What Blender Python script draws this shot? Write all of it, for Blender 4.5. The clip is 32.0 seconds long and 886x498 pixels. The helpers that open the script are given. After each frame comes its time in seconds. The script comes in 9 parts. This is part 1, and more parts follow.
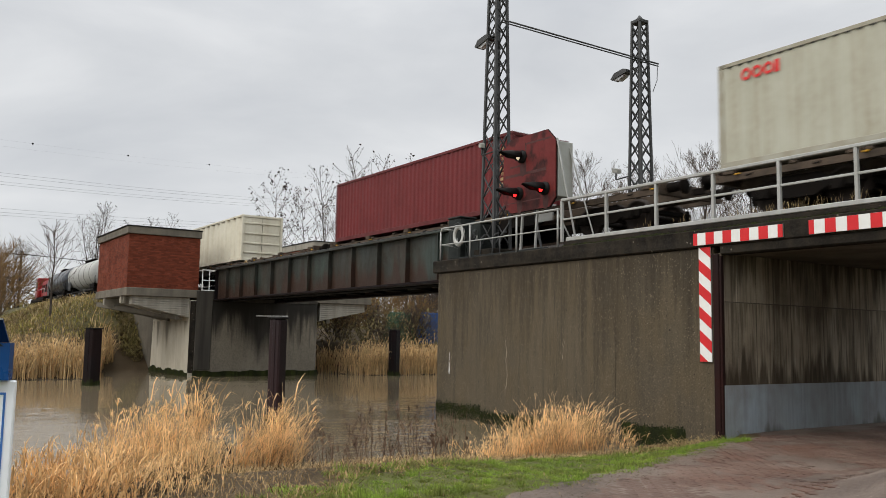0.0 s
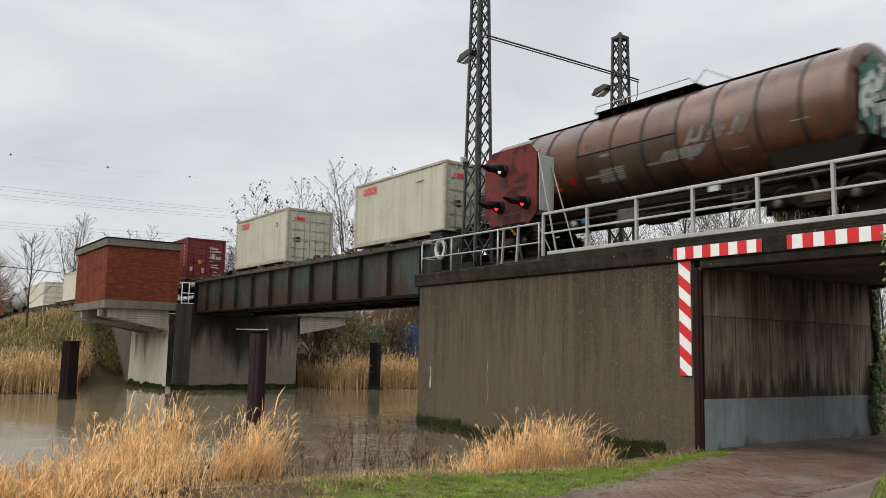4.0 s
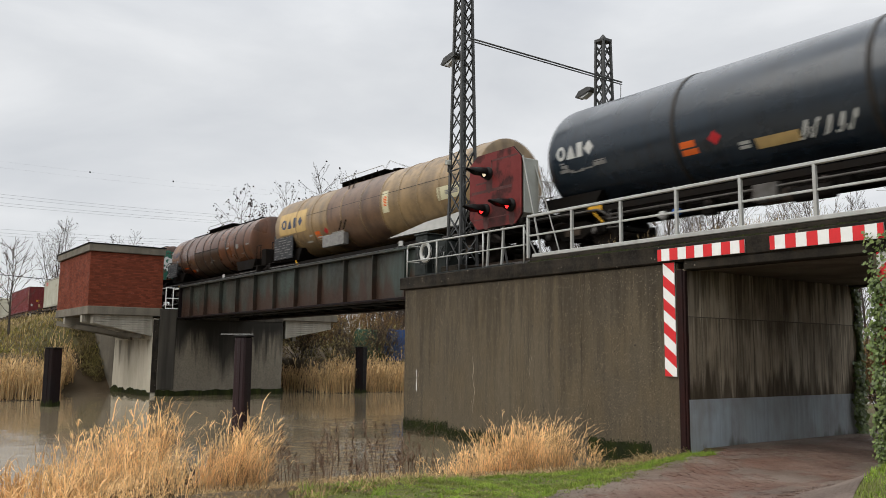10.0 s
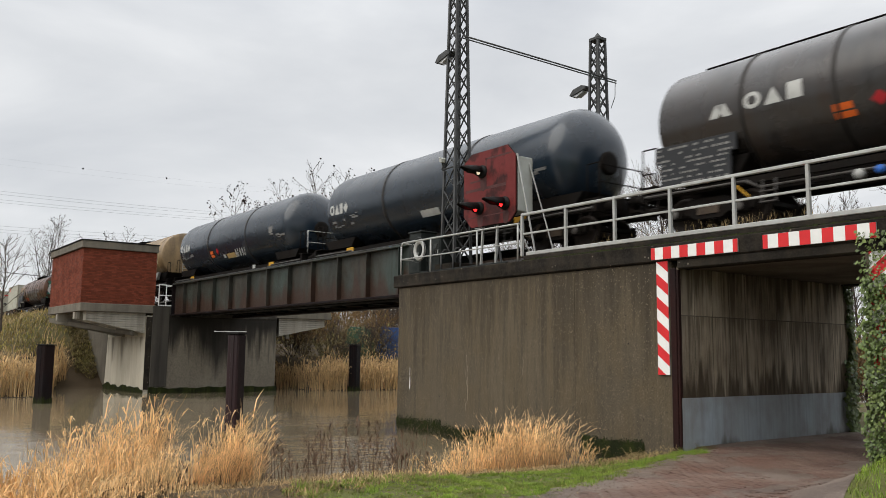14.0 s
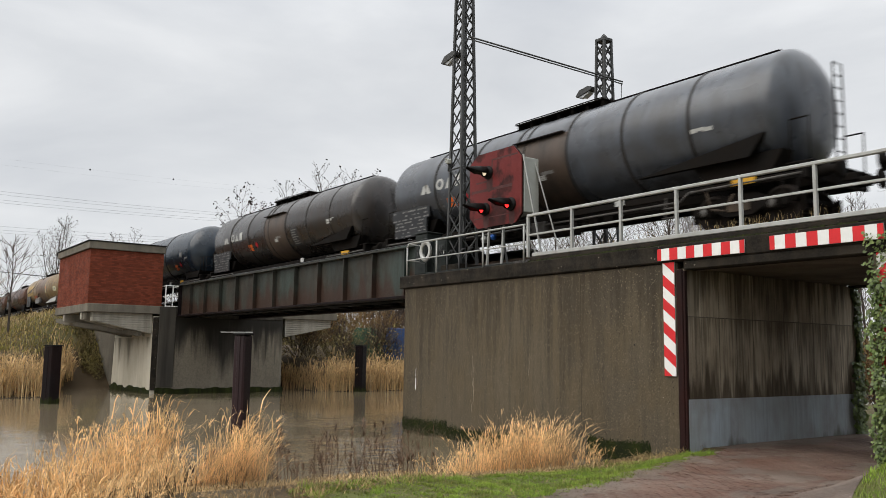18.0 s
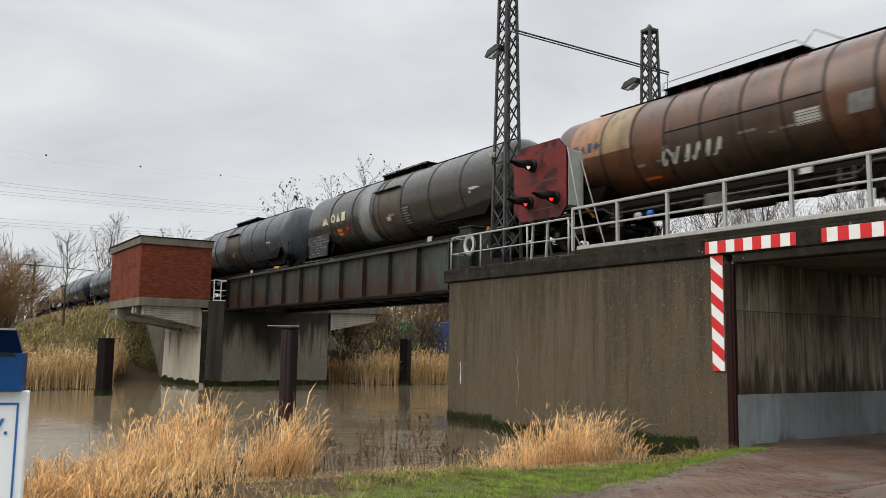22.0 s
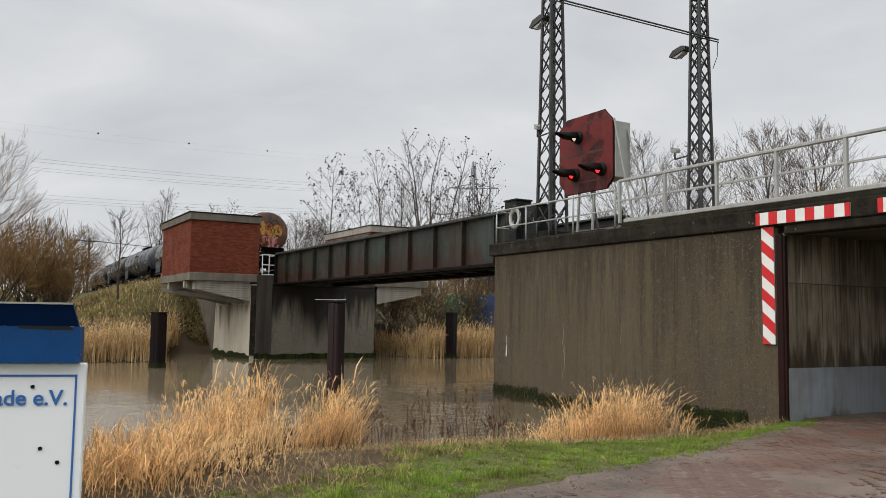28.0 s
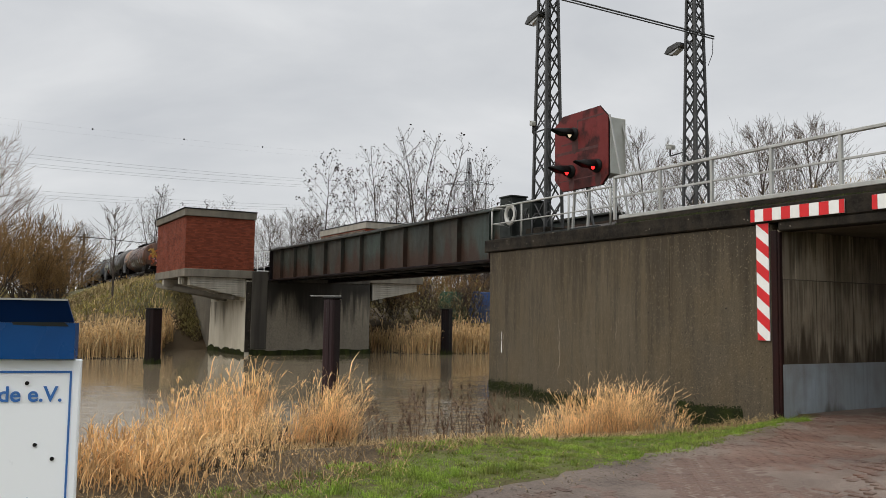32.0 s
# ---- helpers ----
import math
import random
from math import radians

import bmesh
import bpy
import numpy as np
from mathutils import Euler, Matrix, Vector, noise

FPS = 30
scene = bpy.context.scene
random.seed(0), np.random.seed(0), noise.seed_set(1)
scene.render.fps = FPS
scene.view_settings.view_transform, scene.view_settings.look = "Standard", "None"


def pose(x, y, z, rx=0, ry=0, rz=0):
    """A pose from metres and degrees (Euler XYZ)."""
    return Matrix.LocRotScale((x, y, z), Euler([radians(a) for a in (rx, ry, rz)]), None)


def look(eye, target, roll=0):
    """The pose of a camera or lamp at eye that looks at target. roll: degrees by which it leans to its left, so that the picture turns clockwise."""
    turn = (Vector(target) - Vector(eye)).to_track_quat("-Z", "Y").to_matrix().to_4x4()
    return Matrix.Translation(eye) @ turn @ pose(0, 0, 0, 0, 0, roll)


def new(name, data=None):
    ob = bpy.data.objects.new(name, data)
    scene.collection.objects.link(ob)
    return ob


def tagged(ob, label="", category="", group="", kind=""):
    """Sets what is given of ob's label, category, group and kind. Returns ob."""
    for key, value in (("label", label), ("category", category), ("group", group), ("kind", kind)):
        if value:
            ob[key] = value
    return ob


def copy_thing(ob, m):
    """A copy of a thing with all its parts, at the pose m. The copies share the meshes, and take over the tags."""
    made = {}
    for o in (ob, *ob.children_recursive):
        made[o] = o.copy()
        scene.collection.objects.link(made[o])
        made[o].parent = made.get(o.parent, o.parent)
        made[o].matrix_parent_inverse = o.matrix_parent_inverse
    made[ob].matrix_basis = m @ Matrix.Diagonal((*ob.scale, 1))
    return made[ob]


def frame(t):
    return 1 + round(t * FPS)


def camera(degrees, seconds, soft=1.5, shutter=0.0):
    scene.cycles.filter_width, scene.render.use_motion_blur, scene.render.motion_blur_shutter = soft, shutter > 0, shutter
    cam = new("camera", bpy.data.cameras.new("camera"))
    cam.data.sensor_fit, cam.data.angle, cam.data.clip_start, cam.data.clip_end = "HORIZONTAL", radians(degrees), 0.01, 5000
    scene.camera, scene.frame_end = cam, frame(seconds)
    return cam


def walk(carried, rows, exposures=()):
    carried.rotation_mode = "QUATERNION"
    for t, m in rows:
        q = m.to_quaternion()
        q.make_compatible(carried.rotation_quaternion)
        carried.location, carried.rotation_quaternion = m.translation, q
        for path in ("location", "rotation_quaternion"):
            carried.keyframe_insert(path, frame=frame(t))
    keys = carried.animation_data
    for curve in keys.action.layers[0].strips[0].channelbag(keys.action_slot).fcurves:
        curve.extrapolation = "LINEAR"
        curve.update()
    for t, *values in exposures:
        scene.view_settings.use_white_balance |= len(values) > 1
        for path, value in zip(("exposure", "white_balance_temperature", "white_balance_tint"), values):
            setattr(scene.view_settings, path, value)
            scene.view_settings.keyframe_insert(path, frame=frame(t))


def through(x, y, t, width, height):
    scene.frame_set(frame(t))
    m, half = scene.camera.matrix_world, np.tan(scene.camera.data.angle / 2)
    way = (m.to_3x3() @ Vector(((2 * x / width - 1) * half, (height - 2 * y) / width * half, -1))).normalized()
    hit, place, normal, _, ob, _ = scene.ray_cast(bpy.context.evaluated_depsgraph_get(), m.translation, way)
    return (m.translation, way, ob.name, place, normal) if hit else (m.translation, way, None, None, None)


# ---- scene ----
EYE = Vector((0.0, 0.0, 1.6))


def aim(yaw, pitch, lean):
    """A pose at the standpoint: yaw to the left of +y, pitch up, lean to the left, in degrees."""
    a, b = radians(yaw), radians(pitch)
    way = Vector((-math.sin(a) * math.cos(b), math.cos(a) * math.cos(b), math.sin(b)))
    return look(EYE, EYE + way, lean)


cam = camera(55.82, 32.0, soft=0.4, shutter=0.5)
walk(cam, [(t, aim(a, b, c)) for t, a, b, c in (
    (0, 56.072, 6.044, 0.983),
    (1, 55.989, 6.303, 0.981),
    (2, 55.651, 6.565, 0.981),
    (3, 55.124, 6.829, 1.067),
    (3.5, 54.923, 6.955, 1.076),
    (5.5, 54.598, 6.953, 0.993),
    (6, 54.473, 6.966, 0.942),
    (7, 54.280, 7.001, 0.890),
    (8, 54.177, 7.053, 0.857),
    (9, 54.039, 7.138, 0.785),
    (10, 53.793, 7.209, 0.522),
    (11, 53.583, 7.188, 0.438),
    (12, 53.475, 7.193, 0.657),
    (13, 53.417, 7.186, 0.745),
    (14, 53.373, 7.073, 0.670),
    (14.5, 53.364, 6.968, 0.651),
    (16.5, 53.550, 7.058, 0.635),
    (17, 53.619, 7.104, 0.654),
    (18, 53.787, 7.131, 0.738),
    (19, 54.001, 7.053, 0.683),
    (20, 54.494, 7.025, 0.782),
    (20.5, 54.952, 6.945, 0.754),
    (21, 55.512, 6.838, 0.750),
    (21.5, 56.173, 6.746, 0.800),
    (22, 56.823, 6.674, 0.873),
    (22.5, 57.344, 6.589, 0.939),
    (23, 57.775, 6.430, 1.093),
    (24, 58.290, 6.058, 1.096),
    (25, 58.769, 5.721, 0.895),
    (25.5, 59.051, 5.540, 0.854),
    (27.5, 59.841, 4.907, 0.958),
    (28, 59.907, 4.821, 0.804),
    (29, 60.093, 4.547, 0.460),
    (29.5, 60.250, 4.410, 0.385),
    (30, 60.352, 4.319, 0.452),
    (30.5, 60.278, 4.325, 0.569),
    (31, 60.044, 4.408, 0.714),
    (32, 59.590, 4.574, 0.816),
)], exposures=((0.0, -0.16), (3.0, -0.12), (6.0, -0.08), (10.0, -0.06), (14.0, -0.05), (19.0, -0.06), (21.0, -0.09), (23.0, -0.12), (25.0, -0.16), (28.0, -0.22), (32.0, -0.23)))

# ---- world and light ----
world = bpy.data.worlds.new("world")
scene.world = world
world.use_nodes = True


def build_sky():
    nt = world.node_tree
    n, l = nt.nodes, nt.links
    n.clear()
    out = n.new("ShaderNodeOutputWorld")
    bg = n.new("ShaderNodeBackground")
    sky = n.new("ShaderNodeTexSky")
    sky.sky_type, sky.sun_disc = "NISHITA", False
    sky.sun_elevation, sky.sun_rotation = radians(45), radians(186)
    dim = n.new("ShaderNodeVectorMath")
    dim.operation = "SCALE"
    dim.inputs[3].default_value = 0.10
    l.new(sky.outputs[0], dim.inputs[0])
    tc = n.new("ShaderNodeTexCoord")
    mp = n.new("ShaderNodeMapping")
    mp.inputs["Scale"].default_value = (1.0, 1.0, 3.2)
    mp.inputs["Rotation"].default_value = (0.12, -0.1, 0.0)
    l.new(tc.outputs["Generated"], mp.inputs[0])
    big = n.new("ShaderNodeTexNoise")
    big.inputs["Scale"].default_value, big.inputs["Detail"].default_value = 1.7, 7.0
    big.inputs["Roughness"].default_value, big.inputs["Distortion"].default_value = 0.52, 0.35
    l.new(mp.outputs[0], big.inputs["Vector"])
    ramp = n.new("ShaderNodeValToRGB")
    e = ramp.color_ramp.elements
    e[0].position, e[0].color = 0.30, (0.455, 0.472, 0.50, 1)
    e[1].position, e[1].color = 0.72, (0.74, 0.745, 0.75, 1)
    m = ramp.color_ramp.elements.new(0.5)
    m.color = (0.575, 0.588, 0.605, 1)
    l.new(big.outputs[0], ramp.inputs[0])
    mix = n.new("ShaderNodeMix")
    mix.data_type = "RGBA"
    mix.inputs[0].default_value = 0.95
    l.new(dim.outputs[0], mix.inputs[6])
    l.new(ramp.outputs[0], mix.inputs[7])
    # an overcast sky is up to three times as bright overhead as at the horizon
    sep = n.new("ShaderNodeSeparateXYZ")
    l.new(tc.outputs["Generated"], sep.inputs[0])
    rise = n.new("ShaderNodeMapRange")
    rise.inputs["From Min"].default_value, rise.inputs["From Max"].default_value = 0.3, 1.0
    rise.inputs["To Min"].default_value, rise.inputs["To Max"].default_value = 1.34, 3.9
    rise.interpolation_type = "SMOOTHSTEP"
    l.new(sep.outputs[2], rise.inputs[0])
    l.new(mix.outputs[2], bg.inputs[0])
    l.new(rise.outputs[0], bg.inputs[1])
    l.new(bg.outputs[0], out.inputs[0])


build_sky()
sun = new("sun", bpy.data.lights.new("sun", "SUN"))
sun.data.energy, sun.data.angle, sun.data.color = 2.2, radians(60), (1.0, 0.95, 0.87)
sun.matrix_world = look((-19, -26, 42), (-15, 15, 0))


# ---- materials ----
WATER_Z = -0.81


def material(name, base, rough=0.7, metal=0.0, alt=None, scale=3.0, mix=0.5, stretch=(1, 1, 1), fine=None, fine_scale=40.0,
             fine_mix=0.35, bump=0.0, bump_scale=60.0, spec=0.22, dots=(), vary=0.0,
             streak=None, streak_mix=0.5, streak_scale=5.0, island=0.0, rough_var=0.12, band=(0.35, 0.65), emit=0.0, attr=None, attr_color=None, through=0.0,
             drips=(), drip_color=(0.02, 0.017, 0.013), mottle=None, mottle_scale=6.0, mottle_mix=0.5, fine_band=(0.3, 0.7), drip_band=(0.46, 0.72)):
    m = bpy.data.materials.new(name)
    m.use_nodes = True
    nt = m.node_tree
    n, l = nt.nodes, nt.links
    bsdf = n["Principled BSDF"]
    bsdf.inputs["Roughness"].default_value, bsdf.inputs["Metallic"].default_value = rough, metal
    bsdf.inputs["Specular IOR Level"].default_value = spec
    tc = n.new("ShaderNodeTexCoord")

    def mapped(s):
        mp = n.new("ShaderNodeMapping")
        mp.inputs["Scale"].default_value = s
        l.new(tc.outputs["Object"], mp.inputs[0])
        return mp.outputs[0]

    def noise_of(vec, sc, detail=5.0, lo=0.35, hi=0.65):
        t = n.new("ShaderNodeTexNoise")
        t.inputs["Scale"].default_value, t.inputs["Detail"].default_value = sc, detail
        l.new(vec, t.inputs["Vector"])
        r = n.new("ShaderNodeMapRange")
        r.inputs["From Min"].default_value, r.inputs["From Max"].default_value = lo, hi
        l.new(t.outputs[0], r.inputs[0])
        return r.outputs[0]

    def blend(fac, amount, a, b):
        k = n.new("ShaderNodeMath")
        k.operation = "MULTIPLY"
        k.inputs[1].default_value = amount
        l.new(fac, k.inputs[0])
        x = n.new("ShaderNodeMix")
        x.data_type = "RGBA"
        l.new(k.outputs[0], x.inputs[0])
        l.new(a, x.inputs[6])
        if isinstance(b, tuple):
            x.inputs[7].default_value = (*b, 1)
        else:
            l.new(b, x.inputs[7])
        return x.outputs[2]

    rgb = n.new("ShaderNodeRGB")
    rgb.outputs[0].default_value = (*base, 1)
    col = rgb.outputs[0]
    big = noise_of(mapped(stretch), scale, 6.0, *band)
    if alt:
        col = blend(big, mix, col, alt)
    if attr:
        at = n.new("ShaderNodeAttribute")
        at.attribute_name = attr
        edge = n.new("ShaderNodeMath")
        edge.operation = "MULTIPLY"
        l.new(at.outputs["Fac"], edge.inputs[0])
        r = n.new("ShaderNodeMapRange")
        r.inputs["To Min"].default_value, r.inputs["To Max"].default_value = 0.55, 1.3
        l.new(noise_of(mapped((1, 1, 1)), 2.2, 6.0), r.inputs[0])
        l.new(r.outputs[0], edge.inputs[1])
        edge.use_clamp = True
        col = blend(edge.outputs[0], 1.0, col, attr_color)
    if mottle:
        col = blend(noise_of(mapped((1, 1, 0.6)), mottle_scale, 7.0, 0.42, 0.62), mottle_mix, col, mottle)
    if streak:
        col = blend(noise_of(mapped((1, 1, 0.07)), streak_scale, 6.0, 0.45, 0.7), streak_mix, col, streak)
    grain = noise_of(mapped((1, 1, 1)), fine_scale, 3.0, *fine_band)
    if fine:
        col = blend(grain, fine_mix, col, fine)
    for top, length, sc, amount in drips:
        # water stains of uneven length that hang from a joint, and the pier's painted shadow
        sep = n.new("ShaderNodeSeparateXYZ")
        l.new(tc.outputs["Object"], sep.inputs[0])
        fall = n.new("ShaderNodeMapRange")
        fall.clamp = False
        fall.inputs["From Min"].default_value, fall.inputs["From Max"].default_value = top, top - length
        l.new(sep.outputs[2], fall.inputs[0])
        below = n.new("ShaderNodeMath")
        below.operation = "GREATER_THAN"
        below.inputs[1].default_value = 0.0
        l.new(fall.outputs[0], below.inputs[0])
        sub = n.new("ShaderNodeMath")
        sub.operation = "SUBTRACT"
        l.new(noise_of(mapped((1, 1, 0.05)), sc, 6.0, *drip_band), sub.inputs[0])
        l.new(fall.outputs[0], sub.inputs[1])
        soft = n.new("ShaderNodeMapRange")
        soft.inputs["From Min"].default_value, soft.inputs["From Max"].default_value = -0.05, 0.3
        l.new(sub.outputs[0], soft.inputs[0])
        gate = n.new("ShaderNodeMath")
        gate.operation = "MULTIPLY"
        l.new(soft.outputs[0], gate.inputs[0])
        l.new(below.outputs[0], gate.inputs[1])
        col = blend(gate.outputs[0], amount, col, drip_color)
    for dot_color, dot_scale, dot_size, share in dots:
        # pebbles of one size, scattered unevenly
        v = n.new("ShaderNodeTexVoronoi")
        v.inputs["Scale"].default_value = dot_scale
        l.new(mapped((1, 1, 1)), v.inputs["Vector"])
        tone = n.new("ShaderNodeSeparateColor")
        l.new(v.outputs["Color"], tone.inputs[0])
        size = n.new("ShaderNodeMath")
        size.operation = "MULTIPLY"
        size.inputs[1].default_value = dot_size * 2
        l.new(tone.outputs[1], size.inputs[0])
        lt = n.new("ShaderNodeMath")
        lt.operation = "LESS_THAN"
        l.new(v.outputs["Distance"], lt.inputs[0])
        l.new(size.outputs[0], lt.inputs[1])
        gate = n.new("ShaderNodeMath")
        gate.operation = "MULTIPLY"
        l.new(lt.outputs[0], gate.inputs[0])
        pick = n.new("ShaderNodeMath")
        pick.operation = "LESS_THAN"
        pick.inputs[1].default_value = share
        l.new(tone.outputs[0], pick.inputs[0])
        l.new(pick.outputs[0], gate.inputs[1])
        col = blend(gate.outputs[0], 0.85, col, dot_color)
    if vary or island:
        src = n.new("ShaderNodeObjectInfo").outputs["Random"] if vary else n.new("ShaderNodeNewGeometry").outputs["Random Per Island"]
        amount = vary or island
        r = n.new("ShaderNodeMapRange")
        r.inputs["To Min"].default_value, r.inputs["To Max"].default_value = 1 - amount, 1 + amount
        l.new(src, r.inputs[0])
        hs = n.new("ShaderNodeHueSaturation")
        l.new(r.outputs[0], hs.inputs["Value"])
        l.new(col, hs.inputs["Color"])
        col = hs.outputs[0]
    l.new(col, bsdf.inputs["Base Color"])
    rr = n.new("ShaderNodeMapRange")
    rr.inputs["To Min"].default_value, rr.inputs["To Max"].default_value = max(rough - rough_var, 0.02), min(rough + rough_var, 1)
    l.new(big, rr.inputs[0])
    l.new(rr.outputs[0], bsdf.inputs["Roughness"])
    if bump:
        b = n.new("ShaderNodeBump")
        b.inputs["Strength"].default_value, b.inputs["Distance"].default_value = min(bump, 1), 0.02 * max(bump, 1)
        l.new(noise_of(mapped((1, 1, 1)), bump_scale, 6.0, 0.2, 0.8), b.inputs["Height"])
        l.new(b.outputs[0], bsdf.inputs["Normal"])
    if through:
        tr = n.new("ShaderNodeBsdfTranslucent")
        l.new(col, tr.inputs[0])
        ms = n.new("ShaderNodeMixShader")
        ms.inputs[0].default_value = through
        l.new(bsdf.outputs[0], ms.inputs[1])
        l.new(tr.outputs[0], ms.inputs[2])
        l.new(ms.outputs[0], n["Material Output"].inputs[0])
    if emit:
        l.new(col, bsdf.inputs["Emission Color"])
        bsdf.inputs["Emission Strength"].default_value = emit
    return m


M_WALL = material("aggregate_concrete", (0.094, 0.076, 0.050), 0.9, alt=(0.050, 0.043, 0.033), scale=0.38, mix=0.85, stretch=(1, 1, 0.4), fine=(0.135, 0.112, 0.080),
                  fine_scale=55, fine_mix=0.55, fine_band=(0.40, 0.66), dots=(((0.15, 0.122, 0.086), 26, 0.22, 0.5), ((0.20, 0.168, 0.122), 15, 0.10, 0.35), ((0.48, 0.42, 0.33), 9, 0.06, 0.24), ((0.60, 0.54, 0.45), 5, 0.03, 0.16), ((0.022, 0.019, 0.015), 11, 0.13, 0.3)),
                  streak=(0.034, 0.029, 0.022), streak_mix=0.5, streak_scale=9.0, bump=0.5, bump_scale=110, spec=0.1, mottle=(0.088, 0.066, 0.036), mottle_scale=1.3, mottle_mix=0.55,
                  drips=((3.62, 3.4, 3.5, 0.3), (3.62, 2.2, 11.0, 0.25)), drip_band=(0.36, 0.68), drip_color=(0.024, 0.020, 0.016))
M_COPING = material("dark_coping_concrete", (0.020, 0.017, 0.014), 0.9, alt=(0.009, 0.008, 0.007), scale=0.9, mix=0.85, stretch=(0.35, 1, 5),
                    fine=(0.050, 0.044, 0.035), fine_scale=24, fine_mix=0.3, fine_band=(0.45, 0.7), bump=0.4, spec=0.1, mottle=(0.042, 0.034, 0.024), mottle_scale=3.0, mottle_mix=0.5, dots=(((0.16, 0.14, 0.11), 9, 0.10, 0.2),))
M_INNER = material("stained_concrete", (0.50, 0.435, 0.335), 0.8, alt=(0.33, 0.275, 0.20), scale=0.6, mix=0.85, fine=(0.36, 0.31, 0.24), fine_scale=25, fine_mix=0.25,
                   streak=(0.10, 0.08, 0.058), streak_mix=0.62, streak_scale=11.0, bump=0.25, spec=0.15, mottle=(0.105, 0.08, 0.055), mottle_scale=0.9, mottle_mix=0.7,
                   drip_band=(0.42, 0.66), drips=((3.6, 1.5, 2.4, 0.6), (3.6, 1.3, 11.0, 0.5), (2.45, 1.5, 12.0, 0.4), (0.72, -0.9, 3.0, 0.75), (0.72, -1.5, 9.0, 0.5)), drip_color=(0.040, 0.029, 0.018))
M_BLUE = material("blue_grey_painted_concrete", (0.36, 0.43, 0.50), 0.65, alt=(0.31, 0.33, 0.34), scale=0.8, mix=0.7, fine=(0.36, 0.385, 0.39),
                  streak=(0.15, 0.145, 0.135), streak_mix=0.4, streak_scale=8, bump=0.2, mottle=(0.17, 0.155, 0.13), mottle_scale=1.3, mottle_mix=0.6, drips=((-0.45, -0.6, 1.6, 0.75),), drip_color=(0.085, 0.08, 0.06))
# set darker than the walls: the shadow under the deck is in this colour
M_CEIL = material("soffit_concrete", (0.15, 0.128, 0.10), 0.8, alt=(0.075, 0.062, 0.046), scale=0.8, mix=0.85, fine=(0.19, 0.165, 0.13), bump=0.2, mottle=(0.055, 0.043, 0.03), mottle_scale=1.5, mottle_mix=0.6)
# the first drips entry is a broad band painting the girder's shadow; others are stains
M_PIER = material("weathered_pier_concrete", (0.205, 0.180, 0.138), 0.85, alt=(0.105, 0.091, 0.068), scale=0.3, mix=0.9, stretch=(1, 1, 0.5), fine=(0.28, 0.25, 0.20), fine_scale=12,
                  streak=(0.09, 0.078, 0.06), streak_mix=0.45, streak_scale=2.2, bump=0.1, bump_scale=8, mottle=(0.11, 0.096, 0.073), mottle_scale=0.7, mottle_mix=0.6,
                  drip_band=(0.34, 0.62), drips=((3.5, 1.3, 0.3, 0.9), (3.5, 4.2, 0.45, 0.9), (3.5, 2.4, 2.2, 0.85), (3.5, 3.2, 6.0, 0.4)), drip_color=(0.020, 0.018, 0.015))
M_PIERDARK = material("dark_streaked_concrete", (0.050, 0.045, 0.037), 0.85, alt=(0.085, 0.077, 0.062), scale=0.6, mix=0.6, streak=(0.010, 0.009, 0.008),
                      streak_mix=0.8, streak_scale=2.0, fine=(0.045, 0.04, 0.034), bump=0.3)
M_LIGHTCONC = material("pale_concrete", (0.33, 0.31, 0.26), 0.8, alt=(0.22, 0.2, 0.165), scale=0.8, mix=0.7, streak=(0.12, 0.11, 0.09), streak_mix=0.6,
                       streak_scale=3, fine=(0.4, 0.37, 0.32), bump=0.2)
M_WING = material("pale_wing_wall_concrete", (0.56, 0.52, 0.42), 0.85, alt=(0.42, 0.385, 0.305), scale=0.4, mix=0.8, stretch=(1, 1, 0.4), fine=(0.60, 0.555, 0.46), fine_scale=18,
                  streak=(0.24, 0.205, 0.15), streak_mix=0.35, streak_scale=2.2, bump=0.2, mottle=(0.30, 0.265, 0.20), mottle_scale=1.0, mottle_mix=0.5, drips=((2.3, 3.0, 1.4, 0.6),), drip_color=(0.07, 0.06, 0.045))
M_WINGDARK = material("shaded_wing_wall_concrete", (0.12, 0.105, 0.08), 0.85, alt=(0.07, 0.061, 0.047), scale=0.6, mix=0.8, fine=(0.16, 0.14, 0.11), fine_scale=18,
                      streak=(0.05, 0.044, 0.034), streak_mix=0.6, streak_scale=3.0, bump=0.3)
M_FASCIA = material("grey_concrete_fascia", (0.15, 0.132, 0.10), 0.8, alt=(0.10, 0.09, 0.072), scale=1.2, mix=0.8, streak=(0.06, 0.055, 0.045), streak_mix=0.6,
                    streak_scale=3, fine=(0.21, 0.19, 0.16), bump=0.2)
M_LIME = material("lime_crust", (0.30, 0.25, 0.18), 0.85, alt=(0.12, 0.10, 0.07), scale=9, mix=0.8)
M_MOSS = material("wet_moss", (0.014, 0.018, 0.005), 0.85, alt=(0.034, 0.042, 0.010), scale=2.5, mix=0.8, fine=(0.006, 0.006, 0.004), bump=0.8, bump_scale=30, island=0.4, spec=0.1)
M_BRICK = material("red_brick", (0.165, 0.038, 0.017), 0.82, alt=(0.095, 0.024, 0.013), scale=1.5, mix=0.6, fine=(0.20, 0.055, 0.028), fine_scale=60, vary=0.28, bump=0.3)
M_BRICKJOIN = material("red_brick_bond", (0.162, 0.037, 0.017), 0.82, alt=(0.095, 0.024, 0.013), scale=1.5, mix=0.6, fine=(0.20, 0.055, 0.028), fine_scale=60, island=0.28, bump=0.3)
M_MORTAR = material("dark_mortar", (0.125, 0.034, 0.018), 0.9, alt=(0.09, 0.026, 0.015), scale=3)
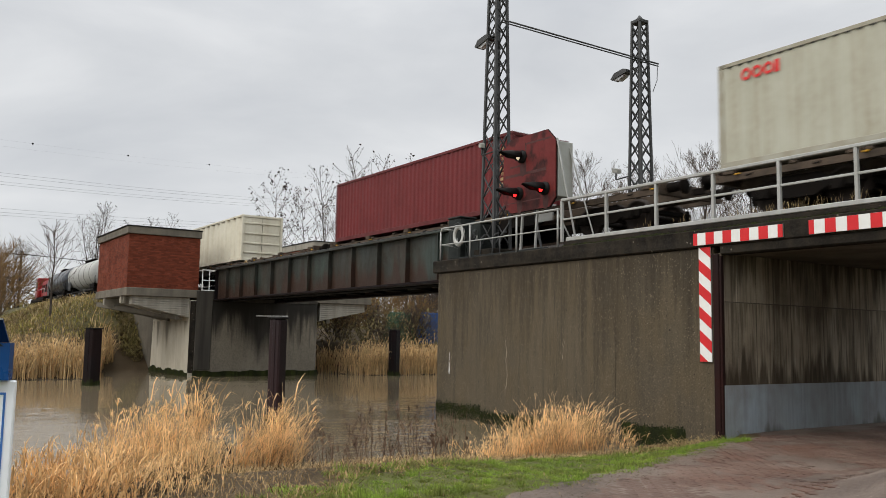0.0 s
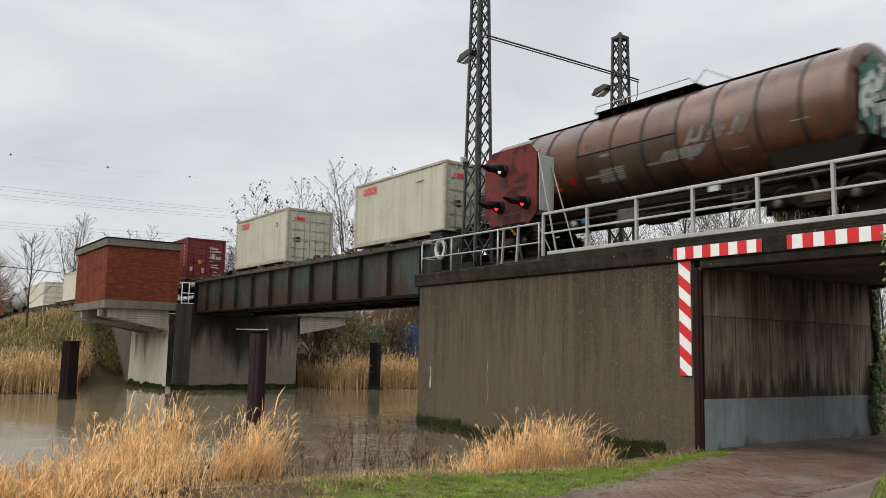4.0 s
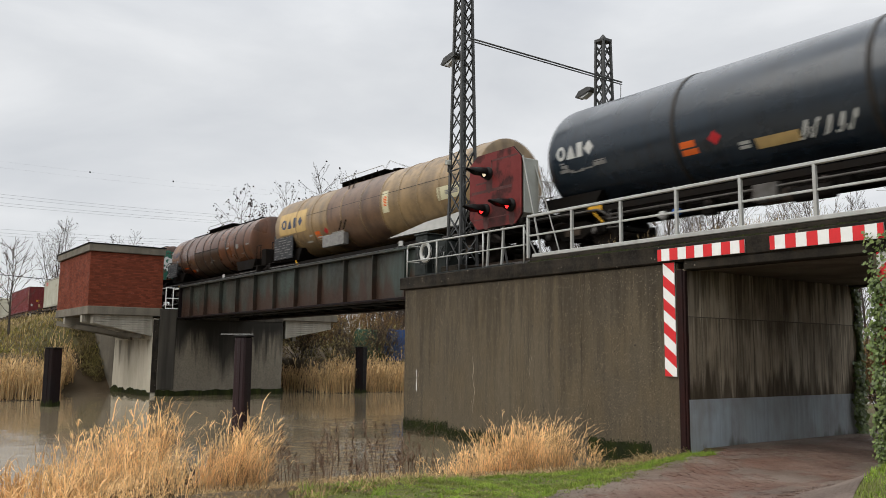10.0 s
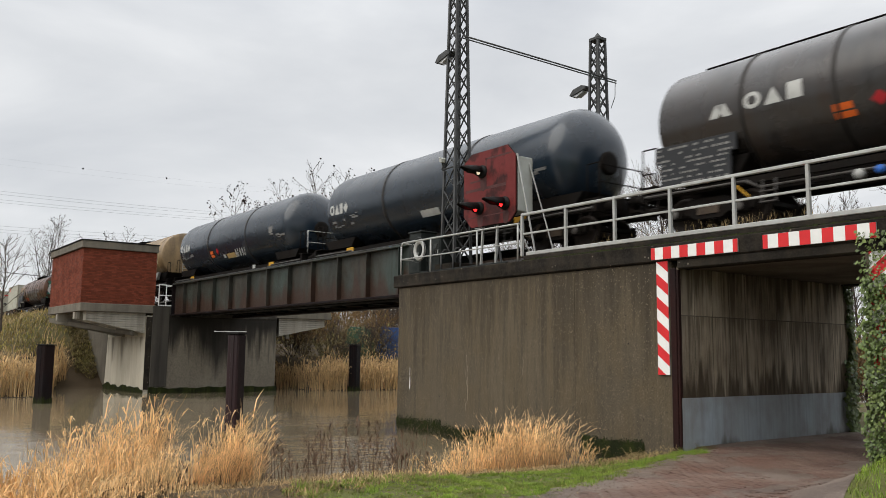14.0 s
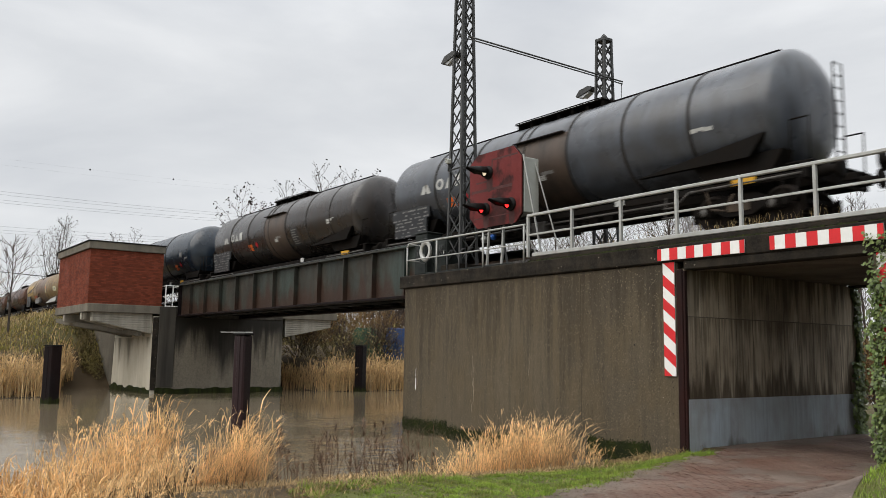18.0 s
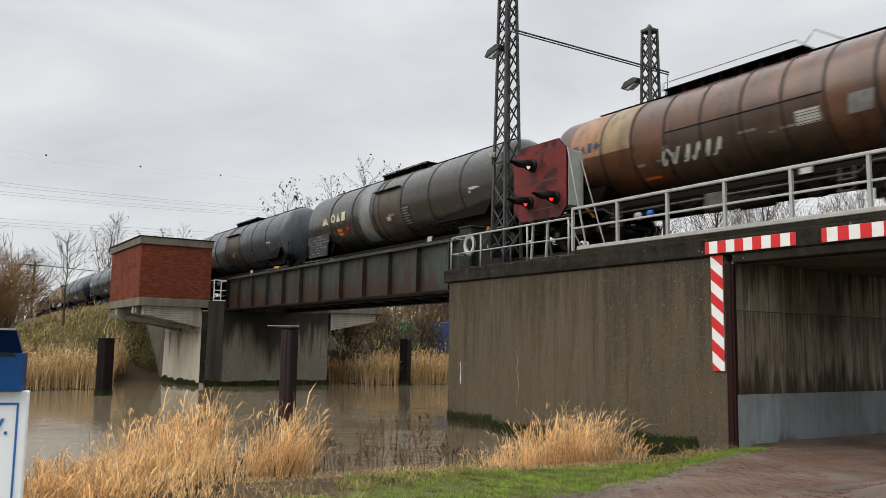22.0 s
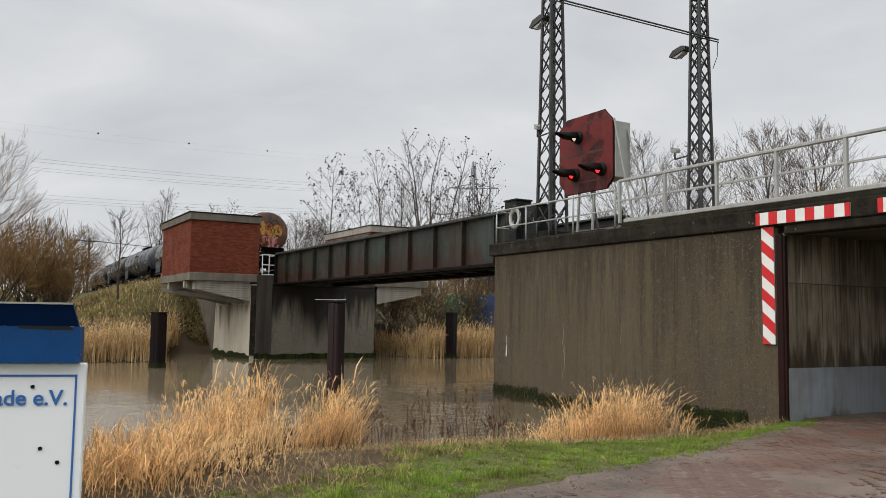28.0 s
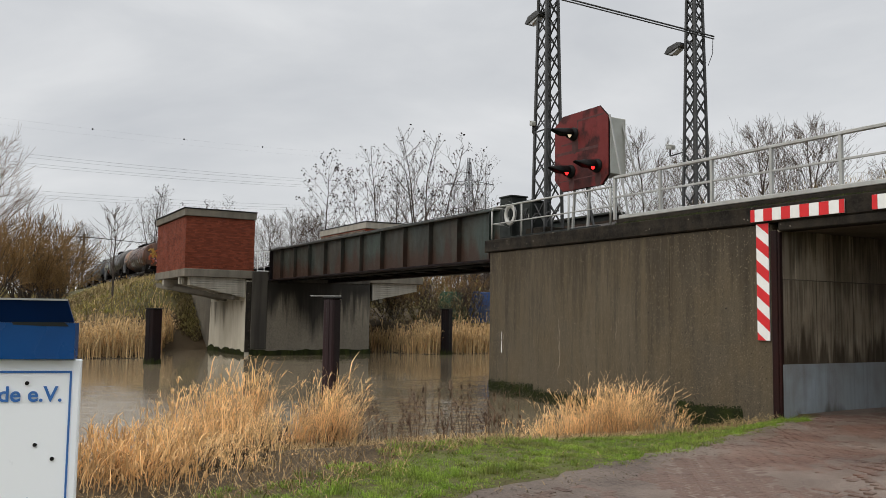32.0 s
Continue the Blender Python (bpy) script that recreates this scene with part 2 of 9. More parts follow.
M_GIRDER = material("green_paint_on_steel", (0.037, 0.054, 0.046), 0.42, alt=(0.036, 0.018, 0.011), scale=0.7, mix=0.75, stretch=(1, 1, 0.5), band=(0.36, 0.54), fine=(0.052, 0.068, 0.058),
                    fine_scale=4, fine_mix=0.35, streak=(0.012, 0.009, 0.007), streak_mix=0.7, streak_scale=3.4, bump=0.15, spec=0.25, mottle=(0.014, 0.013, 0.010), mottle_scale=1.1, mottle_mix=0.8,
                    drips=((3.5, -1.25, 1.6, 0.85),), drip_band=(0.28, 0.66), drip_color=(0.034, 0.016, 0.010))
M_RUST = material("rusty_dark_steel", (0.007, 0.006, 0.007), 0.65, alt=(0.015, 0.007, 0.006), scale=1.2, mix=0.85, band=(0.38, 0.6), stretch=(1, 1, 0.3), fine=(0.006, 0.005, 0.006), fine_scale=25,
                  streak=(0.004, 0.004, 0.005), streak_mix=0.5, bump=0.3, spec=0.1)
M_REDRUST = material("rust_red_and_black_steel", (0.010, 0.007, 0.008), 0.6, alt=(0.030, 0.008, 0.009), scale=0.8, mix=0.85, stretch=(2.5, 2.5, 0.15), fine=(0.02, 0.012, 0.012), fine_mix=0.3, bump=0.2)
M_BLACKSTEEL = material("black_steel", (0.005, 0.005, 0.005), 0.6, alt=(0.012, 0.010, 0.008), scale=2, mix=0.6, fine=(0.015, 0.015, 0.015), bump=0.1, spec=0.12)
M_MAROON = material("maroon_rusted_steel", (0.012, 0.006, 0.006), 0.65, alt=(0.030, 0.009, 0.007), scale=2.0, mix=0.8, stretch=(1, 1, 0.3), fine=(0.008, 0.005, 0.005), fine_scale=25, bump=0.3, spec=0.12)
M_GALV = material("galvanised_steel", (0.38, 0.385, 0.37), 0.5, 0.2, alt=(0.26, 0.265, 0.25), scale=2.2, mix=0.7, fine=(0.42, 0.42, 0.40), streak=(0.19, 0.175, 0.15), streak_mix=0.4, streak_scale=4, bump=0.05)
M_MAST = material("grey_lattice_steel", (0.060, 0.062, 0.062), 0.6, alt=(0.032, 0.032, 0.032), scale=2.5, mix=0.7, fine=(0.08, 0.08, 0.08), spec=0.2)
M_WHITE = material("white_paint", (0.74, 0.74, 0.72), 0.55, alt=(0.6, 0.6, 0.57), scale=4, mix=0.4, fine=(0.66, 0.66, 0.63), fine_scale=18)
M_BUOY = material("grimy_white_plastic", (0.48, 0.48, 0.46), 0.5, alt=(0.36, 0.36, 0.34), scale=6, mix=0.6)
M_RED = material("red_reflective_paint", (0.58, 0.026, 0.03), 0.5, alt=(0.46, 0.022, 0.024), scale=4, mix=0.5)
M_BOARD = material("red_faded_board_paint", (0.112, 0.013, 0.012), 0.6, alt=(0.016, 0.008, 0.008), scale=1.3, mix=0.92, stretch=(1, 1, 0.8), band=(0.49, 0.56), fine=(0.16, 0.03, 0.026), fine_scale=6, bump=0.1, spec=0.2)
M_GREYBOX = material("grey_metal_housing", (0.36, 0.37, 0.34), 0.55, alt=(0.25, 0.25, 0.22), scale=2, mix=0.6, streak=(0.2, 0.17, 0.13), streak_mix=0.4)
M_DARKBOX = material("dark_green_grey_cabinet", (0.022, 0.026, 0.024), 0.6, alt=(0.012, 0.014, 0.013), scale=3, mix=0.6, spec=0.15)
M_REDLAMP = material("glowing_red_lens", (0.9, 0.02, 0.02), 0.3, emit=3.2)
M_WHITELAMP = material("glowing_white_lens", (1.0, 0.85, 0.6), 0.3, emit=0.7)
M_SOOT = material("sooty_red_paint", (0.075, 0.03, 0.028), 0.7, alt=(0.045, 0.028, 0.027), scale=6, mix=0.7, fine=(0.11, 0.04, 0.036), fine_scale=30)
M_LENS = material("dark_lens", (0.02, 0.02, 0.02), 0.15)
M_GLASS = material("milky_lamp_glass", (0.42, 0.43, 0.44), 0.3)
M_SIGNBLUE = material("blue_sheet_metal", (0.001, 0.058, 0.21), 0.3, alt=(0.001, 0.032, 0.125), scale=3, mix=0.7, fine=(0.002, 0.065, 0.23), fine_scale=9, spec=0.3)
M_SIGNSHADE = material("navy_shaded_sheet_metal", (0.001, 0.018, 0.085), 0.5, alt=(0.001, 0.009, 0.04), scale=3, mix=0.6, spec=0.1)
M_SIGNWHITE = material("white_sign_face", (0.90, 0.92, 0.95), 0.3, spec=0.5, alt=(0.87, 0.90, 0.93), scale=2, mix=0.5)
M_SIGNINK = material("blue_sign_print", (0.045, 0.15, 0.42), 0.4)
M_SHUTTER = material("weathered_brown_boards", (0.075, 0.055, 0.040), 0.8, alt=(0.035, 0.026, 0.02), scale=1.2, mix=0.8, mottle=(0.19, 0.155, 0.115), mottle_scale=1.8, mottle_mix=0.6, streak=(0.02, 0.016, 0.013), streak_mix=0.5)
M_TRACK = material("rail_steel", (0.10, 0.075, 0.06), 0.45, 0.6, alt=(0.08, 0.045, 0.03), scale=3)
M_TIMBER = material("weathered_sleeper_wood", (0.07, 0.055, 0.042), 0.85, alt=(0.04, 0.032, 0.026), scale=2, stretch=(1, 6, 6), bump=0.3)
M_BALLAST = material("grey_ballast", (0.08, 0.07, 0.062), 0.9, alt=(0.04, 0.035, 0.03), scale=14, mix=0.9, fine=(0.13, 0.12, 0.11), fine_scale=30, bump=1.0, bump_scale=25)
M_PATH = material("wet_clinker_paving", (0.105, 0.052, 0.036), 0.6, alt=(0.040, 0.026, 0.021), scale=0.32, mix=0.9, band=(0.42, 0.58), mottle=(0.165, 0.120, 0.095), mottle_scale=0.8, mottle_mix=0.5, fine=(0.20, 0.15, 0.12), fine_scale=26, fine_mix=0.45, fine_band=(0.42, 0.66), vary=0.13, bump=0.4, rough_var=0.2, spec=0.2)
M_PATHJOIN = material("wet_clinker_field", (0.105, 0.052, 0.036), 0.6, alt=(0.040, 0.026, 0.021), scale=0.32, mix=0.9, band=(0.42, 0.58), mottle=(0.165, 0.120, 0.095), mottle_scale=0.8, mottle_mix=0.5, fine=(0.20, 0.15, 0.12), fine_scale=26, fine_mix=0.45, fine_band=(0.42, 0.66), island=0.13, bump=0.4, rough_var=0.2, spec=0.2)
M_PATHBED = material("wet_path_grit", (0.095, 0.064, 0.048), 0.55, alt=(0.045, 0.032, 0.025), scale=0.32, mix=0.9, band=(0.42, 0.58), mottle=(0.17, 0.13, 0.105), mottle_scale=0.8, mottle_mix=0.65, fine=(0.20, 0.155, 0.125), fine_scale=22, fine_mix=0.45, bump=0.6, spec=0.3, dots=(((0.04, 0.03, 0.024), 14, 0.14, 0.3), ((0.26, 0.215, 0.175), 18, 0.12, 0.25)))
M_GROUND = material("bank_soil_and_dead_grass", (0.058, 0.039, 0.020), 0.95, alt=(0.022, 0.016, 0.009), scale=0.9, mix=0.8, fine=(0.095, 0.064, 0.032), fine_scale=20,
                    fine_mix=0.5, bump=1.0, bump_scale=14, attr="grass", attr_color=(0.070, 0.088, 0.018))
M_GRASS = material("green_grass", (0.160, 0.262, 0.030), 0.65, alt=(0.29, 0.385, 0.065), scale=1.8, mix=0.8, mottle=(0.12, 0.115, 0.035), mottle_scale=2.2, mottle_mix=0.75, island=0.45, spec=0.2, through=0.35)
M_ROUGHGRASS = material("rough_olive_grass", (0.23, 0.21, 0.05), 0.8, alt=(0.33, 0.25, 0.10), scale=0.35, mix=0.85, mottle=(0.13, 0.12, 0.03), mottle_scale=0.7, island=0.4, spec=0.12, through=0.25)
M_DEADGRASS = material("dead_grass", (0.34, 0.25, 0.12), 0.85, alt=(0.17, 0.12, 0.06), scale=1.2, mix=0.6, island=0.5, spec=0.2)
M_LITTER = material("rotting_reed_litter", (0.336, 0.231, 0.112), 0.9, alt=(0.112, 0.077, 0.042), scale=1.5, mix=0.8, island=0.6, spec=0.1)
M_REED = material("dry_reed", (0.84, 0.585, 0.30), 0.65, alt=(0.56, 0.36, 0.17), scale=2.0, mix=0.75, island=0.62, spec=0.35, through=0.35)
M_FARREED = material("dry_far_reed", (0.62, 0.45, 0.24), 0.85, alt=(0.44, 0.30, 0.145), scale=0.5, mix=0.7, island=0.4, spec=0.15, through=0.3)
M_STALK = material("brown_dock_stalk", (0.10, 0.058, 0.034), 0.85, alt=(0.05, 0.03, 0.02), scale=2, island=0.35)
M_LITTERORANGE = material("orange_brown_reed", (0.74, 0.47, 0.22), 0.75, alt=(0.48, 0.28, 0.12), scale=3.0, mix=0.75, island=0.5, spec=0.25, through=0.25)
# for the painted shade inside the reeds, and for the rotten log and bent stem
M_SHADEROT = material("reed_shade_and_rot", (0.055, 0.036, 0.020), 0.9, alt=(0.02, 0.014, 0.009), scale=2, island=0.5)
M_CRUMB = material("dark_soil_crumbs", (0.045, 0.034, 0.020), 0.95, alt=(0.10, 0.075, 0.04), scale=6, mix=0.8, island=0.5)
M_BARK = material("grey_bark", (0.055, 0.044, 0.035), 0.9, alt=(0.035, 0.028, 0.023), scale=3, fine=(0.075, 0.06, 0.048), island=0.2)
M_TWIG = material("fine_twigs", (0.075, 0.055, 0.042), 0.9, island=0.35)
M_TWIGHAZE = material("grey_brown_twigs", (0.085, 0.063, 0.046), 0.9, island=0.35)
M_TWIGORANGE = material("willow_shoots", (0.20, 0.12, 0.045), 0.85, island=0.35)
M_TWIGPALE = material("pale_willow_twigs", (0.22, 0.15, 0.105), 0.9, island=0.3)
M_LEAFDARK = material("withered_dark_leaf", (0.022, 0.014, 0.010), 0.8, island=0.4)
M_IVY = material("ivy_leaf", (0.075, 0.115, 0.026), 0.5, alt=(0.13, 0.15, 0.04), scale=3, island=0.5, spec=0.4)
M_SCRUB = material("brown_scrub", (0.16, 0.122, 0.062), 0.9, alt=(0.20, 0.17, 0.06), scale=0.4, mix=0.8, island=0.5, through=0.2)
M_WIRE = material("aluminium_cable", (0.30, 0.31, 0.33), 0.5, 0.3)
M_PYLON = material("far_steel_lattice", (0.20, 0.21, 0.22), 0.6)
M_TARPBLUE = material("blue_tarpaulin", (0.02, 0.055, 0.17), 0.5, alt=(0.06, 0.11, 0.22), scale=2, mix=0.5)
M_TARPGREEN = material("green_netting", (0.035, 0.085, 0.05), 0.7, alt=(0.06, 0.10, 0.06), scale=2, mix=0.6)


def water_material():
    m = bpy.data.materials.new("muddy_river_water")
    m.use_nodes = True
    n, l = m.node_tree.nodes, m.node_tree.links
    b = n["Principled BSDF"]
    b.inputs["Base Color"].default_value = (0.165, 0.132, 0.086, 1)
    b.inputs["IOR"].default_value = 1.6
    tc = n.new("ShaderNodeTexCoord")
    hs = []
    for sc, stretch, w in ((0.22, (1.8, 1, 1), 1.0), (0.9, (2.2, 1, 1), 0.9), (2.4, (2.2, 1, 1), 0.5), (6.0, (1.8, 1, 1), 0.16)):
        mp = n.new("ShaderNodeMapping")
        mp.inputs["Scale"].default_value = stretch
        mp.inputs["Rotation"].default_value = (0, 0, 0.3)
        l.new(tc.outputs["Object"], mp.inputs[0])
        t = n.new("ShaderNodeTexNoise")
        t.inputs["Scale"].default_value, t.inputs["Detail"].default_value = sc, 3.0
        l.new(mp.outputs[0], t.inputs["Vector"])
        k = n.new("ShaderNodeMath")
        k.operation = "MULTIPLY"
        k.inputs[1].default_value = w
        l.new(t.outputs[0], k.inputs[0])
        hs.append(k.outputs[0])
    s = hs[0]
    for h in hs[1:]:
        a = n.new("ShaderNodeMath")
        l.new(s, a.inputs[0])
        l.new(h, a.inputs[1])
        s = a.outputs[0]
    # gusts ruffle some stretches more than others
    gust = n.new("ShaderNodeTexNoise")
    gust.inputs["Scale"].default_value, gust.inputs["Detail"].default_value = 0.16, 3.0
    l.new(tc.outputs["Object"], gust.inputs["Vector"])
    ruffle = n.new("ShaderNodeMapRange")
    ruffle.inputs["From Min"].default_value, ruffle.inputs["From Max"].default_value = 0.43, 0.60
    ruffle.inputs["To Min"].default_value, ruffle.inputs["To Max"].default_value = 0.10, 1.0
    l.new(gust.outputs[0], ruffle.inputs[0])
    # a cat's paw of wind off the near bank
    paw = n.new("ShaderNodeVectorMath")
    paw.operation = "DISTANCE"
    paw.inputs[1].default_value = (-19.0, 0.5, WATER_Z)
    l.new(tc.outputs["Object"], paw.inputs[0])
    reach = n.new("ShaderNodeMapRange")
    reach.inputs["From Min"].default_value, reach.inputs["From Max"].default_value = 4.5, 10.5
    reach.inputs["To Min"].default_value, reach.inputs["To Max"].default_value = 1.0, 0.0
    l.new(paw.outputs["Value"], reach.inputs[0])
    # the finest ripples scatter the sky's light
    rough = n.new("ShaderNodeMapRange")
    rough.inputs["To Min"].default_value, rough.inputs["To Max"].default_value = 0.04, 0.24
    l.new(reach.outputs[0], rough.inputs[0])
    l.new(rough.outputs[0], b.inputs["Roughness"])
    most = n.new("ShaderNodeMath")
    most.operation = "MAXIMUM"
    l.new(ruffle.outputs[0], most.inputs[0])
    l.new(reach.outputs[0], most.inputs[1])
    bp = n.new("ShaderNodeBump")
    # short steep ripples over the shallows of the near bank
    sep = n.new("ShaderNodeSeparateXYZ")
    l.new(tc.outputs["Object"], sep.inputs[0])
    shallow = n.new("ShaderNodeMapRange")
    shallow.inputs["From Min"].default_value, shallow.inputs["From Max"].default_value = -30.0, -22.0
    shallow.inputs["To Min"].default_value, shallow.inputs["To Max"].default_value = 0.010, 0.060
    l.new(sep.outputs[0], shallow.inputs[0])
    l.new(shallow.outputs[0], bp.inputs["Distance"])
    l.new(most.outputs[0], bp.inputs["Strength"])
    l.new(s, bp.inputs["Height"])
    l.new(bp.outputs[0], b.inputs["Normal"])
    return m


M_WATER = water_material()


# ---- mesh tools ----
class Shape:
    """Collects faces for one mesh."""

    def __init__(self):
        self.v, self.f, self.smooth = [], [], []

    def add(self, verts, faces, smooth=False):
        k = len(self.v)
        self.v.extend(verts)
        self.f.extend([tuple(i + k for i in f) for f in faces])
        self.smooth.extend([smooth] * len(faces))
        return self

    def box(self, x0, x1, y0, y1, z0, z1, m=None):
        vs = [(x, y, z) for x in (x0, x1) for y in (y0, y1) for z in (z0, z1)]
        if m is not None:
            vs = [tuple(m @ Vector(p)) for p in vs]
        return self.add(vs, [(0, 1, 3, 2), (4, 6, 7, 5), (0, 4, 5, 1), (2, 3, 7, 6), (0, 2, 6, 4), (1, 5, 7, 3)])

    def chamfer(self, x0, x1, y0, y1, z0, z1, b=0.01, m=None):
        """A box with bevelled edges."""
        lo, hi = (x0, y0, z0), (x1, y1, z1)
        vs, index = [], {}
        for c in [(i, j, k) for i in (0, 1) for j in (0, 1) for k in (0, 1)]:
            for a in range(3):
                p = [(hi if c[i] else lo)[i] for i in range(3)]
                for i in range(3):
                    if i != a:
                        p[i] += -b if c[i] else b
                index[c, a] = len(vs)
                vs.append(tuple(p))
        if m is not None:
            vs = [tuple(m @ Vector(p)) for p in vs]
        fs = []
        ring = ((0, 0), (1, 0), (1, 1), (0, 1))
        for a in range(3):
            for s in (0, 1):
                f = []
                for u, w in ring:
                    c = [0, 0, 0]
                    c[a], c[(a + 1) % 3], c[(a + 2) % 3] = s, u, w
                    f.append(index[tuple(c), a])
                fs.append(tuple(f if s else f[::-1]))
            for u, w in ring:
                c0, c1 = [0, 0, 0], [0, 0, 0]
                c0[a], c1[a] = 0, 1
                for c in (c0, c1):
                    c[(a + 1) % 3], c[(a + 2) % 3] = u, w
                b1, b2 = (a + 1) % 3, (a + 2) % 3
                f = [index[tuple(c0), b1], index[tuple(c1), b1], index[tuple(c1), b2], index[tuple(c0), b2]]
                fs.append(tuple(f if (u + w) % 2 == 0 else f[::-1]))
        for c in [(i, j, k) for i in (0, 1) for j in (0, 1) for k in (0, 1)]:
            f = [index[c, 0], index[c, 1], index[c, 2]]
            fs.append(tuple(f if sum(c) % 2 else f[::-1]))
        return self.add(vs, fs)

    def tube(self, p0, p1, r0, r1=None, n=8, caps=True, smooth=True):
        p0, p1 = Vector(p0), Vector(p1)
        r1 = r0 if r1 is None else r1
        d = (p1 - p0)
        if d.length < 1e-6:
            return self
        d.normalize()
        a = d.orthogonal().normalized()
        b = d.cross(a)
        vs = []
        for p, r in ((p0, r0), (p1, r1)):
            for i in range(n):
                t = 2 * math.pi * i / n
                vs.append(tuple(p + a * (r * math.cos(t)) + b * (r * math.sin(t))))
        self.add(vs, [(i, (i + 1) % n, n + (i + 1) % n, n + i) for i in range(n)], smooth)
        if caps:
            k = len(self.v) - 2 * n
            self.f.extend([tuple(k + i for i in reversed(range(n))), tuple(k + n + i for i in range(n))])
            self.smooth.extend([False, False])
        return self

    def pipe(self, points, r, n=6):
        for a, b in zip(points, points[1:]):
            self.tube(a, b, r, n=n)
        return self

    def bar(self, p0, p1, w, h, up=(0, 0, 1)):
        """A flat bar of width w and height h between two points."""
        p0, p1 = Vector(p0), Vector(p1)
        d = (p1 - p0).normalized()
        s = d.cross(Vector(up))
        if s.length < 1e-4:
            s = d.cross(Vector((1, 0, 0)))
        s.normalize()
        u = s.cross(d)
        vs = []
        for p in (p0, p1):
            for i, j in ((-1, -1), (1, -1), (1, 1), (-1, 1)):
                vs.append(tuple(p + s * (i * w / 2) + u * (j * h / 2)))
        return self.add(vs, [(3, 2, 1, 0), (4, 5, 6, 7), (0, 1, 5, 4), (1, 2, 6, 5), (2, 3, 7, 6), (3, 0, 4, 7)])

    def lathe(self, profile, n=32, axis="x", centre=(0, 0, 0), smooth=True):
        """Turns a profile of (along, radius) about an axis."""
        vs, fs = [], []
        for a, r in profile:
            for i in range(n):
                t = 2 * math.pi * i / n
                c, s = r * math.cos(t), r * math.sin(t)
                p = (a, c, s) if axis == "x" else (c, a, s) if axis == "y" else (c, s, a)
                vs.append((p[0] + centre[0], p[1] + centre[1], p[2] + centre[2]))
        for k in range(len(profile) - 1):
            for i in range(n):
                f = (k * n + i, k * n + (i + 1) % n, (k + 1) * n + (i + 1) % n, (k + 1) * n + i)
                fs.append(f if axis == "y" else f[::-1])
        self.add(vs, fs, smooth)
        return self

    def prism(self, outline, y0, y1):
        """An outline of (x, z) points given depth from y0 to y1."""
        n = len(outline)
        vs = [(x, y0, z) for x, z in outline] + [(x, y1, z) for x, z in outline]
        return self.add(vs, [tuple(range(n)), tuple(n + i for i in reversed(range(n)))] + [(i, n + i, n + (i + 1) % n, (i + 1) % n) for i in range(n)])

    def data(self, name, mat):
        me = bpy.data.meshes.new(name)
        me.from_pydata(self.v, [], self.f)
        me.polygons.foreach_set("use_smooth", self.smooth)
        me.materials.append(mat)
        me.update()
        return me


def part(name, shape, mat, parent=None, label=""):
    """One mesh object under a thing or a part."""
    ob = new(name, shape.data(name, mat) if isinstance(shape, Shape) else shape)
    if parent is not None:
        ob.parent = parent
    if label:
        tagged(ob, label)
    return ob


def thing(name, label, category, group="", kind="", at=(0, 0, 0)):
    ob = new(name)
    ob.empty_display_size = 0.2
    ob.location = at
    return tagged(ob, label, category, group, kind)


def solid(name, shape, mat, label, category, group="", kind=""):
    return tagged(part(name, shape, mat), label, category, group, kind)


# ---- plan ----
RAIL_Z = 4.55
FACE_Y = 14.5          # near face of bridge and underpass
BACK_Y = 21.4
TRACK_Y = 17.82
AB_X0, AB_X1 = -21.8, -11.15   # abutment block, the underpass begins at AB_X1
UP_X1 = -7.2           # far side of the underpass opening
PIER_X = -46.8


def track_y(x):
    """The line is straight over the bridge and bends away beyond it."""
    return TRACK_Y + (0.00063 * (x + 80) ** 2 if x < -80 else 0.0)


def shore_x(y):
    ys = (-400, -40, -6, 2, 5.5, 8, 12, 14.5, 22, 60, 400)
    xs = (-20, -12.5, -12.6, -13.0, -13.2, -13.6, -13.9, -14.2, -21.2, -22, -30)
    return float(np.interp(y, ys, xs))


def step(a, b, v):
    t = min(max((v - a) / (b - a), 0), 1)
    return t * t * (3 - 2 * t)


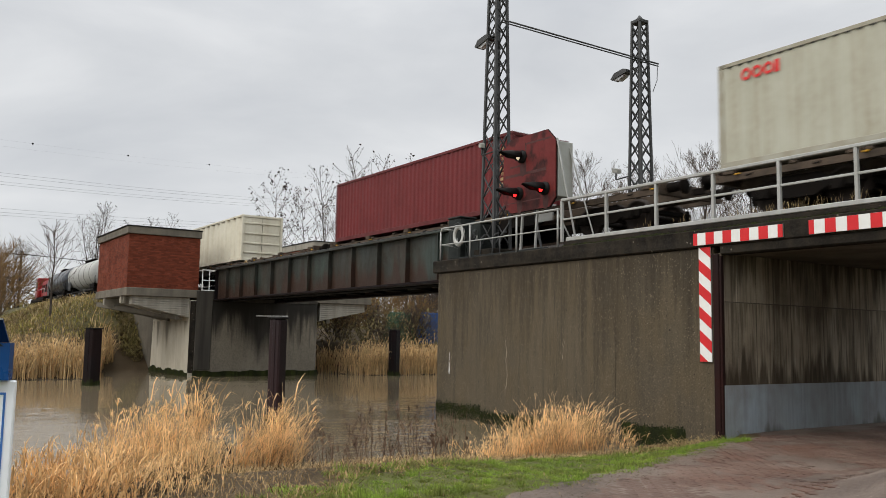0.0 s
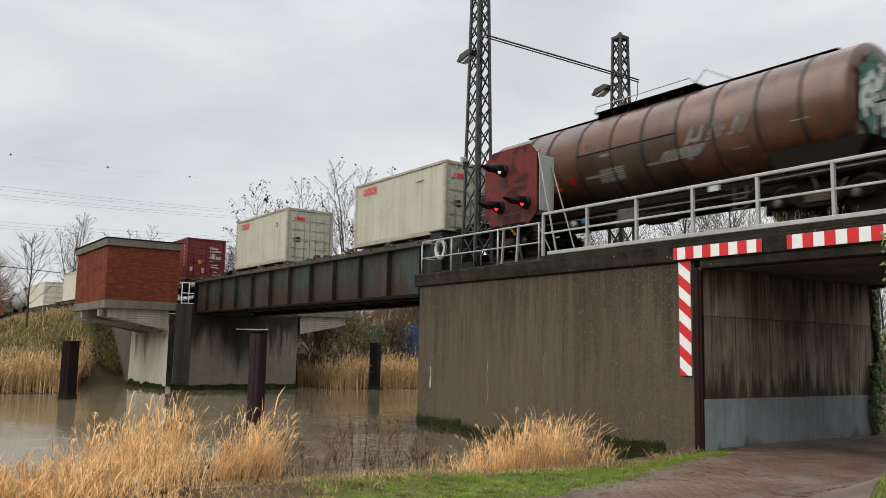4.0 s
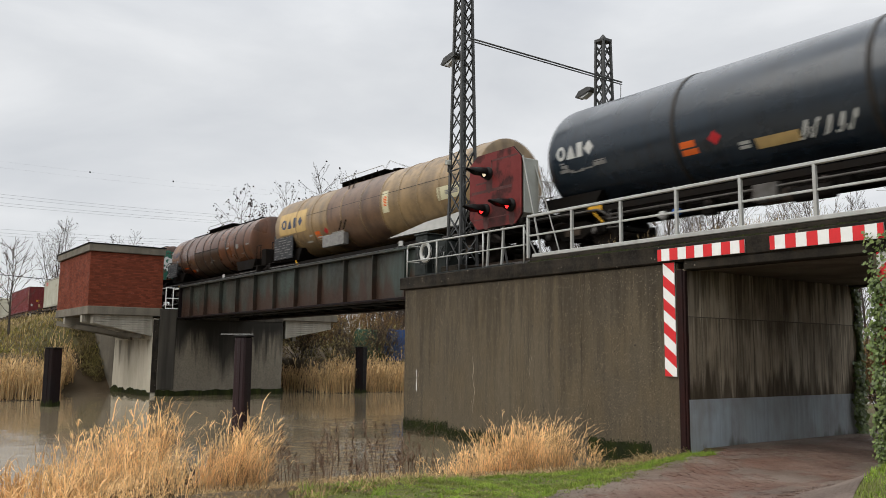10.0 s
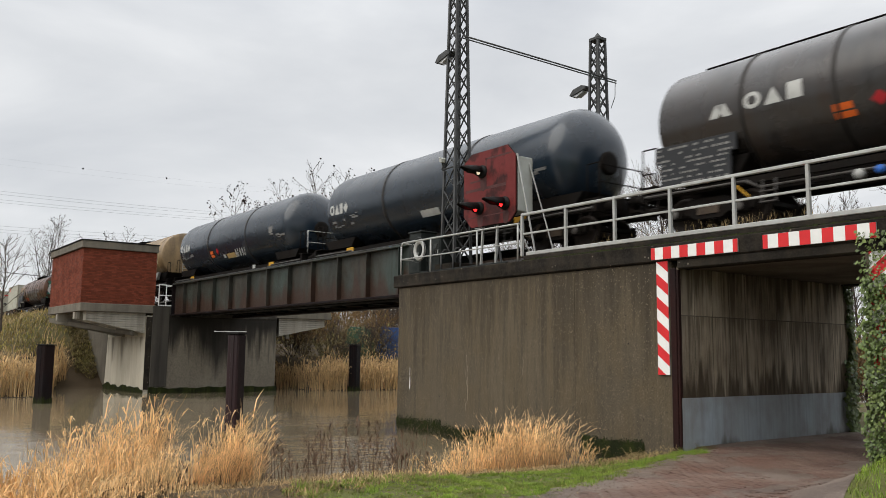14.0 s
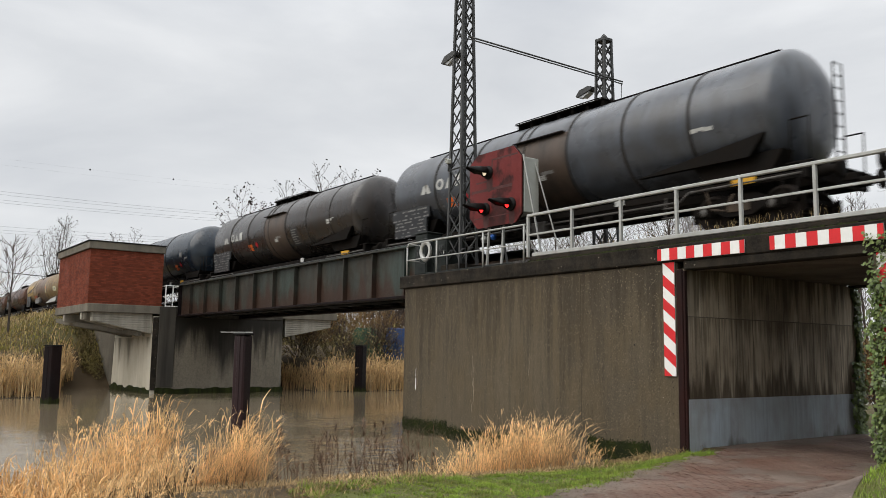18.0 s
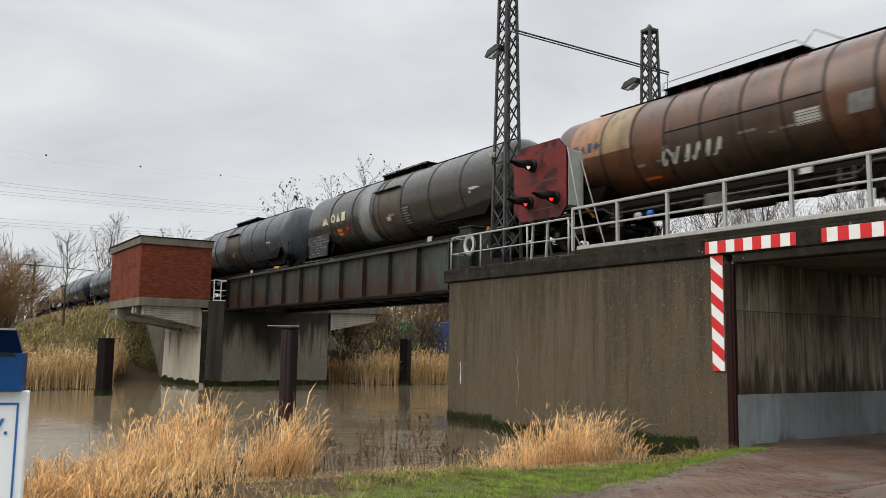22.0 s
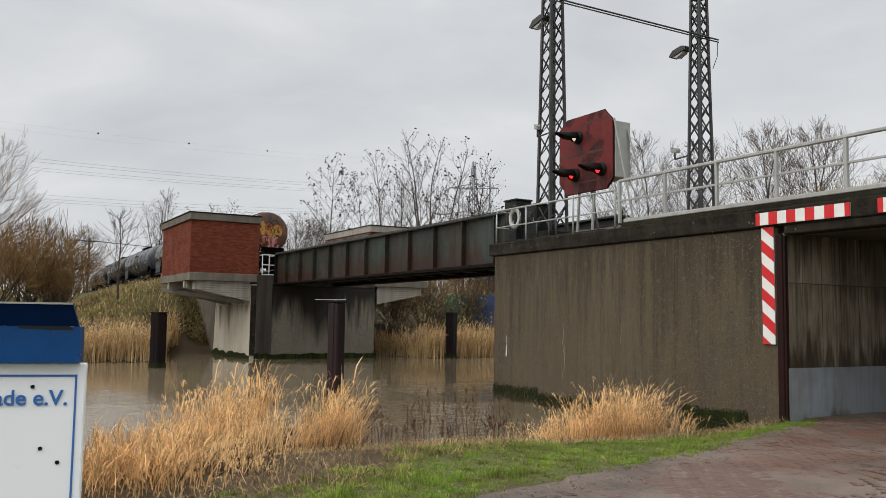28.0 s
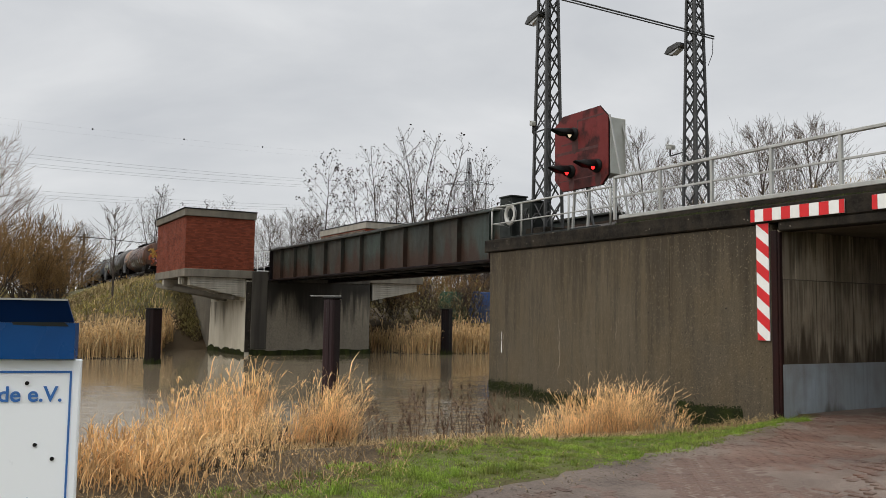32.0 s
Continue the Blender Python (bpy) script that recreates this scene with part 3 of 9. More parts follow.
def ground_z(x, y):
    d = x - shore_x(y)
    base = -0.02 - 0.26 * step(2, 14, y)
    n = noise.noise(Vector((x * 0.35, y * 0.35, 0))) * 0.035 + noise.noise(Vector((x * 1.3, y * 1.3, 4))) * 0.02
    near = WATER_Z - 0.06 + (base - WATER_Z + 0.06) * step(-0.2, 3.6, d) if d > -0.2 else WATER_Z - 0.06 - 1.3 * step(0, 5, -d)
    on_path = step(0.2, 1.2, x - (-4.92 - 0.405 * y))
    z = near + n * (1 - on_path) * step(0, 2, d)
    if -24 < x < -4 and 5 < y < 15:
        z -= 0.14 * (1 - step(-1.0, 0.3, x - (-4.92 - 0.405 * y))) * step(5.5, 9, y)
    # embankment towards the right of the underpass
    off = abs(y - TRACK_Y)
    if x > -7:
        bank = 4.15 - max(0, off - 3.3) / 1.6
        z = max(z, z + (bank - z) * step(-6.9, -2.0, x)) if bank > z else z
    # far side of the river
    if x < -40:
        e = -45.4 - x + 0.6 * noise.noise(Vector((0, y * 0.2, 9))) - 10.3 * step(8.5, 12.5, y) * (1 - step(22.5, 26, y))
        far = WATER_Z - 1.4 * step(0, 4, -e) if e < 0 else WATER_Z + 1.9 * step(0, 7, e) + 1.2 * step(6, 40, e) + noise.noise(Vector((x * 0.1, y * 0.1, 2))) * 0.35 * step(3, 12, e)
        off = abs(y - track_y(x))
        bank = 4.15 - max(0, off - 5.1) / 2.15
        k = step(-53.5, -63.5, x) if off > 2.9 else step(-47.0, -47.6, x)
        if bank > far:
            far = far + (bank - far) * k
        z = far
    return z


# ---- ground and water ----
def spread(points):
    out = []
    for a, b, s in points:
        n = max(1, round((b - a) / s))
        out += [a + (b - a) * i / n for i in range(n)]
    return out + [points[-1][1]]


def turf_from(y):
    """How far from the shore the green turf begins."""
    return float(np.interp(y, (0, 2.3, 3.4, 5.3, 8.7, 11.5), (6.4, 5.5, 4.9, 3.65, 2.7, 2.6))) + 0.45 * noise.noise(Vector((y * 1.1, 3.0, 0.0))) + 0.2 * noise.noise(Vector((y * 3.7, 6.0, 0.0)))


def build_ground():
    xs = spread([(-1500, -400, 110), (-400, -130, 18), (-130, -60, 4), (-60, -44, 0.8), (-44, -24, 2.5), (-24, -17, 0.6), (-17, -5, 0.3), (-5, 4, 0.6), (4, 40, 4), (40, 500, 46)])
    ys = spread([(-700, -100, 60), (-100, -20, 8), (-20, -2, 1.5), (-2, 15, 0.3), (15, 40, 0.9), (40, 100, 5), (100, 900, 80)])
    vs = [(x, y, ground_z(x, y)) for y in ys for x in xs]
    w = len(xs)
    fs = [(j * w + i, j * w + i + 1, (j + 1) * w + i + 1, (j + 1) * w + i) for j in range(len(ys) - 1) for i in range(w - 1)]
    s = Shape().add(vs, fs, True)
    ob = solid("ground", s, M_GROUND, "muddy river bank with dead grass and green turf", "ground", kind="structure")
    at = ob.data.attributes.new("grass", "FLOAT", "POINT")
    vals = []
    for x, y, z in vs:
        g = 0.0
        if x > -24 and y < 15:
            g = step(0, 0.9, x - shore_x(y) - turf_from(y)) * (0.85 + 0.5 * noise.noise(Vector((x * 0.7, y * 0.7, 0))))
        elif x < -49 and y < 15:
            g = (0.38 + 0.5 * noise.noise(Vector((x * 0.25, y * 0.25, 8.0)))) * step(0.9, 2.6, z)
        elif y > 22 and x > -22:
            g = 0.4
        vals.append(g)
    at.data.foreach_set("value", vals)
    s = Shape().add([(-60, -700, WATER_Z), (-5, -700, WATER_Z), (-5, 900, WATER_Z), (-60, 900, WATER_Z)], [(0, 1, 2, 3)])
    solid("water", s, M_WATER, "brown muddy river water with small ripples", "river", kind="structure")


build_ground()


def path_left(y):
    return (-4.92 - 0.405 * y + max(0.0, 3.8 - y)) if y < 14.2 else AB_X1 + 0.03


def path_right(y):
    return (-1.2 - 0.40 * y + 1.1 * max(0.0, 3.8 - y)) if y < 14.2 else UP_X1 - 0.02


def build_path():
    """A bed of grit, with clinker pavers on it in herringbone."""
    s = Shape()
    ys = spread([(-14, 1, 0.6), (1, 14.2, 0.15), (14.2, 30, 1.2)])
    vs = []
    for y in ys:
        ragged = 0.38 * noise.noise(Vector((y * 0.9, 1.0, 0.0))) + 0.16 * noise.noise(Vector((y * 3.1, 2.0, 0.0))) if y < 13 else 0.0
        a, b = path_left(y) + ragged, path_right(y)
        if y > 22.5:
            a, b = a - (y - 22.5) * 0.3, b + (y - 22.5) * 0.1
        for i in range(9):
            x = a + (b - a) * i / 8
            vs.append((x, y, ground_z(max(x, -9.2) if y > 22 else x, y) + 0.012))
    fs = [(j * 9 + i, j * 9 + i + 1, (j + 1) * 9 + i + 1, (j + 1) * 9 + i) for j in range(len(ys) - 1) for i in range(8)]
    s.add(vs, fs, True)
    return solid("path", s, M_PATHBED, "wet reddish clinker path with muddy edges", "path", kind="structure")


PATH = build_path()


# ---- abutment and underpass ----
def build_abutment():
    s = Shape().chamfer(AB_X0, AB_X1 - 0.202, FACE_Y, BACK_Y, -3, 3.6, 0.03)
    ab = solid("wall_abutment", s, M_WALL, "dark weathered exposed-aggregate concrete bridge abutment", "abutment", kind="structure")
    s = Shape()
    s.box(-14.2, -14.194, FACE_Y - 0.003, FACE_Y + 0.01, -0.8, 3.5)
    part("formwork_joint", s, M_COPING, ab)
    rng = random.Random(3)
    for xa, xb, za, zb, label in ((AB_X0, -16.5, -0.85, -0.36, "black-green wet moss at the waterline"), (-14.0, AB_X1 - 1.0, -0.8, -0.32, "black-green wet moss at the foot")):
        s = Shape()
        for _ in range(4200):
            x = rng.uniform(xa, xb)
            top = zb + 0.10 * noise.noise(Vector((x * 1.1, 0, 0))) + rng.gauss(0, 0.05) - (0.12 if xa < -20 and x > -19.5 else 0)
            z = top - abs(rng.gauss(0, 0.18))
            w = rng.uniform(0.010, 0.032)
            y = FACE_Y - rng.uniform(0.002, 0.012)
            s.add([(x - w, y, z), (x + w, y - 0.004, z - w * 0.3), (x + w * 0.3, y - 0.008, z - w * 1.6), (x - w * 0.6, y, z - w)], [(0, 1, 2, 3)])
        tagged(part("moss", s, M_MOSS, ab, label), kind="stuff")
    s = Shape()
    s.prism([(-21.13, 0.55), (-21.10, 0.50), (-21.085, 0.62), (-21.10, 0.86), (-21.12, 0.87)][::-1], FACE_Y - 0.004, FACE_Y + 0.01)
    s.prism([(-21.12, 0.92), (-21.105, 0.92), (-21.105, 1.14), (-21.115, 1.15)][::-1], FACE_Y - 0.004, FACE_Y + 0.01)
    part("paint_mark", s, M_WHITE, ab, "white paint mark")
    s = Shape()
    for x, z, l, w in ((-18.35, 1.55, 0.75, 0.022), (-18.31, 0.85, 0.55, 0.03), (-18.38, 0.35, 0.3, 0.02), (-16.0, 1.62, 0.28, 0.012), (-16.03, 1.28, 0.2, 0.014), (-21.0, 1.05, 0.4, 0.016)):
        for q in range(5):
            o, zz = rng.gauss(0, 0.025), z - l * q / 5
            s.add([(x + o - w / 2, FACE_Y - 0.004, zz), (x + o - w * 0.3, FACE_Y - 0.004, zz - l * 0.23), (x + o + w * 0.3, FACE_Y - 0.004, zz - l * 0.23), (x + o + w / 2, FACE_Y - 0.004, zz)], [(0, 1, 2, 3)])
    part("lime_seep", s, M_LIME, ab, "pale lime seeping from a crack")
    for x, z in ((-14.9, 1.75), (-12.55, 1.85), (-19.6, 0.35), (-15.9, 2.35)):
        part("tie_hole", Shape().lathe([(FACE_Y - 0.004, 0.0), (FACE_Y - 0.004, 0.018), (FACE_Y + 0.01, 0.018)], 10, "y", (x, 0, z)), M_BLACKSTEEL, ab)
    # inner wall of the underpass
    s = Shape().box(AB_X1 - 0.29, AB_X1, FACE_Y + 0.02, BACK_Y, 0.72, 3.45)
    inner = solid("wall_underpass", s, M_INNER, "stained board-marked concrete underpass wall", "wall", kind="structure")
    s = Shape().box(AB_X1 - 0.29, AB_X1 + 0.006, FACE_Y + 0.02, BACK_Y, -0.6, 0.72)
    part("painted_plinth", s, M_BLUE, inner, "faded blue-grey painted band")
    s = Shape()
    for y in np.arange(FACE_Y + 0.5, BACK_Y, 0.62):
        s.box(AB_X1 - 0.01, AB_X1 + 0.004, y, y + 0.012, 0.74, 3.4)
    s.box(AB_X1 - 0.01, AB_X1 + 0.005, FACE_Y + 0.05, BACK_Y - 0.05, 2.43, 2.45)
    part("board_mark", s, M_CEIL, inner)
    # right hand pier
    s = Shape().box(UP_X1, -1.5, FACE_Y, BACK_Y, -1, 3.44)
    solid("wall_underpass", s, M_INNER, "concrete pier of the underpass grown over with ivy", "wall", kind="structure")
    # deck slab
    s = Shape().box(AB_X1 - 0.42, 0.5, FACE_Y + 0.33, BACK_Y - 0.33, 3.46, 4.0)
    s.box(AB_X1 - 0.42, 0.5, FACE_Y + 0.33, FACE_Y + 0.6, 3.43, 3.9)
    solid("ceiling", s, M_CEIL, "board-marked concrete soffit of the underpass, toned dark with its shadow", "ceiling", kind="structure")
    s = Shape().box(AB_X0, AB_X1 - 0.43, FACE_Y + 0.33, BACK_Y - 0.33, 3.605, 4.0)
    solid("deck_slab", s, M_CEIL, "concrete deck slab over the abutment", "slab", kind="structure")
    # coping beams
    for k, (y0, y1) in enumerate(((FACE_Y - 0.07, FACE_Y + 0.32), (BACK_Y - 0.32, BACK_Y + 0.07))):
        s = Shape().chamfer(AB_X0 - 0.22, 0.5, y0, y1, 3.605, 3.985, 0.025)
        ob = solid("coping", s, M_COPING, "black weathered concrete coping beam along the deck edge", "coping", kind="structure")
        if k == 0:
            part("kerb", Shape().chamfer(-16.0, 0.5, y0 + 0.05, y1, 3.99, 4.10, 0.015), M_COPING, ob)
        part("lintel", Shape().chamfer(AB_X1 - 0.01, 0.5, y0 + 0.02, y1, 3.42, 3.604, 0.02), M_COPING, ob)
        if k == 0:
            s = Shape()
            for _ in range(900):
                x = rng.choice((rng.uniform(-16.0, -10.5), rng.gauss(-13.6, 0.5), rng.uniform(-10.5, -4.0)))
                w, h = rng.uniform(0.015, 0.04), rng.uniform(0.01, 0.05) * (0.6 + 0.8 * abs(noise.noise(Vector((x * 1.9, 0, 0)))))
                yy = y0 + rng.uniform(0.0, 0.06)
                s.add([(x - w, yy, 3.975), (x + w, yy, 3.975), (x + w * 0.4, yy + 0.01, 3.985 + h), (x - w * 0.5, yy + 0.01, 3.98 + h * 0.8)], [(0, 1, 2, 3)])
            tagged(part("moss", s, M_MOSS, ob, "dark moss along the joint of the kerb"), kind="stuff")
        s = Shape()
        for x in np.arange(AB_X0 + 0.3, 0.3, 0.9):
            s.tube((x, y0 - 0.006, 3.78 + 0.03 * math.sin(x * 7)), (x, y0 + 0.02, 3.78 + 0.03 * math.sin(x * 7)), 0.02, n=6)
        if k == 0:
            part("tie_hole", s, M_BLACKSTEEL, ob)
    # ballast on the near deck
    vs, fs = [], []
    xs = spread([(AB_X0 + 0.2, 40, 0.5)])
    for x in xs:
        for y, z in ((FACE_Y + 0.35, 4.0), (TRACK_Y - 2.0, 4.12), (TRACK_Y - 1.5, 4.36), (TRACK_Y + 1.5, 4.36), (TRACK_Y + 2.0, 4.12), (BACK_Y - 0.35, 4.0)):
            vs.append((x, y, z + 0.03 * noise.noise(Vector((x * 3, y * 3, 0)))))
    fs = [(i * 6 + j, (i + 1) * 6 + j, (i + 1) * 6 + j + 1, i * 6 + j + 1) for i in range(len(xs) - 1) for j in range(5)]
    tagged(part("ballast", Shape().add(vs, fs, True), M_BALLAST), "grey crushed stone track ballast", "ballast", kind="stuff")
    # steel angle at the corner of the underpass
    post = thing("corner_post", "dark rusty steel post protecting the underpass corner", "post", at=(0, 0, 0))
    part("edge_strip", Shape().chamfer(AB_X1 - 0.047, AB_X1 + 0.005, FACE_Y - 0.03, FACE_Y + 0.06, -0.5, 3.40, 0.006), M_MAROON, post)
    s = Shape().chamfer(AB_X1 - 0.20, AB_X1 - 0.05, FACE_Y - 0.05, FACE_Y + 0.015, -0.5, 3.44, 0.012)
    part("angle", s, M_MAROON, post)


build_abutment()


def build_warning(x0, x1, z0, z1, n, label, upright=False, flip=False):
    """A red and white striped clearance board, each stripe a plate of its own."""
    y = FACE_Y - 0.115 if not upright else FACE_Y - 0.045
    t = thing("warning_board", label, "warning board", "clearance boards at the underpass")
    back = Shape().chamfer(x0 - 0.004, x1 + 0.004, y + 0.012, y + 0.03, z0 - 0.004, z1 + 0.004, 0.003)
    part("backing", back, M_GALV, t)
    if not upright:
        w = (x1 - x0) / n
        edges = [x0] + [x0 + w * (i + 0.5) for i in range(n)] + [x1]
        for i, (a, b) in enumerate(zip(edges, edges[1:])):
            s = Shape().box(a + 0.001, b - 0.001, y, y + 0.012, z0, z1)
            part("stripe", s, M_WHITE if i % 2 else M_RED, t)
    else:
        h, slope = 0.25, 0.12 * (-1 if flip else 1)
        k, z = 0, z0 - 0.703
        while z < z1 + 0.6:
            quad = [(x0, z + slope), (x1, z - slope), (x1, z + h - slope), (x0, z + h + slope)]
            quad = clip_z(clip_z(quad, z0, 1), z1, -1)
            if len(quad) > 2:
                part("stripe", Shape().prism(quad[::-1], y + 0.012, y), M_WHITE if k % 2 else M_RED, t)
            z += h
            k += 1
    return t


def clip_z(poly, lim, sign):
    out = []
    for (ax, az), (bx, bz) in zip(poly, poly[1:] + poly[:1]):
        ina, inb = (az - lim) * sign >= 0, (bz - lim) * sign >= 0
        if ina:
            out.append((ax, az))
        if ina != inb:
            t = (lim - az) / (bz - az)
            out.append((ax + (bx - ax) * t, lim))
    return out


build_warning(-11.78, -9.64, 3.645, 3.90, 10, "red and white striped clearance board on the coping")
build_warning(-9.09, -6.94, 3.645, 3.91, 10, "red and white clearance board on the coping, ivy at its end")
build_warning(-11.70, -11.40, 1.19, 3.60, 9, "upright board of diagonal red and white stripes on the abutment", True)
build_warning(-7.12, -6.82, 1.19, 3.42, 9, "upright diagonal striped board half hidden by ivy", True, True)


# ---- railings ----
def build_railing():
    r = thing("railing", "pale galvanised steel railing along the deck edge", "railing")
    y = FACE_Y + 0.02
    posts = [-16.08] + [-14.49 + 1.573 * i for i in range(11)]
    for x in posts:
        part("post", Shape().chamfer(x - 0.035, x + 0.035, y - 0.04, y + 0.04, 4.10, 5.17, 0.008), M_GALV, r)
    x1 = posts[-1]
    part("top_rail", Shape().chamfer(-16.1, x1, y - 0.045, y + 0.045, 5.16, 5.23, 0.012), M_GALV, r)
    part("middle_rail", Shape().chamfer(-16.1, x1, y - 0.02, y + 0.02, 4.66, 4.71, 0.008), M_GALV, r)
    part("foot_rail", Shape().chamfer(-15.9, x1, y - 0.05, y + 0.05, 4.105, 4.20, 0.012), M_GALV, r)
    # older pipe railing near the river
    r = thing("pipe_railing", "older grey tubular railing round the signal platform", "railing")
    p = Shape().pipe([(-21.72, y, 4.0), (-21.72, y, 4.9), (-21.62, y, 5.0), (-16.2, y, 4.98)], 0.028, 8)
    part("top_rail", p, M_GALV, r)
    part("middle_rail", Shape().pipe([(-21.72, y, 4.48), (-16.15, y, 4.47)], 0.02, 8), M_GALV, r)
    for x in (-20.15, -17.95, -16.25):
        part("post", Shape().tube((x, y, 3.98), (x, y, 4.99), 0.028), M_GALV, r)
    part("end_rail", Shape().pipe([(-21.7, y, 4.99), (-21.7, y + 1.1, 4.99)], 0.024).pipe([(-21.7, y, 4.48), (-21.7, y + 1.1, 4.48)], 0.02).tube((-21.7, y + 1.1, 3.98), (-21.7, y + 1.1, 5.0), 0.026), M_GALV, r)
    part("brace", Shape().bar((-16.25, y, 4.9), (-16.05, y + 0.4, 4.0), 0.03, 0.03), M_GALV, r)
    # railing on the far edge
    far = thing("railing", "galvanised railing on the far deck edge", "railing")
    yb = BACK_Y - 0.02
    for x in posts:
        part("post", Shape().chamfer(x - 0.035, x + 0.035, yb - 0.04, yb + 0.04, 3.985, 5.0, 0.008), M_GALV, far)
    part("top_rail", Shape().chamfer(-16.1, x1, yb - 0.045, yb + 0.045, 5.0, 5.06, 0.012), M_GALV, far)


build_railing()


# ---- masts ----
def lattice_mast(x, y, z0, z1, w0, w1, label):
    t = thing("lattice_mast", label, "mast", "lattice masts at the bridge")
    def corner(i, z):
        k = (z - z0) / (z1 - z0)
        h = (w0 + (w1 - w0) * k) / 2
        sx, sy = ((-1, -1), (1, -1), (1, 1), (-1, 1))[i]
        return Vector((x + sx * h, y + sy * h, z))
    for i in range(4):
        a, b = corner(i, z0), corner(i, z1)
        s = Shape().bar(a, b, 0.075, 0.075, (1, 0, 0))
        part("leg", s, M_MAST, t)
    for i in range(4):
        z = z0 + 0.1
        while z < z1 - 0.25:
            k = (z - z0) / (z1 - z0)
            h = (w0 + (w1 - w0) * k) * 1.2
            zn = min(z + h, z1 - 0.05)
            j = (i + 1) % 4
            part("brace", Shape().bar(corner(i, z), corner(j, zn), 0.045, 0.02, (0, 0, 1)), M_MAST, t)
            part("brace", Shape().bar(corner(j, z), corner(i, zn), 0.045, 0.02, (0, 0, 1)), M_MAST, t)
            z = zn
    h = w1 / 2 + 0.05
    part("cap", Shape().chamfer(x - h, x + h, y - h, y + h, z1 - 0.12, z1, 0.02).lathe([(z1, h * 0.8), (z1 + 0.18, 0.03)], 4, "z", (x, y, 0), False), M_MAST, t)
    part("base_plate", Shape().chamfer(x - w0 / 2 - 0.15, x + w0 / 2 + 0.15, y - w0 / 2 - 0.15, y + w0 / 2 + 0.15, 3.99, z0 + 0.02, 0.02), M_COPING, t, "concrete footing")
    part("ladder", Shape().bar((x + w0 * 0.12, y - w0 * 0.2, z0), (x + w0 * 0.05, y - w1 * 0.2, z1 - 0.4), 0.09, 0.06, (1, 0, 0)), M_MAST, t)
    return t


MAST_A = lattice_mast(-20.07, 15.42, 4.25, 14.2, 0.64, 0.33, "tall grey steel lattice mast beside the signal board")
MAST_B = lattice_mast(-19.12, 20.75, 4.25, 12.42, 0.60, 0.34, "grey steel lattice mast on the far side of the track")


def build_mast_gear():
    t = thing("cross_span", "pair of dark tubes spanning between the two masts", "cable span")
    part("tube", Shape().tube((-19.5, 15.15, 11.28), (-18.75, 21.25, 10.91), 0.028), M_MAST, t)
    part("tube", Shape().tube((-19.5, 15.15, 11.20), (-18.75, 21.25, 10.83), 0.022), M_MAST, t)
    part("cable", Shape().pipe([(-18.75, 21.2, 10.85), (-18.68, 21.1, 10.3), (-18.78, 21.0, 9.9)], 0.012, 5), M_BLACKSTEEL, t)
    for x, y, z, tilt, label in ((-20.3, 15.3, 10.93, 0.0, "grey street lantern on the near mast"), (-19.72, 20.75, 10.76, 0.0, "grey street lantern on the far mast")):
        lamp = thing("mast_lantern", label, "lamp", "lanterns on the masts")
        out = [(x - 0.62, z - 0.12), (x - 0.45, z + 0.06), (x - 0.05, z + 0.13), (x + 0.12, z + 0.08), (x + 0.12, z - 0.02), (x - 0.55, z - 0.17)]
        part("housing", Shape().prism(out[::-1], y + 0.16, y - 0.16), M_MAST, lamp)
        part("glass", Shape().prism([(x - 0.52, z - 0.16), (x - 0.3, z - 0.22), (x - 0.05, z - 0.12), (x + 0.0, z - 0.06)], y - 0.12, y + 0.12), M_GLASS, lamp)
        part("bracket", Shape().tube((x + 0.1, y, z + 0.03), (x + 0.45, y, z + 0.05), 0.03), M_MAST, lamp)
    for x, y, z, label, d in ((-20.45, 15.0, 7.42, "small white camera on the near mast", 0.35), (-20.25, 20.55, 7.3, "white surveillance camera on the far mast", 0.55)):
        c = thing("security_camera", label, "camera", "cameras on the masts")
        m = pose(x + 0.2, y, z + 0.05, 0, 14, -28)
        part("housing", Shape().chamfer(-0.28, d - 0.2, -0.07, 0.07, -0.07, 0.07, 0.02, m), M_GREYBOX, c)
        part("sun_shield", Shape().chamfer(-0.36, d - 0.26, -0.08, 0.08, 0.072, 0.084, 0.004, m), M_GREYBOX, c)
        part("lens", Shape().tube(m @ Vector((-0.30, 0, 0)), m @ Vector((-0.281, 0, 0)), 0.055), M_LENS, c)
        part("arm", Shape().tube((x + 0.2, y, z - 0.02), (x + 0.2, y, z - 0.25), 0.03).tube((x + 0.2, y, z - 0.25), (x + 0.75, y + 0.2, z - 0.15), 0.025), M_MAST, c)


build_mast_gear()


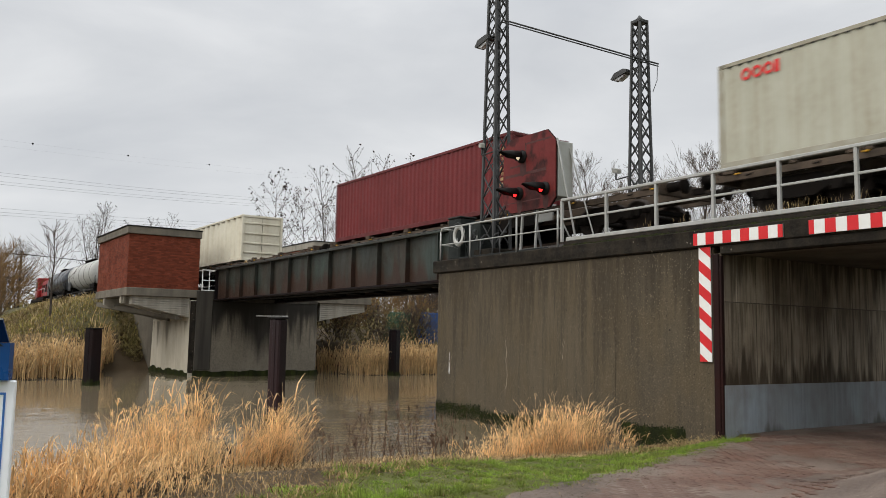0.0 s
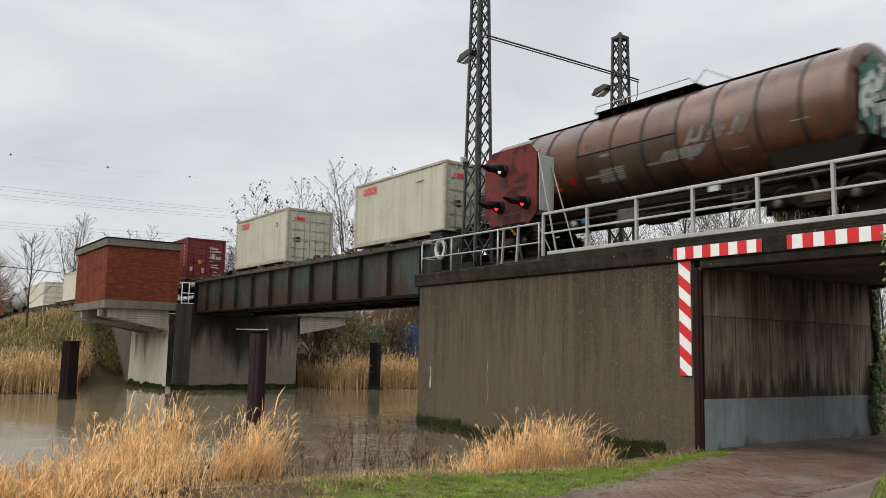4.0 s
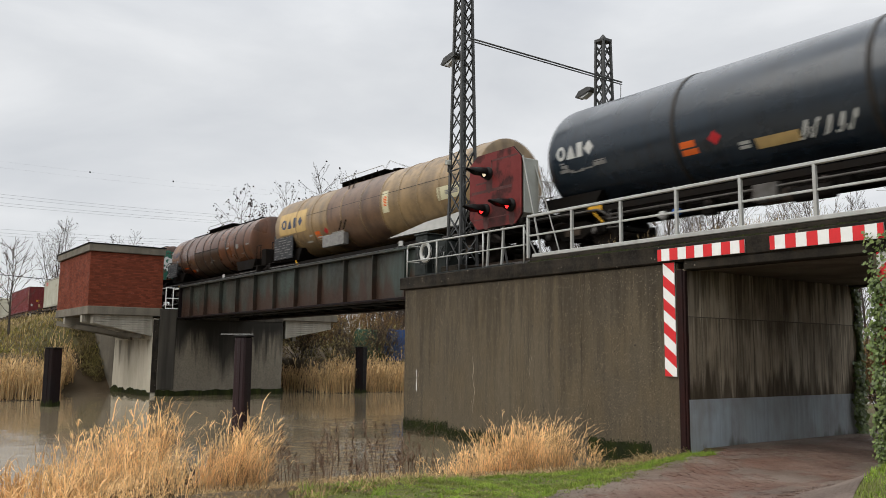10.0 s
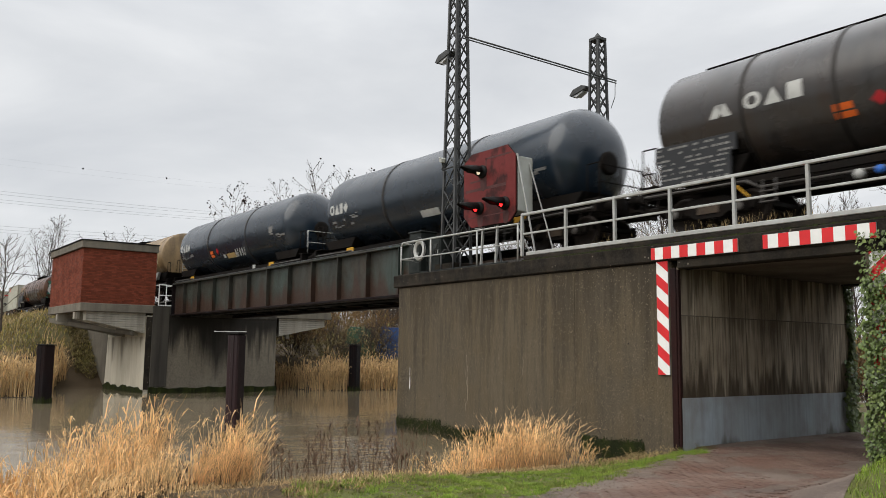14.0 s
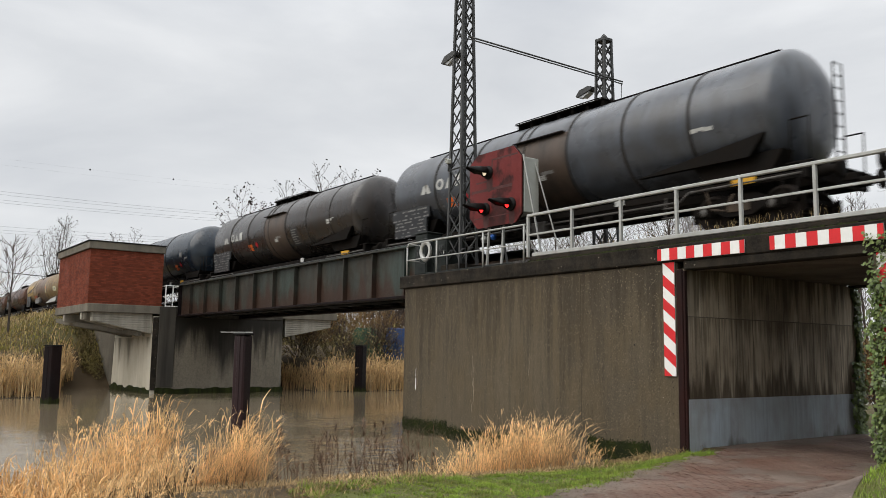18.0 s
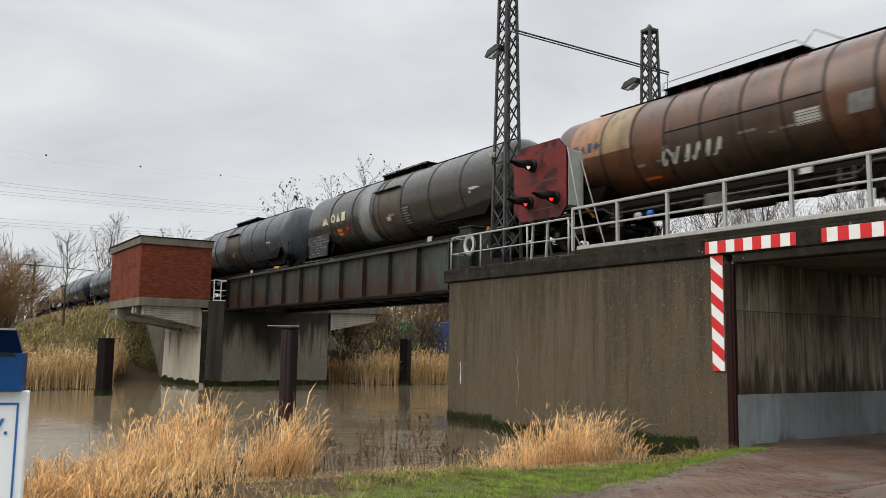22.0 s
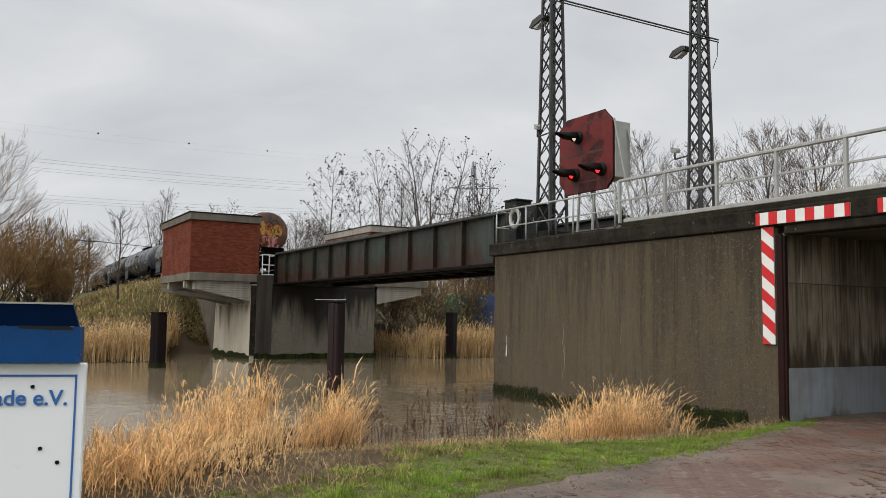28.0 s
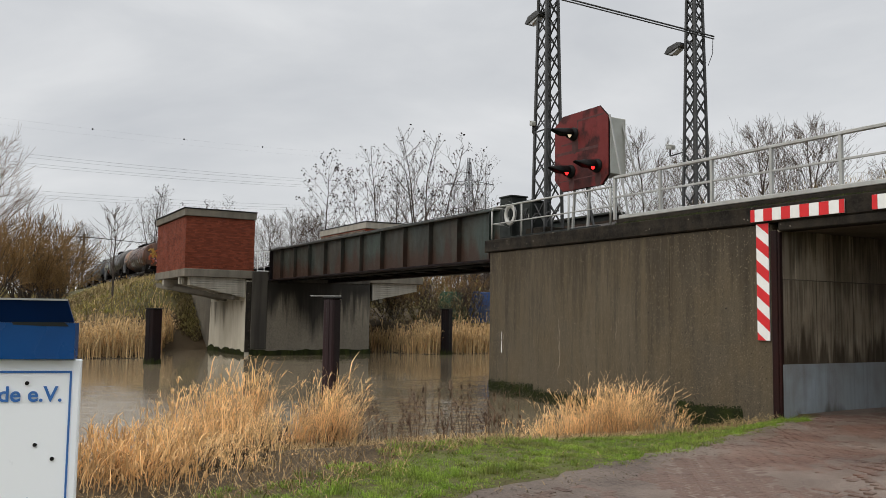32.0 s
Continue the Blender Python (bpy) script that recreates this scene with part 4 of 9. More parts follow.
# ---- shipping signal ----
def build_signal():
    y = 15.1
    t = thing("signal_board", "faded red octagonal shipping signal board with three hooded lamps", "signal")
    x0, x1, z0, z1, c = -19.3, -17.0, 5.23, 7.42, 0.36
    out = [(x0 + c, z0), (x1 - c * 0.7, z0), (x1, z0 + c * 0.7), (x1, z1 - c), (x1 - c, z1), (x0 + c, z1), (x0, z1 - c * 0.7), (x0, z0 + c)]
    part("panel", Shape().prism(out, y, y + 0.035), M_BOARD, t)
    for a, b, c0, c1 in ((-18.3, -18.25, 6.35, 7.2), (-18.3, -17.15, 7.15, 7.2), (-19.2, -17.4, 6.28, 6.36), (-19.0, -18.3, 6.55, 6.6), (-19.1, -17.3, 5.5, 5.53)):
        part("worn_seam", Shape().chamfer(a, b, y - 0.003, y + 0.002, c0, c1, 0.001), M_SOOT, t)
    part("rim", Shape().prism([(-18.15 + (a + 18.15) * 1.015, 6.32 + (b - 6.32) * 1.015) for a, b in out], y + 0.036, y + 0.06), M_BLACKSTEEL, t)
    part("housing", Shape().chamfer(-18.2, x1 + 0.03, y + 0.07, y + 0.62, 5.5, 7.05, 0.015), M_GREYBOX, t, "grey sheet-metal box behind the board")
    part("stay", Shape().bar((x1 + 0.05, y + 0.02, 7.1), (x1 + 0.75, y + 0.1, 4.02), 0.05, 0.03), M_GALV, t)
    part("stay", Shape().bar((x1 + 0.02, y + 0.5, 6.9), (x1 + 0.7, y + 0.9, 4.02), 0.05, 0.03), M_GALV, t)
    for x in (x0 + 0.75, x1 - 0.9):
        part("leg", Shape().bar((x, y + 0.15, 5.5), (x - 0.12, y + 0.15, 4.0), 0.06, 0.06), M_GALV, t)
    part("leg", Shape().bar((x0 + 0.8, y + 0.5, 5.5), (x0 + 1.3, y + 0.4, 4.0), 0.05, 0.05), M_MAST, t)
    for x, z, mat in ((-18.42, 6.82, M_WHITELAMP), (-18.55, 5.76, M_REDLAMP), (-17.42, 5.76, M_REDLAMP)):
        lamp = part("lamp", Shape().lathe([(y + 0.01, 0.19), (y - 0.06, 0.19), (y - 0.065, 0.15), (y - 0.2, 0.145)], 20, "y", (x, 0, z)), M_BLACKSTEEL, t)
        part("lens", Shape().lathe([(y - 0.145, 0.115), (y - 0.16, 0.07), (y - 0.165, 0.0)], 20, "y", (x, 0, z)), mat, lamp, "lit lens")
        drop = [(x + 0.02 + 0.12 * math.sin(a) * (1.0 - 0.25 * math.cos(a)), z - 0.3 + 0.28 * math.cos(a)) for a in np.linspace(0, 2 * math.pi, 13)[:-1]]
        part("soot_smear", Shape().prism(drop, y - 0.004, y + 0.001), M_SOOT, t)
        # long tapering hood
        vs, n = [], 10
        for k, (yy, r, dz) in enumerate(((y - 0.14, 0.165, 0.0), (y - 0.45, 0.15, -0.015), (y - 0.8, 0.10, -0.03))):
            for i in range(n + 1):
                a = math.pi * (-0.12 + 1.24 * i / n) if k < 2 else math.pi * (0.2 + 0.6 * i / n)
                vs.append((x + r * math.cos(a), yy, z + dz + r * math.sin(a)))
        m = n + 1
        fs = [(k * m + i, k * m + i + 1, (k + 1) * m + i + 1, (k + 1) * m + i) for k in range(2) for i in range(n)]
        hood = part("hood", Shape().add(vs, fs, True), M_BLACKSTEEL, lamp, "long black hood")
        md = hood.modifiers.new("thick", "SOLIDIFY")
        md.thickness = 0.008


build_signal()


def build_platform_gear():
    for x0, x1, y0, y1, z1, label in ((-22.0, -21.35, 15.0, 15.6, 5.42, "tall dark electrical cabinet at the deck end"), (-20.95, -20.3, 15.0, 15.7, 5.15, "low dark cabinet beside the mast")):
        t = thing("control_cabinet", label, "cabinet", "cabinets on the deck end")
        part("body", Shape().chamfer(x0, x1, y0, y1, 4.0, z1 - 0.06, 0.02), M_DARKBOX, t)
        part("lid", Shape().chamfer(x0 - 0.03, x1 + 0.03, y0 - 0.03, y1 + 0.03, z1 - 0.055, z1, 0.015), M_DARKBOX, t)
        part("door", Shape().chamfer(x0 + 0.05, x1 - 0.05, y0 - 0.015, y0 - 0.002, 4.1, z1 - 0.12, 0.005), M_DARKBOX, t)
        part("handle", Shape().chamfer(x1 - 0.12, x1 - 0.09, y0 - 0.04, y0 - 0.016, 4.6, 4.72, 0.004), M_GALV, t)
    t = thing("lifebuoy", "white lifebuoy hung on the pipe railing", "lifebuoy")
    s = Shape()
    n, m, R, r = 28, 10, 0.235, 0.065
    vs = []
    for i in range(n):
        a = 2 * math.pi * i / n
        for j in range(m):
            b = 2 * math.pi * j / m
            q = R + r * math.cos(b)
            vs.append((-20.9 + q * math.cos(a), 14.64 + r * 0.8 * math.sin(b), 4.72 + q * math.sin(a) * 1.12))
    s.add(vs, [(i * m + j, ((i + 1) % n) * m + j, ((i + 1) % n) * m + (j + 1) % m, i * m + (j + 1) % m) for i in range(n) for j in range(m)], True)
    part("ring", s, M_BUOY, t)
    part("rope", Shape().pipe([(-20.9 + 0.36 * math.cos(a), 14.58, 4.72 + 0.4 * math.sin(a)) for a in np.linspace(0, 6.28, 13)], 0.010, 5), M_MAST, t)
    t = thing("gear_frame", "dark lattice frame of the lifting gear at the deck end", "machinery")
    s = Shape()
    for a, b in (((-21.3, 15.2, 4.0), (-21.0, 15.2, 4.9)), ((-21.0, 15.2, 4.0), (-21.3, 15.2, 4.9)), ((-21.3, 15.2, 4.0), (-21.3, 15.2, 4.9)), ((-21.0, 15.2, 4.0), (-21.0, 15.2, 4.9)), ((-21.3, 15.2, 4.45), (-21.0, 15.2, 4.45))):
        s.bar(a, b, 0.04, 0.04, (0, 1, 0))
    part("frame", s, M_DARKBOX, t)
    part("gear_drum", Shape().lathe([(14.98, 0.0), (14.98, 0.2), (15.04, 0.24), (15.3, 0.24), (15.36, 0.2), (15.36, 0.0)], 16, "y", (-20.55, 0, 4.72)), M_DARKBOX, t)
    for k in range(6):
        a = k * math.pi / 3
        part("drum_rib", Shape().bar((-20.55, 14.97, 4.72), (-20.55 + 0.21 * math.cos(a), 14.97, 4.72 + 0.21 * math.sin(a)), 0.02, 0.03, (0, 1, 0)), M_MAST, t)
    for x in (-20.2, -19.6, -19.25):
        part("pipe", Shape().pipe([(x, 14.95, 4.0), (x, 14.95, 4.55), (x + 0.12, 14.98, 4.68), (x + 0.12, 15.1, 4.7)], 0.025, 6), M_MAST, t)
    part("cable_tray", Shape().chamfer(-21.3, -17.2, 14.92, 15.04, 4.0, 4.10, 0.01), M_DARKBOX, t)


build_platform_gear()


# ---- bridge span ----
def build_span():
    xa, xb = PIER_X + 0.15, AB_X0 + 0.3
    for y, s, label in ((16.0, -1, "green-painted riveted plate girder with rust streaks"), (19.65, 1, "green plate girder on the far side of the track")):
        g = thing("plate_girder", label, "girder", "plate girders of the span")
        part("web", Shape().box(xa, xb, y - 0.015, y + 0.015, 3.55, 5.22), M_GIRDER, g)
        part("top_flange", Shape().chamfer(xa, xb, y - 0.22, y + 0.22, 5.19, 5.26, 0.008), M_GIRDER, g)
        part("bottom_flange", Shape().chamfer(xa, xb, y - 0.25, y + 0.25, 3.47, 3.55, 0.008), M_RUST, g, "rusty bottom flange")
        for i in range(12):
            x = -44.88 + 2.105 * i
            if x < xb:
                part("stiffener", Shape().chamfer(x - 0.012, x + 0.012, y - 0.2 if s < 0 else y - 0.0151, y + 0.0151 if s < 0 else y + 0.2, 3.55, 5.19, 0.003), M_GIRDER, g)
        part("end_plate", Shape().box(xa - 0.02, xa, y - 0.21, y + 0.21, 3.55, 5.19), M_RUST, g)
        if s < 0:
            part("handrail", Shape().tube((xa, y - 0.18, 5.29), (xb, y - 0.18, 5.29), 0.018, n=6), M_MAST, g)
    d = thing("bridge_deck", "dark steel cross beams and stringers under the track", "bridge deck")
    for i in range(13):
        x = -45.9 + 1.98 * i
        part("cross_beam", Shape().chamfer(x - 0.1, x + 0.1, 16.02, 19.63, 3.6, 4.1, 0.01), M_BLACKSTEEL, d)
    for y in (TRACK_Y - 0.75, TRACK_Y + 0.75):
        part("stringer", Shape().chamfer(xa, xb, y - 0.09, y + 0.09, 4.1, 4.25, 0.01), M_BLACKSTEEL, d)
    part("floor_plate", Shape().box(xa, xb, 16.02, 19.63, 3.75, 3.77), M_BLACKSTEEL, d)
    # drip pipe under the girder
    part("cable_duct", Shape().tube((xa, 16.35, 3.44), (xb, 16.35, 3.44), 0.06), M_BLACKSTEEL, d)


build_span()


def build_track():
    for sgn in (-1, 1):
        s = Shape()
        xs = spread([(-300, -80, 10), (-80, 60, 140)])
        for a, b in zip(xs, xs[1:]):
            ya, yb = track_y(a) + sgn * 0.7525, track_y(b) + sgn * 0.7525
            s.bar((a, ya, RAIL_Z - 0.03), (b, yb, RAIL_Z - 0.03), 0.07, 0.06)
            s.bar((a, ya, RAIL_Z - 0.1), (b, yb, RAIL_Z - 0.1), 0.02, 0.1)
            s.bar((a, ya, RAIL_Z - 0.16), (b, yb, RAIL_Z - 0.16), 0.14, 0.03)
        solid("rail", s, M_TRACK, "rust-brown steel running rail", "rail", "running rails", kind="structure")
    me = Shape().chamfer(-0.13, 0.13, -1.3, 1.3, 0, 0.17, 0.015).data("sleeper", M_TIMBER)
    for i in range(80):
        x = -46.4 + 0.62 * i
        ob = part("sleeper", me, None)
        ob.location = (x, TRACK_Y, 4.215)
        tagged(ob, "dark weathered timber railway sleeper", "sleeper", "sleepers of the track")
    # ballast bed on the embankment beyond the bridge
    vs, xs = [], spread([(-300, -80, 8), (-80, -47.6, 4)])
    for x in xs:
        c = track_y(x)
        for o, z in ((-3.0, 4.1), (-2.1, 4.2), (-1.5, 4.4), (1.5, 4.4), (2.1, 4.2), (3.0, 4.1)):
            vs.append((x, c + o, z + 0.03))
    s = Shape().add(vs, [(i * 6 + j, (i + 1) * 6 + j, (i + 1) * 6 + j + 1, i * 6 + j + 1) for i in range(len(xs) - 1) for j in range(5)], True)
    tagged(part("ballast", s, M_BALLAST), "grey crushed stone ballast on the embankment", "ballast", kind="stuff")


build_track()


# ---- far abutment and the two brick cabins ----
def build_far_abutment():
    s = Shape().chamfer(-54, PIER_X, 14.85, 22.3, -3, 3.45, 0.03)
    ab = solid("wall_pier", s, M_PIER, "streaked grey concrete river pier under the far span end", "pier", kind="structure")
    s = Shape()
    for k in range(76):
        y = 14.8 + 0.1 * k
        s.box(PIER_X - 0.1, PIER_X + 0.03, y, y + 0.1, -1.3, -0.5 + 0.2 * noise.noise(Vector((y * 0.9, 3, 0))) + 0.05 * noise.noise(Vector((y * 3, 3, 0))))
    tagged(part("moss_band", s, M_MOSS, ab, "black-green wet moss at the waterline"), kind="stuff")
    part("corner_stain", Shape().chamfer(PIER_X - 0.03, PIER_X + 0.06, 14.84, 15.75, -0.45, 4.0, 0.02), M_PIERDARK, ab, "dark column at the corner")
    # a flat dark strip, not a recess, stands for the groove
    part("corner_groove", Shape().box(PIER_X - 0.10, PIER_X - 0.07, 14.53, 14.845, -0.6, 3.4), M_COPING, ab)
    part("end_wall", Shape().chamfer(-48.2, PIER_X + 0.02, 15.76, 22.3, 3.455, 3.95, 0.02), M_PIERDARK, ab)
    for y in (16.0, 19.65):
        part("bearing", Shape().chamfer(PIER_X - 0.5, PIER_X - 0.05, y - 0.3, y + 0.3, 3.45, 3.47, 0.004), M_BLACKSTEEL, ab)
    # wing wall with a sloping foot
    out = [(-54.0, -2.5), (-46.9, -2.5), (-46.9, 3.45), (-63.2, 3.45)]
    w = solid("wall_wing", Shape().prism(out, 14.55, 14.95), M_WING, "pale streaked concrete wing wall above the water", "wall", kind="structure")
    # thin dark panel painting the shade of a wing return that faces away
    part("damp_panel", Shape().prism([(-56.0, -1.1), (-54.7, -1.1), (-54.3, 3.44), (-63.0, 3.44)], 14.535, 14.56), M_WINGDARK, w, "panel painted darker as the less lit return of the wing wall")
    s = Shape()
    for k in range(96):
        x = -56.55 + 0.1 * k
        s.box(x, x + 0.1, 14.52, 14.6, -1.3, -0.52 + 0.2 * noise.noise(Vector((x * 0.9, 6, 0))) + 0.05 * noise.noise(Vector((x * 3, 6, 0))))
    tagged(part("moss_band", s, M_MOSS, w), kind="stuff")


build_far_abutment()


def brick_wall(cabin, p0, p1, z0, z1, outward, pieces):
    """Courses of stretcher bond laid from p0 to p1. The upper limit of single bricks is given by pieces."""
    a, b = Vector((*p0, 0)), Vector((*p1, 0))
    length = (b - a).length
    d = (b - a).normalized()
    nrm = Vector((*outward, 0))
    pitch, course = 0.25, 0.0833
    rows = int((z1 - z0) / course)
    mesh = Shape().box(-0.12, 0.12, -0.006, 0.008, -0.0355, 0.0355).data("brick", M_BRICK)
    rest = Shape()
    ang = math.atan2(d.y, d.x)
    made = 0
    for r in range(rows):
        z = z0 + (r + 0.5) * course
        u = (0.5 if r % 2 else 0.0) * pitch
        n = int((length - u) / pitch)
        # cut bricks close the course at both corners
        for u0, u1 in ((0.0, u), (u + n * pitch, length)):
            if u1 - u0 > 0.03:
                c = a + d * ((u0 + u1) / 2) + nrm * 0.004
                h = (u1 - u0) / 2 - 0.004
                rest.box(-h, h, -0.006, 0.008, -0.0355, 0.0355, Matrix.Translation((c.x, c.y, z)) @ Matrix.Rotation(ang, 4, "Z"))
        for i in range(n):
            c = a + d * (u + (i + 0.5) * pitch) + nrm * (0.003 + 0.004 * random.random())
            if made < pieces and rows * 0.3 < r:
                ob = part("brick", mesh, None, cabin)
                ob.matrix_basis = Matrix.Translation((c.x, c.y, z)) @ Matrix.Rotation(ang, 4, "Z")
                made += 1
            else:
                rest.box(-0.12, 0.12, -0.006, 0.008, -0.0355, 0.0355, Matrix.Translation((c.x, c.y, z)) @ Matrix.Rotation(ang, 4, "Z"))
    ob = part("brick_bond", rest, M_BRICKJOIN, cabin)
    tagged(ob, kind="stuff")


def build_cabin(mirror):
    """A flat-roofed brick cabin on a cantilevered slab beside the track."""
    f = (lambda y: y) if not mirror else (lambda y: 37.1 - y)
    lo = (lambda a, b: (min(f(a), f(b)), max(f(a), f(b))))
    t = thing("brick_cabin", "flat-roofed red brick control cabin on a concrete cantilever" if not mirror else "matching flat-roofed cabin on the far side of the track", "cabin", "brick cabins at the pier")
    x0, x1 = -54.5, -47.15
    y0, y1 = 11.1, 15.02
    a, b = lo(y0 + 0.02, y1 - 0.02)
    part("wall_core", Shape().box(x0 + 0.02, x1 - 0.02, a, b, 4.02, 7.05), M_MORTAR, t)
    a, b = lo(y0 - 0.12, y1 + 0.05)
    part("roof", Shape().chamfer(x0 - 0.1, x1 + 0.12, a, b, 6.98, 7.37, 0.02), M_LIGHTCONC if mirror else M_FASCIA, t, "grey concrete roof fascia")
    a, b = lo(y0 - 0.17, y1 + 0.08)
    part("roof_edge", Shape().chamfer(x0 - 0.2, x1 + 0.16, a, b, 7.375, 7.43, 0.01), M_BLACKSTEEL, t, "dark roof edge strip")
    a, b = lo(y0 - 0.06, y1)
    part("floor_slab", Shape().chamfer(x0 - 0.1, x1 + 0.3, a, b, 3.58, 4.02, 0.02), M_FASCIA, t, "pale stained concrete floor slab")
    # wedge of horizontal boards below the slab, deeper towards the pier
    for k in range(9):
        h = 0.125
        zt, zb = 3.57 - h * k, 3.57 - h * (k + 1) + 0.014
        foot = lambda y: 3.12 - (y - (y0 + 0.3)) * 0.205
        cut = lambda z: y0 + 0.3 + (3.12 - z) / 0.205
        q = [(max(y0 + 0.3, cut(zt)), zt), (14.52, zt), (14.52, max(zb, foot(14.52)))]
        if foot(y0 + 0.3) < zb:
            q.append((y0 + 0.3, zb))
        elif cut(zb) < 14.52:
            q.append((cut(zb), zb))
            if cut(zt) < y0 + 0.3:
                q.append((y0 + 0.3, foot(y0 + 0.3)))
        if zt < foot(14.52):
            break
        n = len(q)
        vs = [(x, f(y), z) for x in (x1 - 0.5, x1 + 0.10) for y, z in q]
        part("boarding", Shape().add(vs, [tuple(range(n)), tuple(n + i for i in reversed(range(n)))] + [(i, n + i, n + (i + 1) % n, (i + 1) % n) for i in range(n)]), M_LIGHTCONC, t)
    a, b = lo(11.0, 14.54)
    for x in (x1 - 1.3, x0 + 2.0):
        z0, z1 = (3.3, 2.3)
        q = [(11.1, 3.57), (14.54, 3.57), (14.54, 2.35), (11.1, 3.2)]
        if mirror:
            q = [(f(p), z) for p, z in q][::-1]
        vs = [(x - 0.18, p, z) for p, z in q] + [(x + 0.18, p, z) for p, z in q]
        part("bracket", Shape().add(vs, [(0, 1, 2, 3), (7, 6, 5, 4), (0, 4, 5, 1), (1, 5, 6, 2), (2, 6, 7, 3), (3, 7, 4, 0)]), M_LIGHTCONC, t, "tapered concrete bracket")
    ya, yb = f(10.75), f(14.5)
    part("strut", Shape().bar((x0 + 0.5, f(11.1), 3.25), (x1 + 0.02, f(13.9), 2.47), 0.22, 0.26), M_FASCIA, t, "slanting concrete beam")
    part("strut", Shape().bar((x0 + 0.4, f(11.4), 3.2), (x1 - 2.3, f(14.1), 2.42), 0.2, 0.26), M_FASCIA, t)
    part("post", Shape().chamfer(x1 - 1.2, x1 - 1.0, *lo(11.2, 11.35), 3.2, 3.57, 0.01), M_LIGHTCONC, t)
    if not mirror:
        brick_wall(t, (x1, y0), (x1, y1), 4.03, 6.98, (1, 0), 220)
        brick_wall(t, (x0, y0), (x1, y0), 4.03, 6.98, (0, -1), 60)
    else:
        brick_wall(t, (x1, f(y0)), (x1, f(y1)), 4.03, 6.98, (1, 0), 0)
        brick_wall(t, (x0, f(y1)), (x1, f(y1)), 4.03, 6.98, (0, -1), 0)
        part("shutter", Shape().chamfer(x1 + 0.02, x1 + 0.06, f(y1) + 0.05, f(y1) + 2.1, 4.2, 6.72, 0.01), M_SHUTTER, t, "weathered brown boarding under the roof")
        part("window_band", Shape().chamfer(x1 + 0.02, x1 + 0.05, f(y1) + 2.15, f(y1) + 3.8, 6.2, 6.95, 0.006), M_LENS, t, "dark window strip under the roof")
        part("side_boarding", Shape().chamfer(x0 + 0.1, x1 - 0.1, f(y1) - 0.05, f(y1) - 0.012, 4.2, 6.9, 0.01), M_SHUTTER, t, "weathered brown boarding under the roof")
    return t


build_cabin(False)
build_cabin(True)


def build_small_gate():
    t = thing("small_railing", "short white painted railing between cabin and girder", "railing")
    x = PIER_X + 0.05
    for y in (15.1, 15.5, 15.88):
        part("post", Shape().chamfer(x - 0.025, x + 0.025, y - 0.025, y + 0.025, 4.0, 5.2, 0.006), M_WHITE, t)
    for z in (4.03, 4.6, 5.18):
        part("rail", Shape().chamfer(x - 0.02, x + 0.02, 15.08, 15.9, z - 0.025, z + 0.025, 0.006), M_WHITE, t)
    for y in (15.1, 15.9):
        part("side_rail", Shape().chamfer(x - 1.2, x, y - 0.02, y + 0.02, 5.14, 5.19, 0.006), M_WHITE, t)


build_small_gate()


# ---- mooring piles ----
def build_pile(x, y, top, label, bar=False, w=0.27):
    t = thing("mooring_pile", label, "pile", "mooring piles in the river")
    m = Matrix.Translation((x, y, 0)) @ Matrix.Rotation(radians(30), 4, "Z")
    s = Shape().chamfer(-w, w, -w, w, -3, top, 0.04, m)
    for k in (-1, 1):
        s.chamfer(-0.05, 0.05, k * (w + 0.002) - 0.015, k * (w + 0.002) + 0.015, -3, top - 0.02, 0.01, m)
    part("shaft", s, M_REDRUST if bar else M_RUST, t)
    s = Shape()
    for k in range(10):
        a = -w + 2 * w * k / 10
        for side in range(4):
            top_z = -0.58 + 0.16 * noise.noise(Vector((k * 0.9, side * 3.1, x)))
            lo, hi = w - 0.01, w + 0.012 + 0.008 * (k % 2)
            q = (a, a + 0.2 * w, lo, hi) if side == 0 else (a, a + 0.2 * w, -hi, -lo) if side == 1 else (lo, hi, a, a + 0.2 * w) if side == 2 else (-hi, -lo, a, a + 0.2 * w)
            s.box(*q, -1.0, top_z, m)
    tagged(part("moss_collar", s, M_MOSS, t), kind="stuff")
    part("cap", Shape().chamfer(-w - 0.02, w + 0.02, -w - 0.02, w + 0.02, top, top + 0.05, 0.015, m), M_BLACKSTEEL, t)
    if bar:
        part("top_bar", Shape().bar((x - 0.55, y - 0.42, top + 0.08), (x + 0.25, y + 0.15, top + 0.08), 0.02, 0.02), M_GALV, t, "pale steel bar laid over the top")


build_pile(-40.4, 8.2, 1.72, "black steel mooring pile before the far bank")
build_pile(-21.24, 8.99, 2.02, "rust-red and black steel mooring pile with a bar on top", True, 0.18)
build_pile(-45.4, 27.0, 2.0, "dark steel mooring pile beyond the bridge")


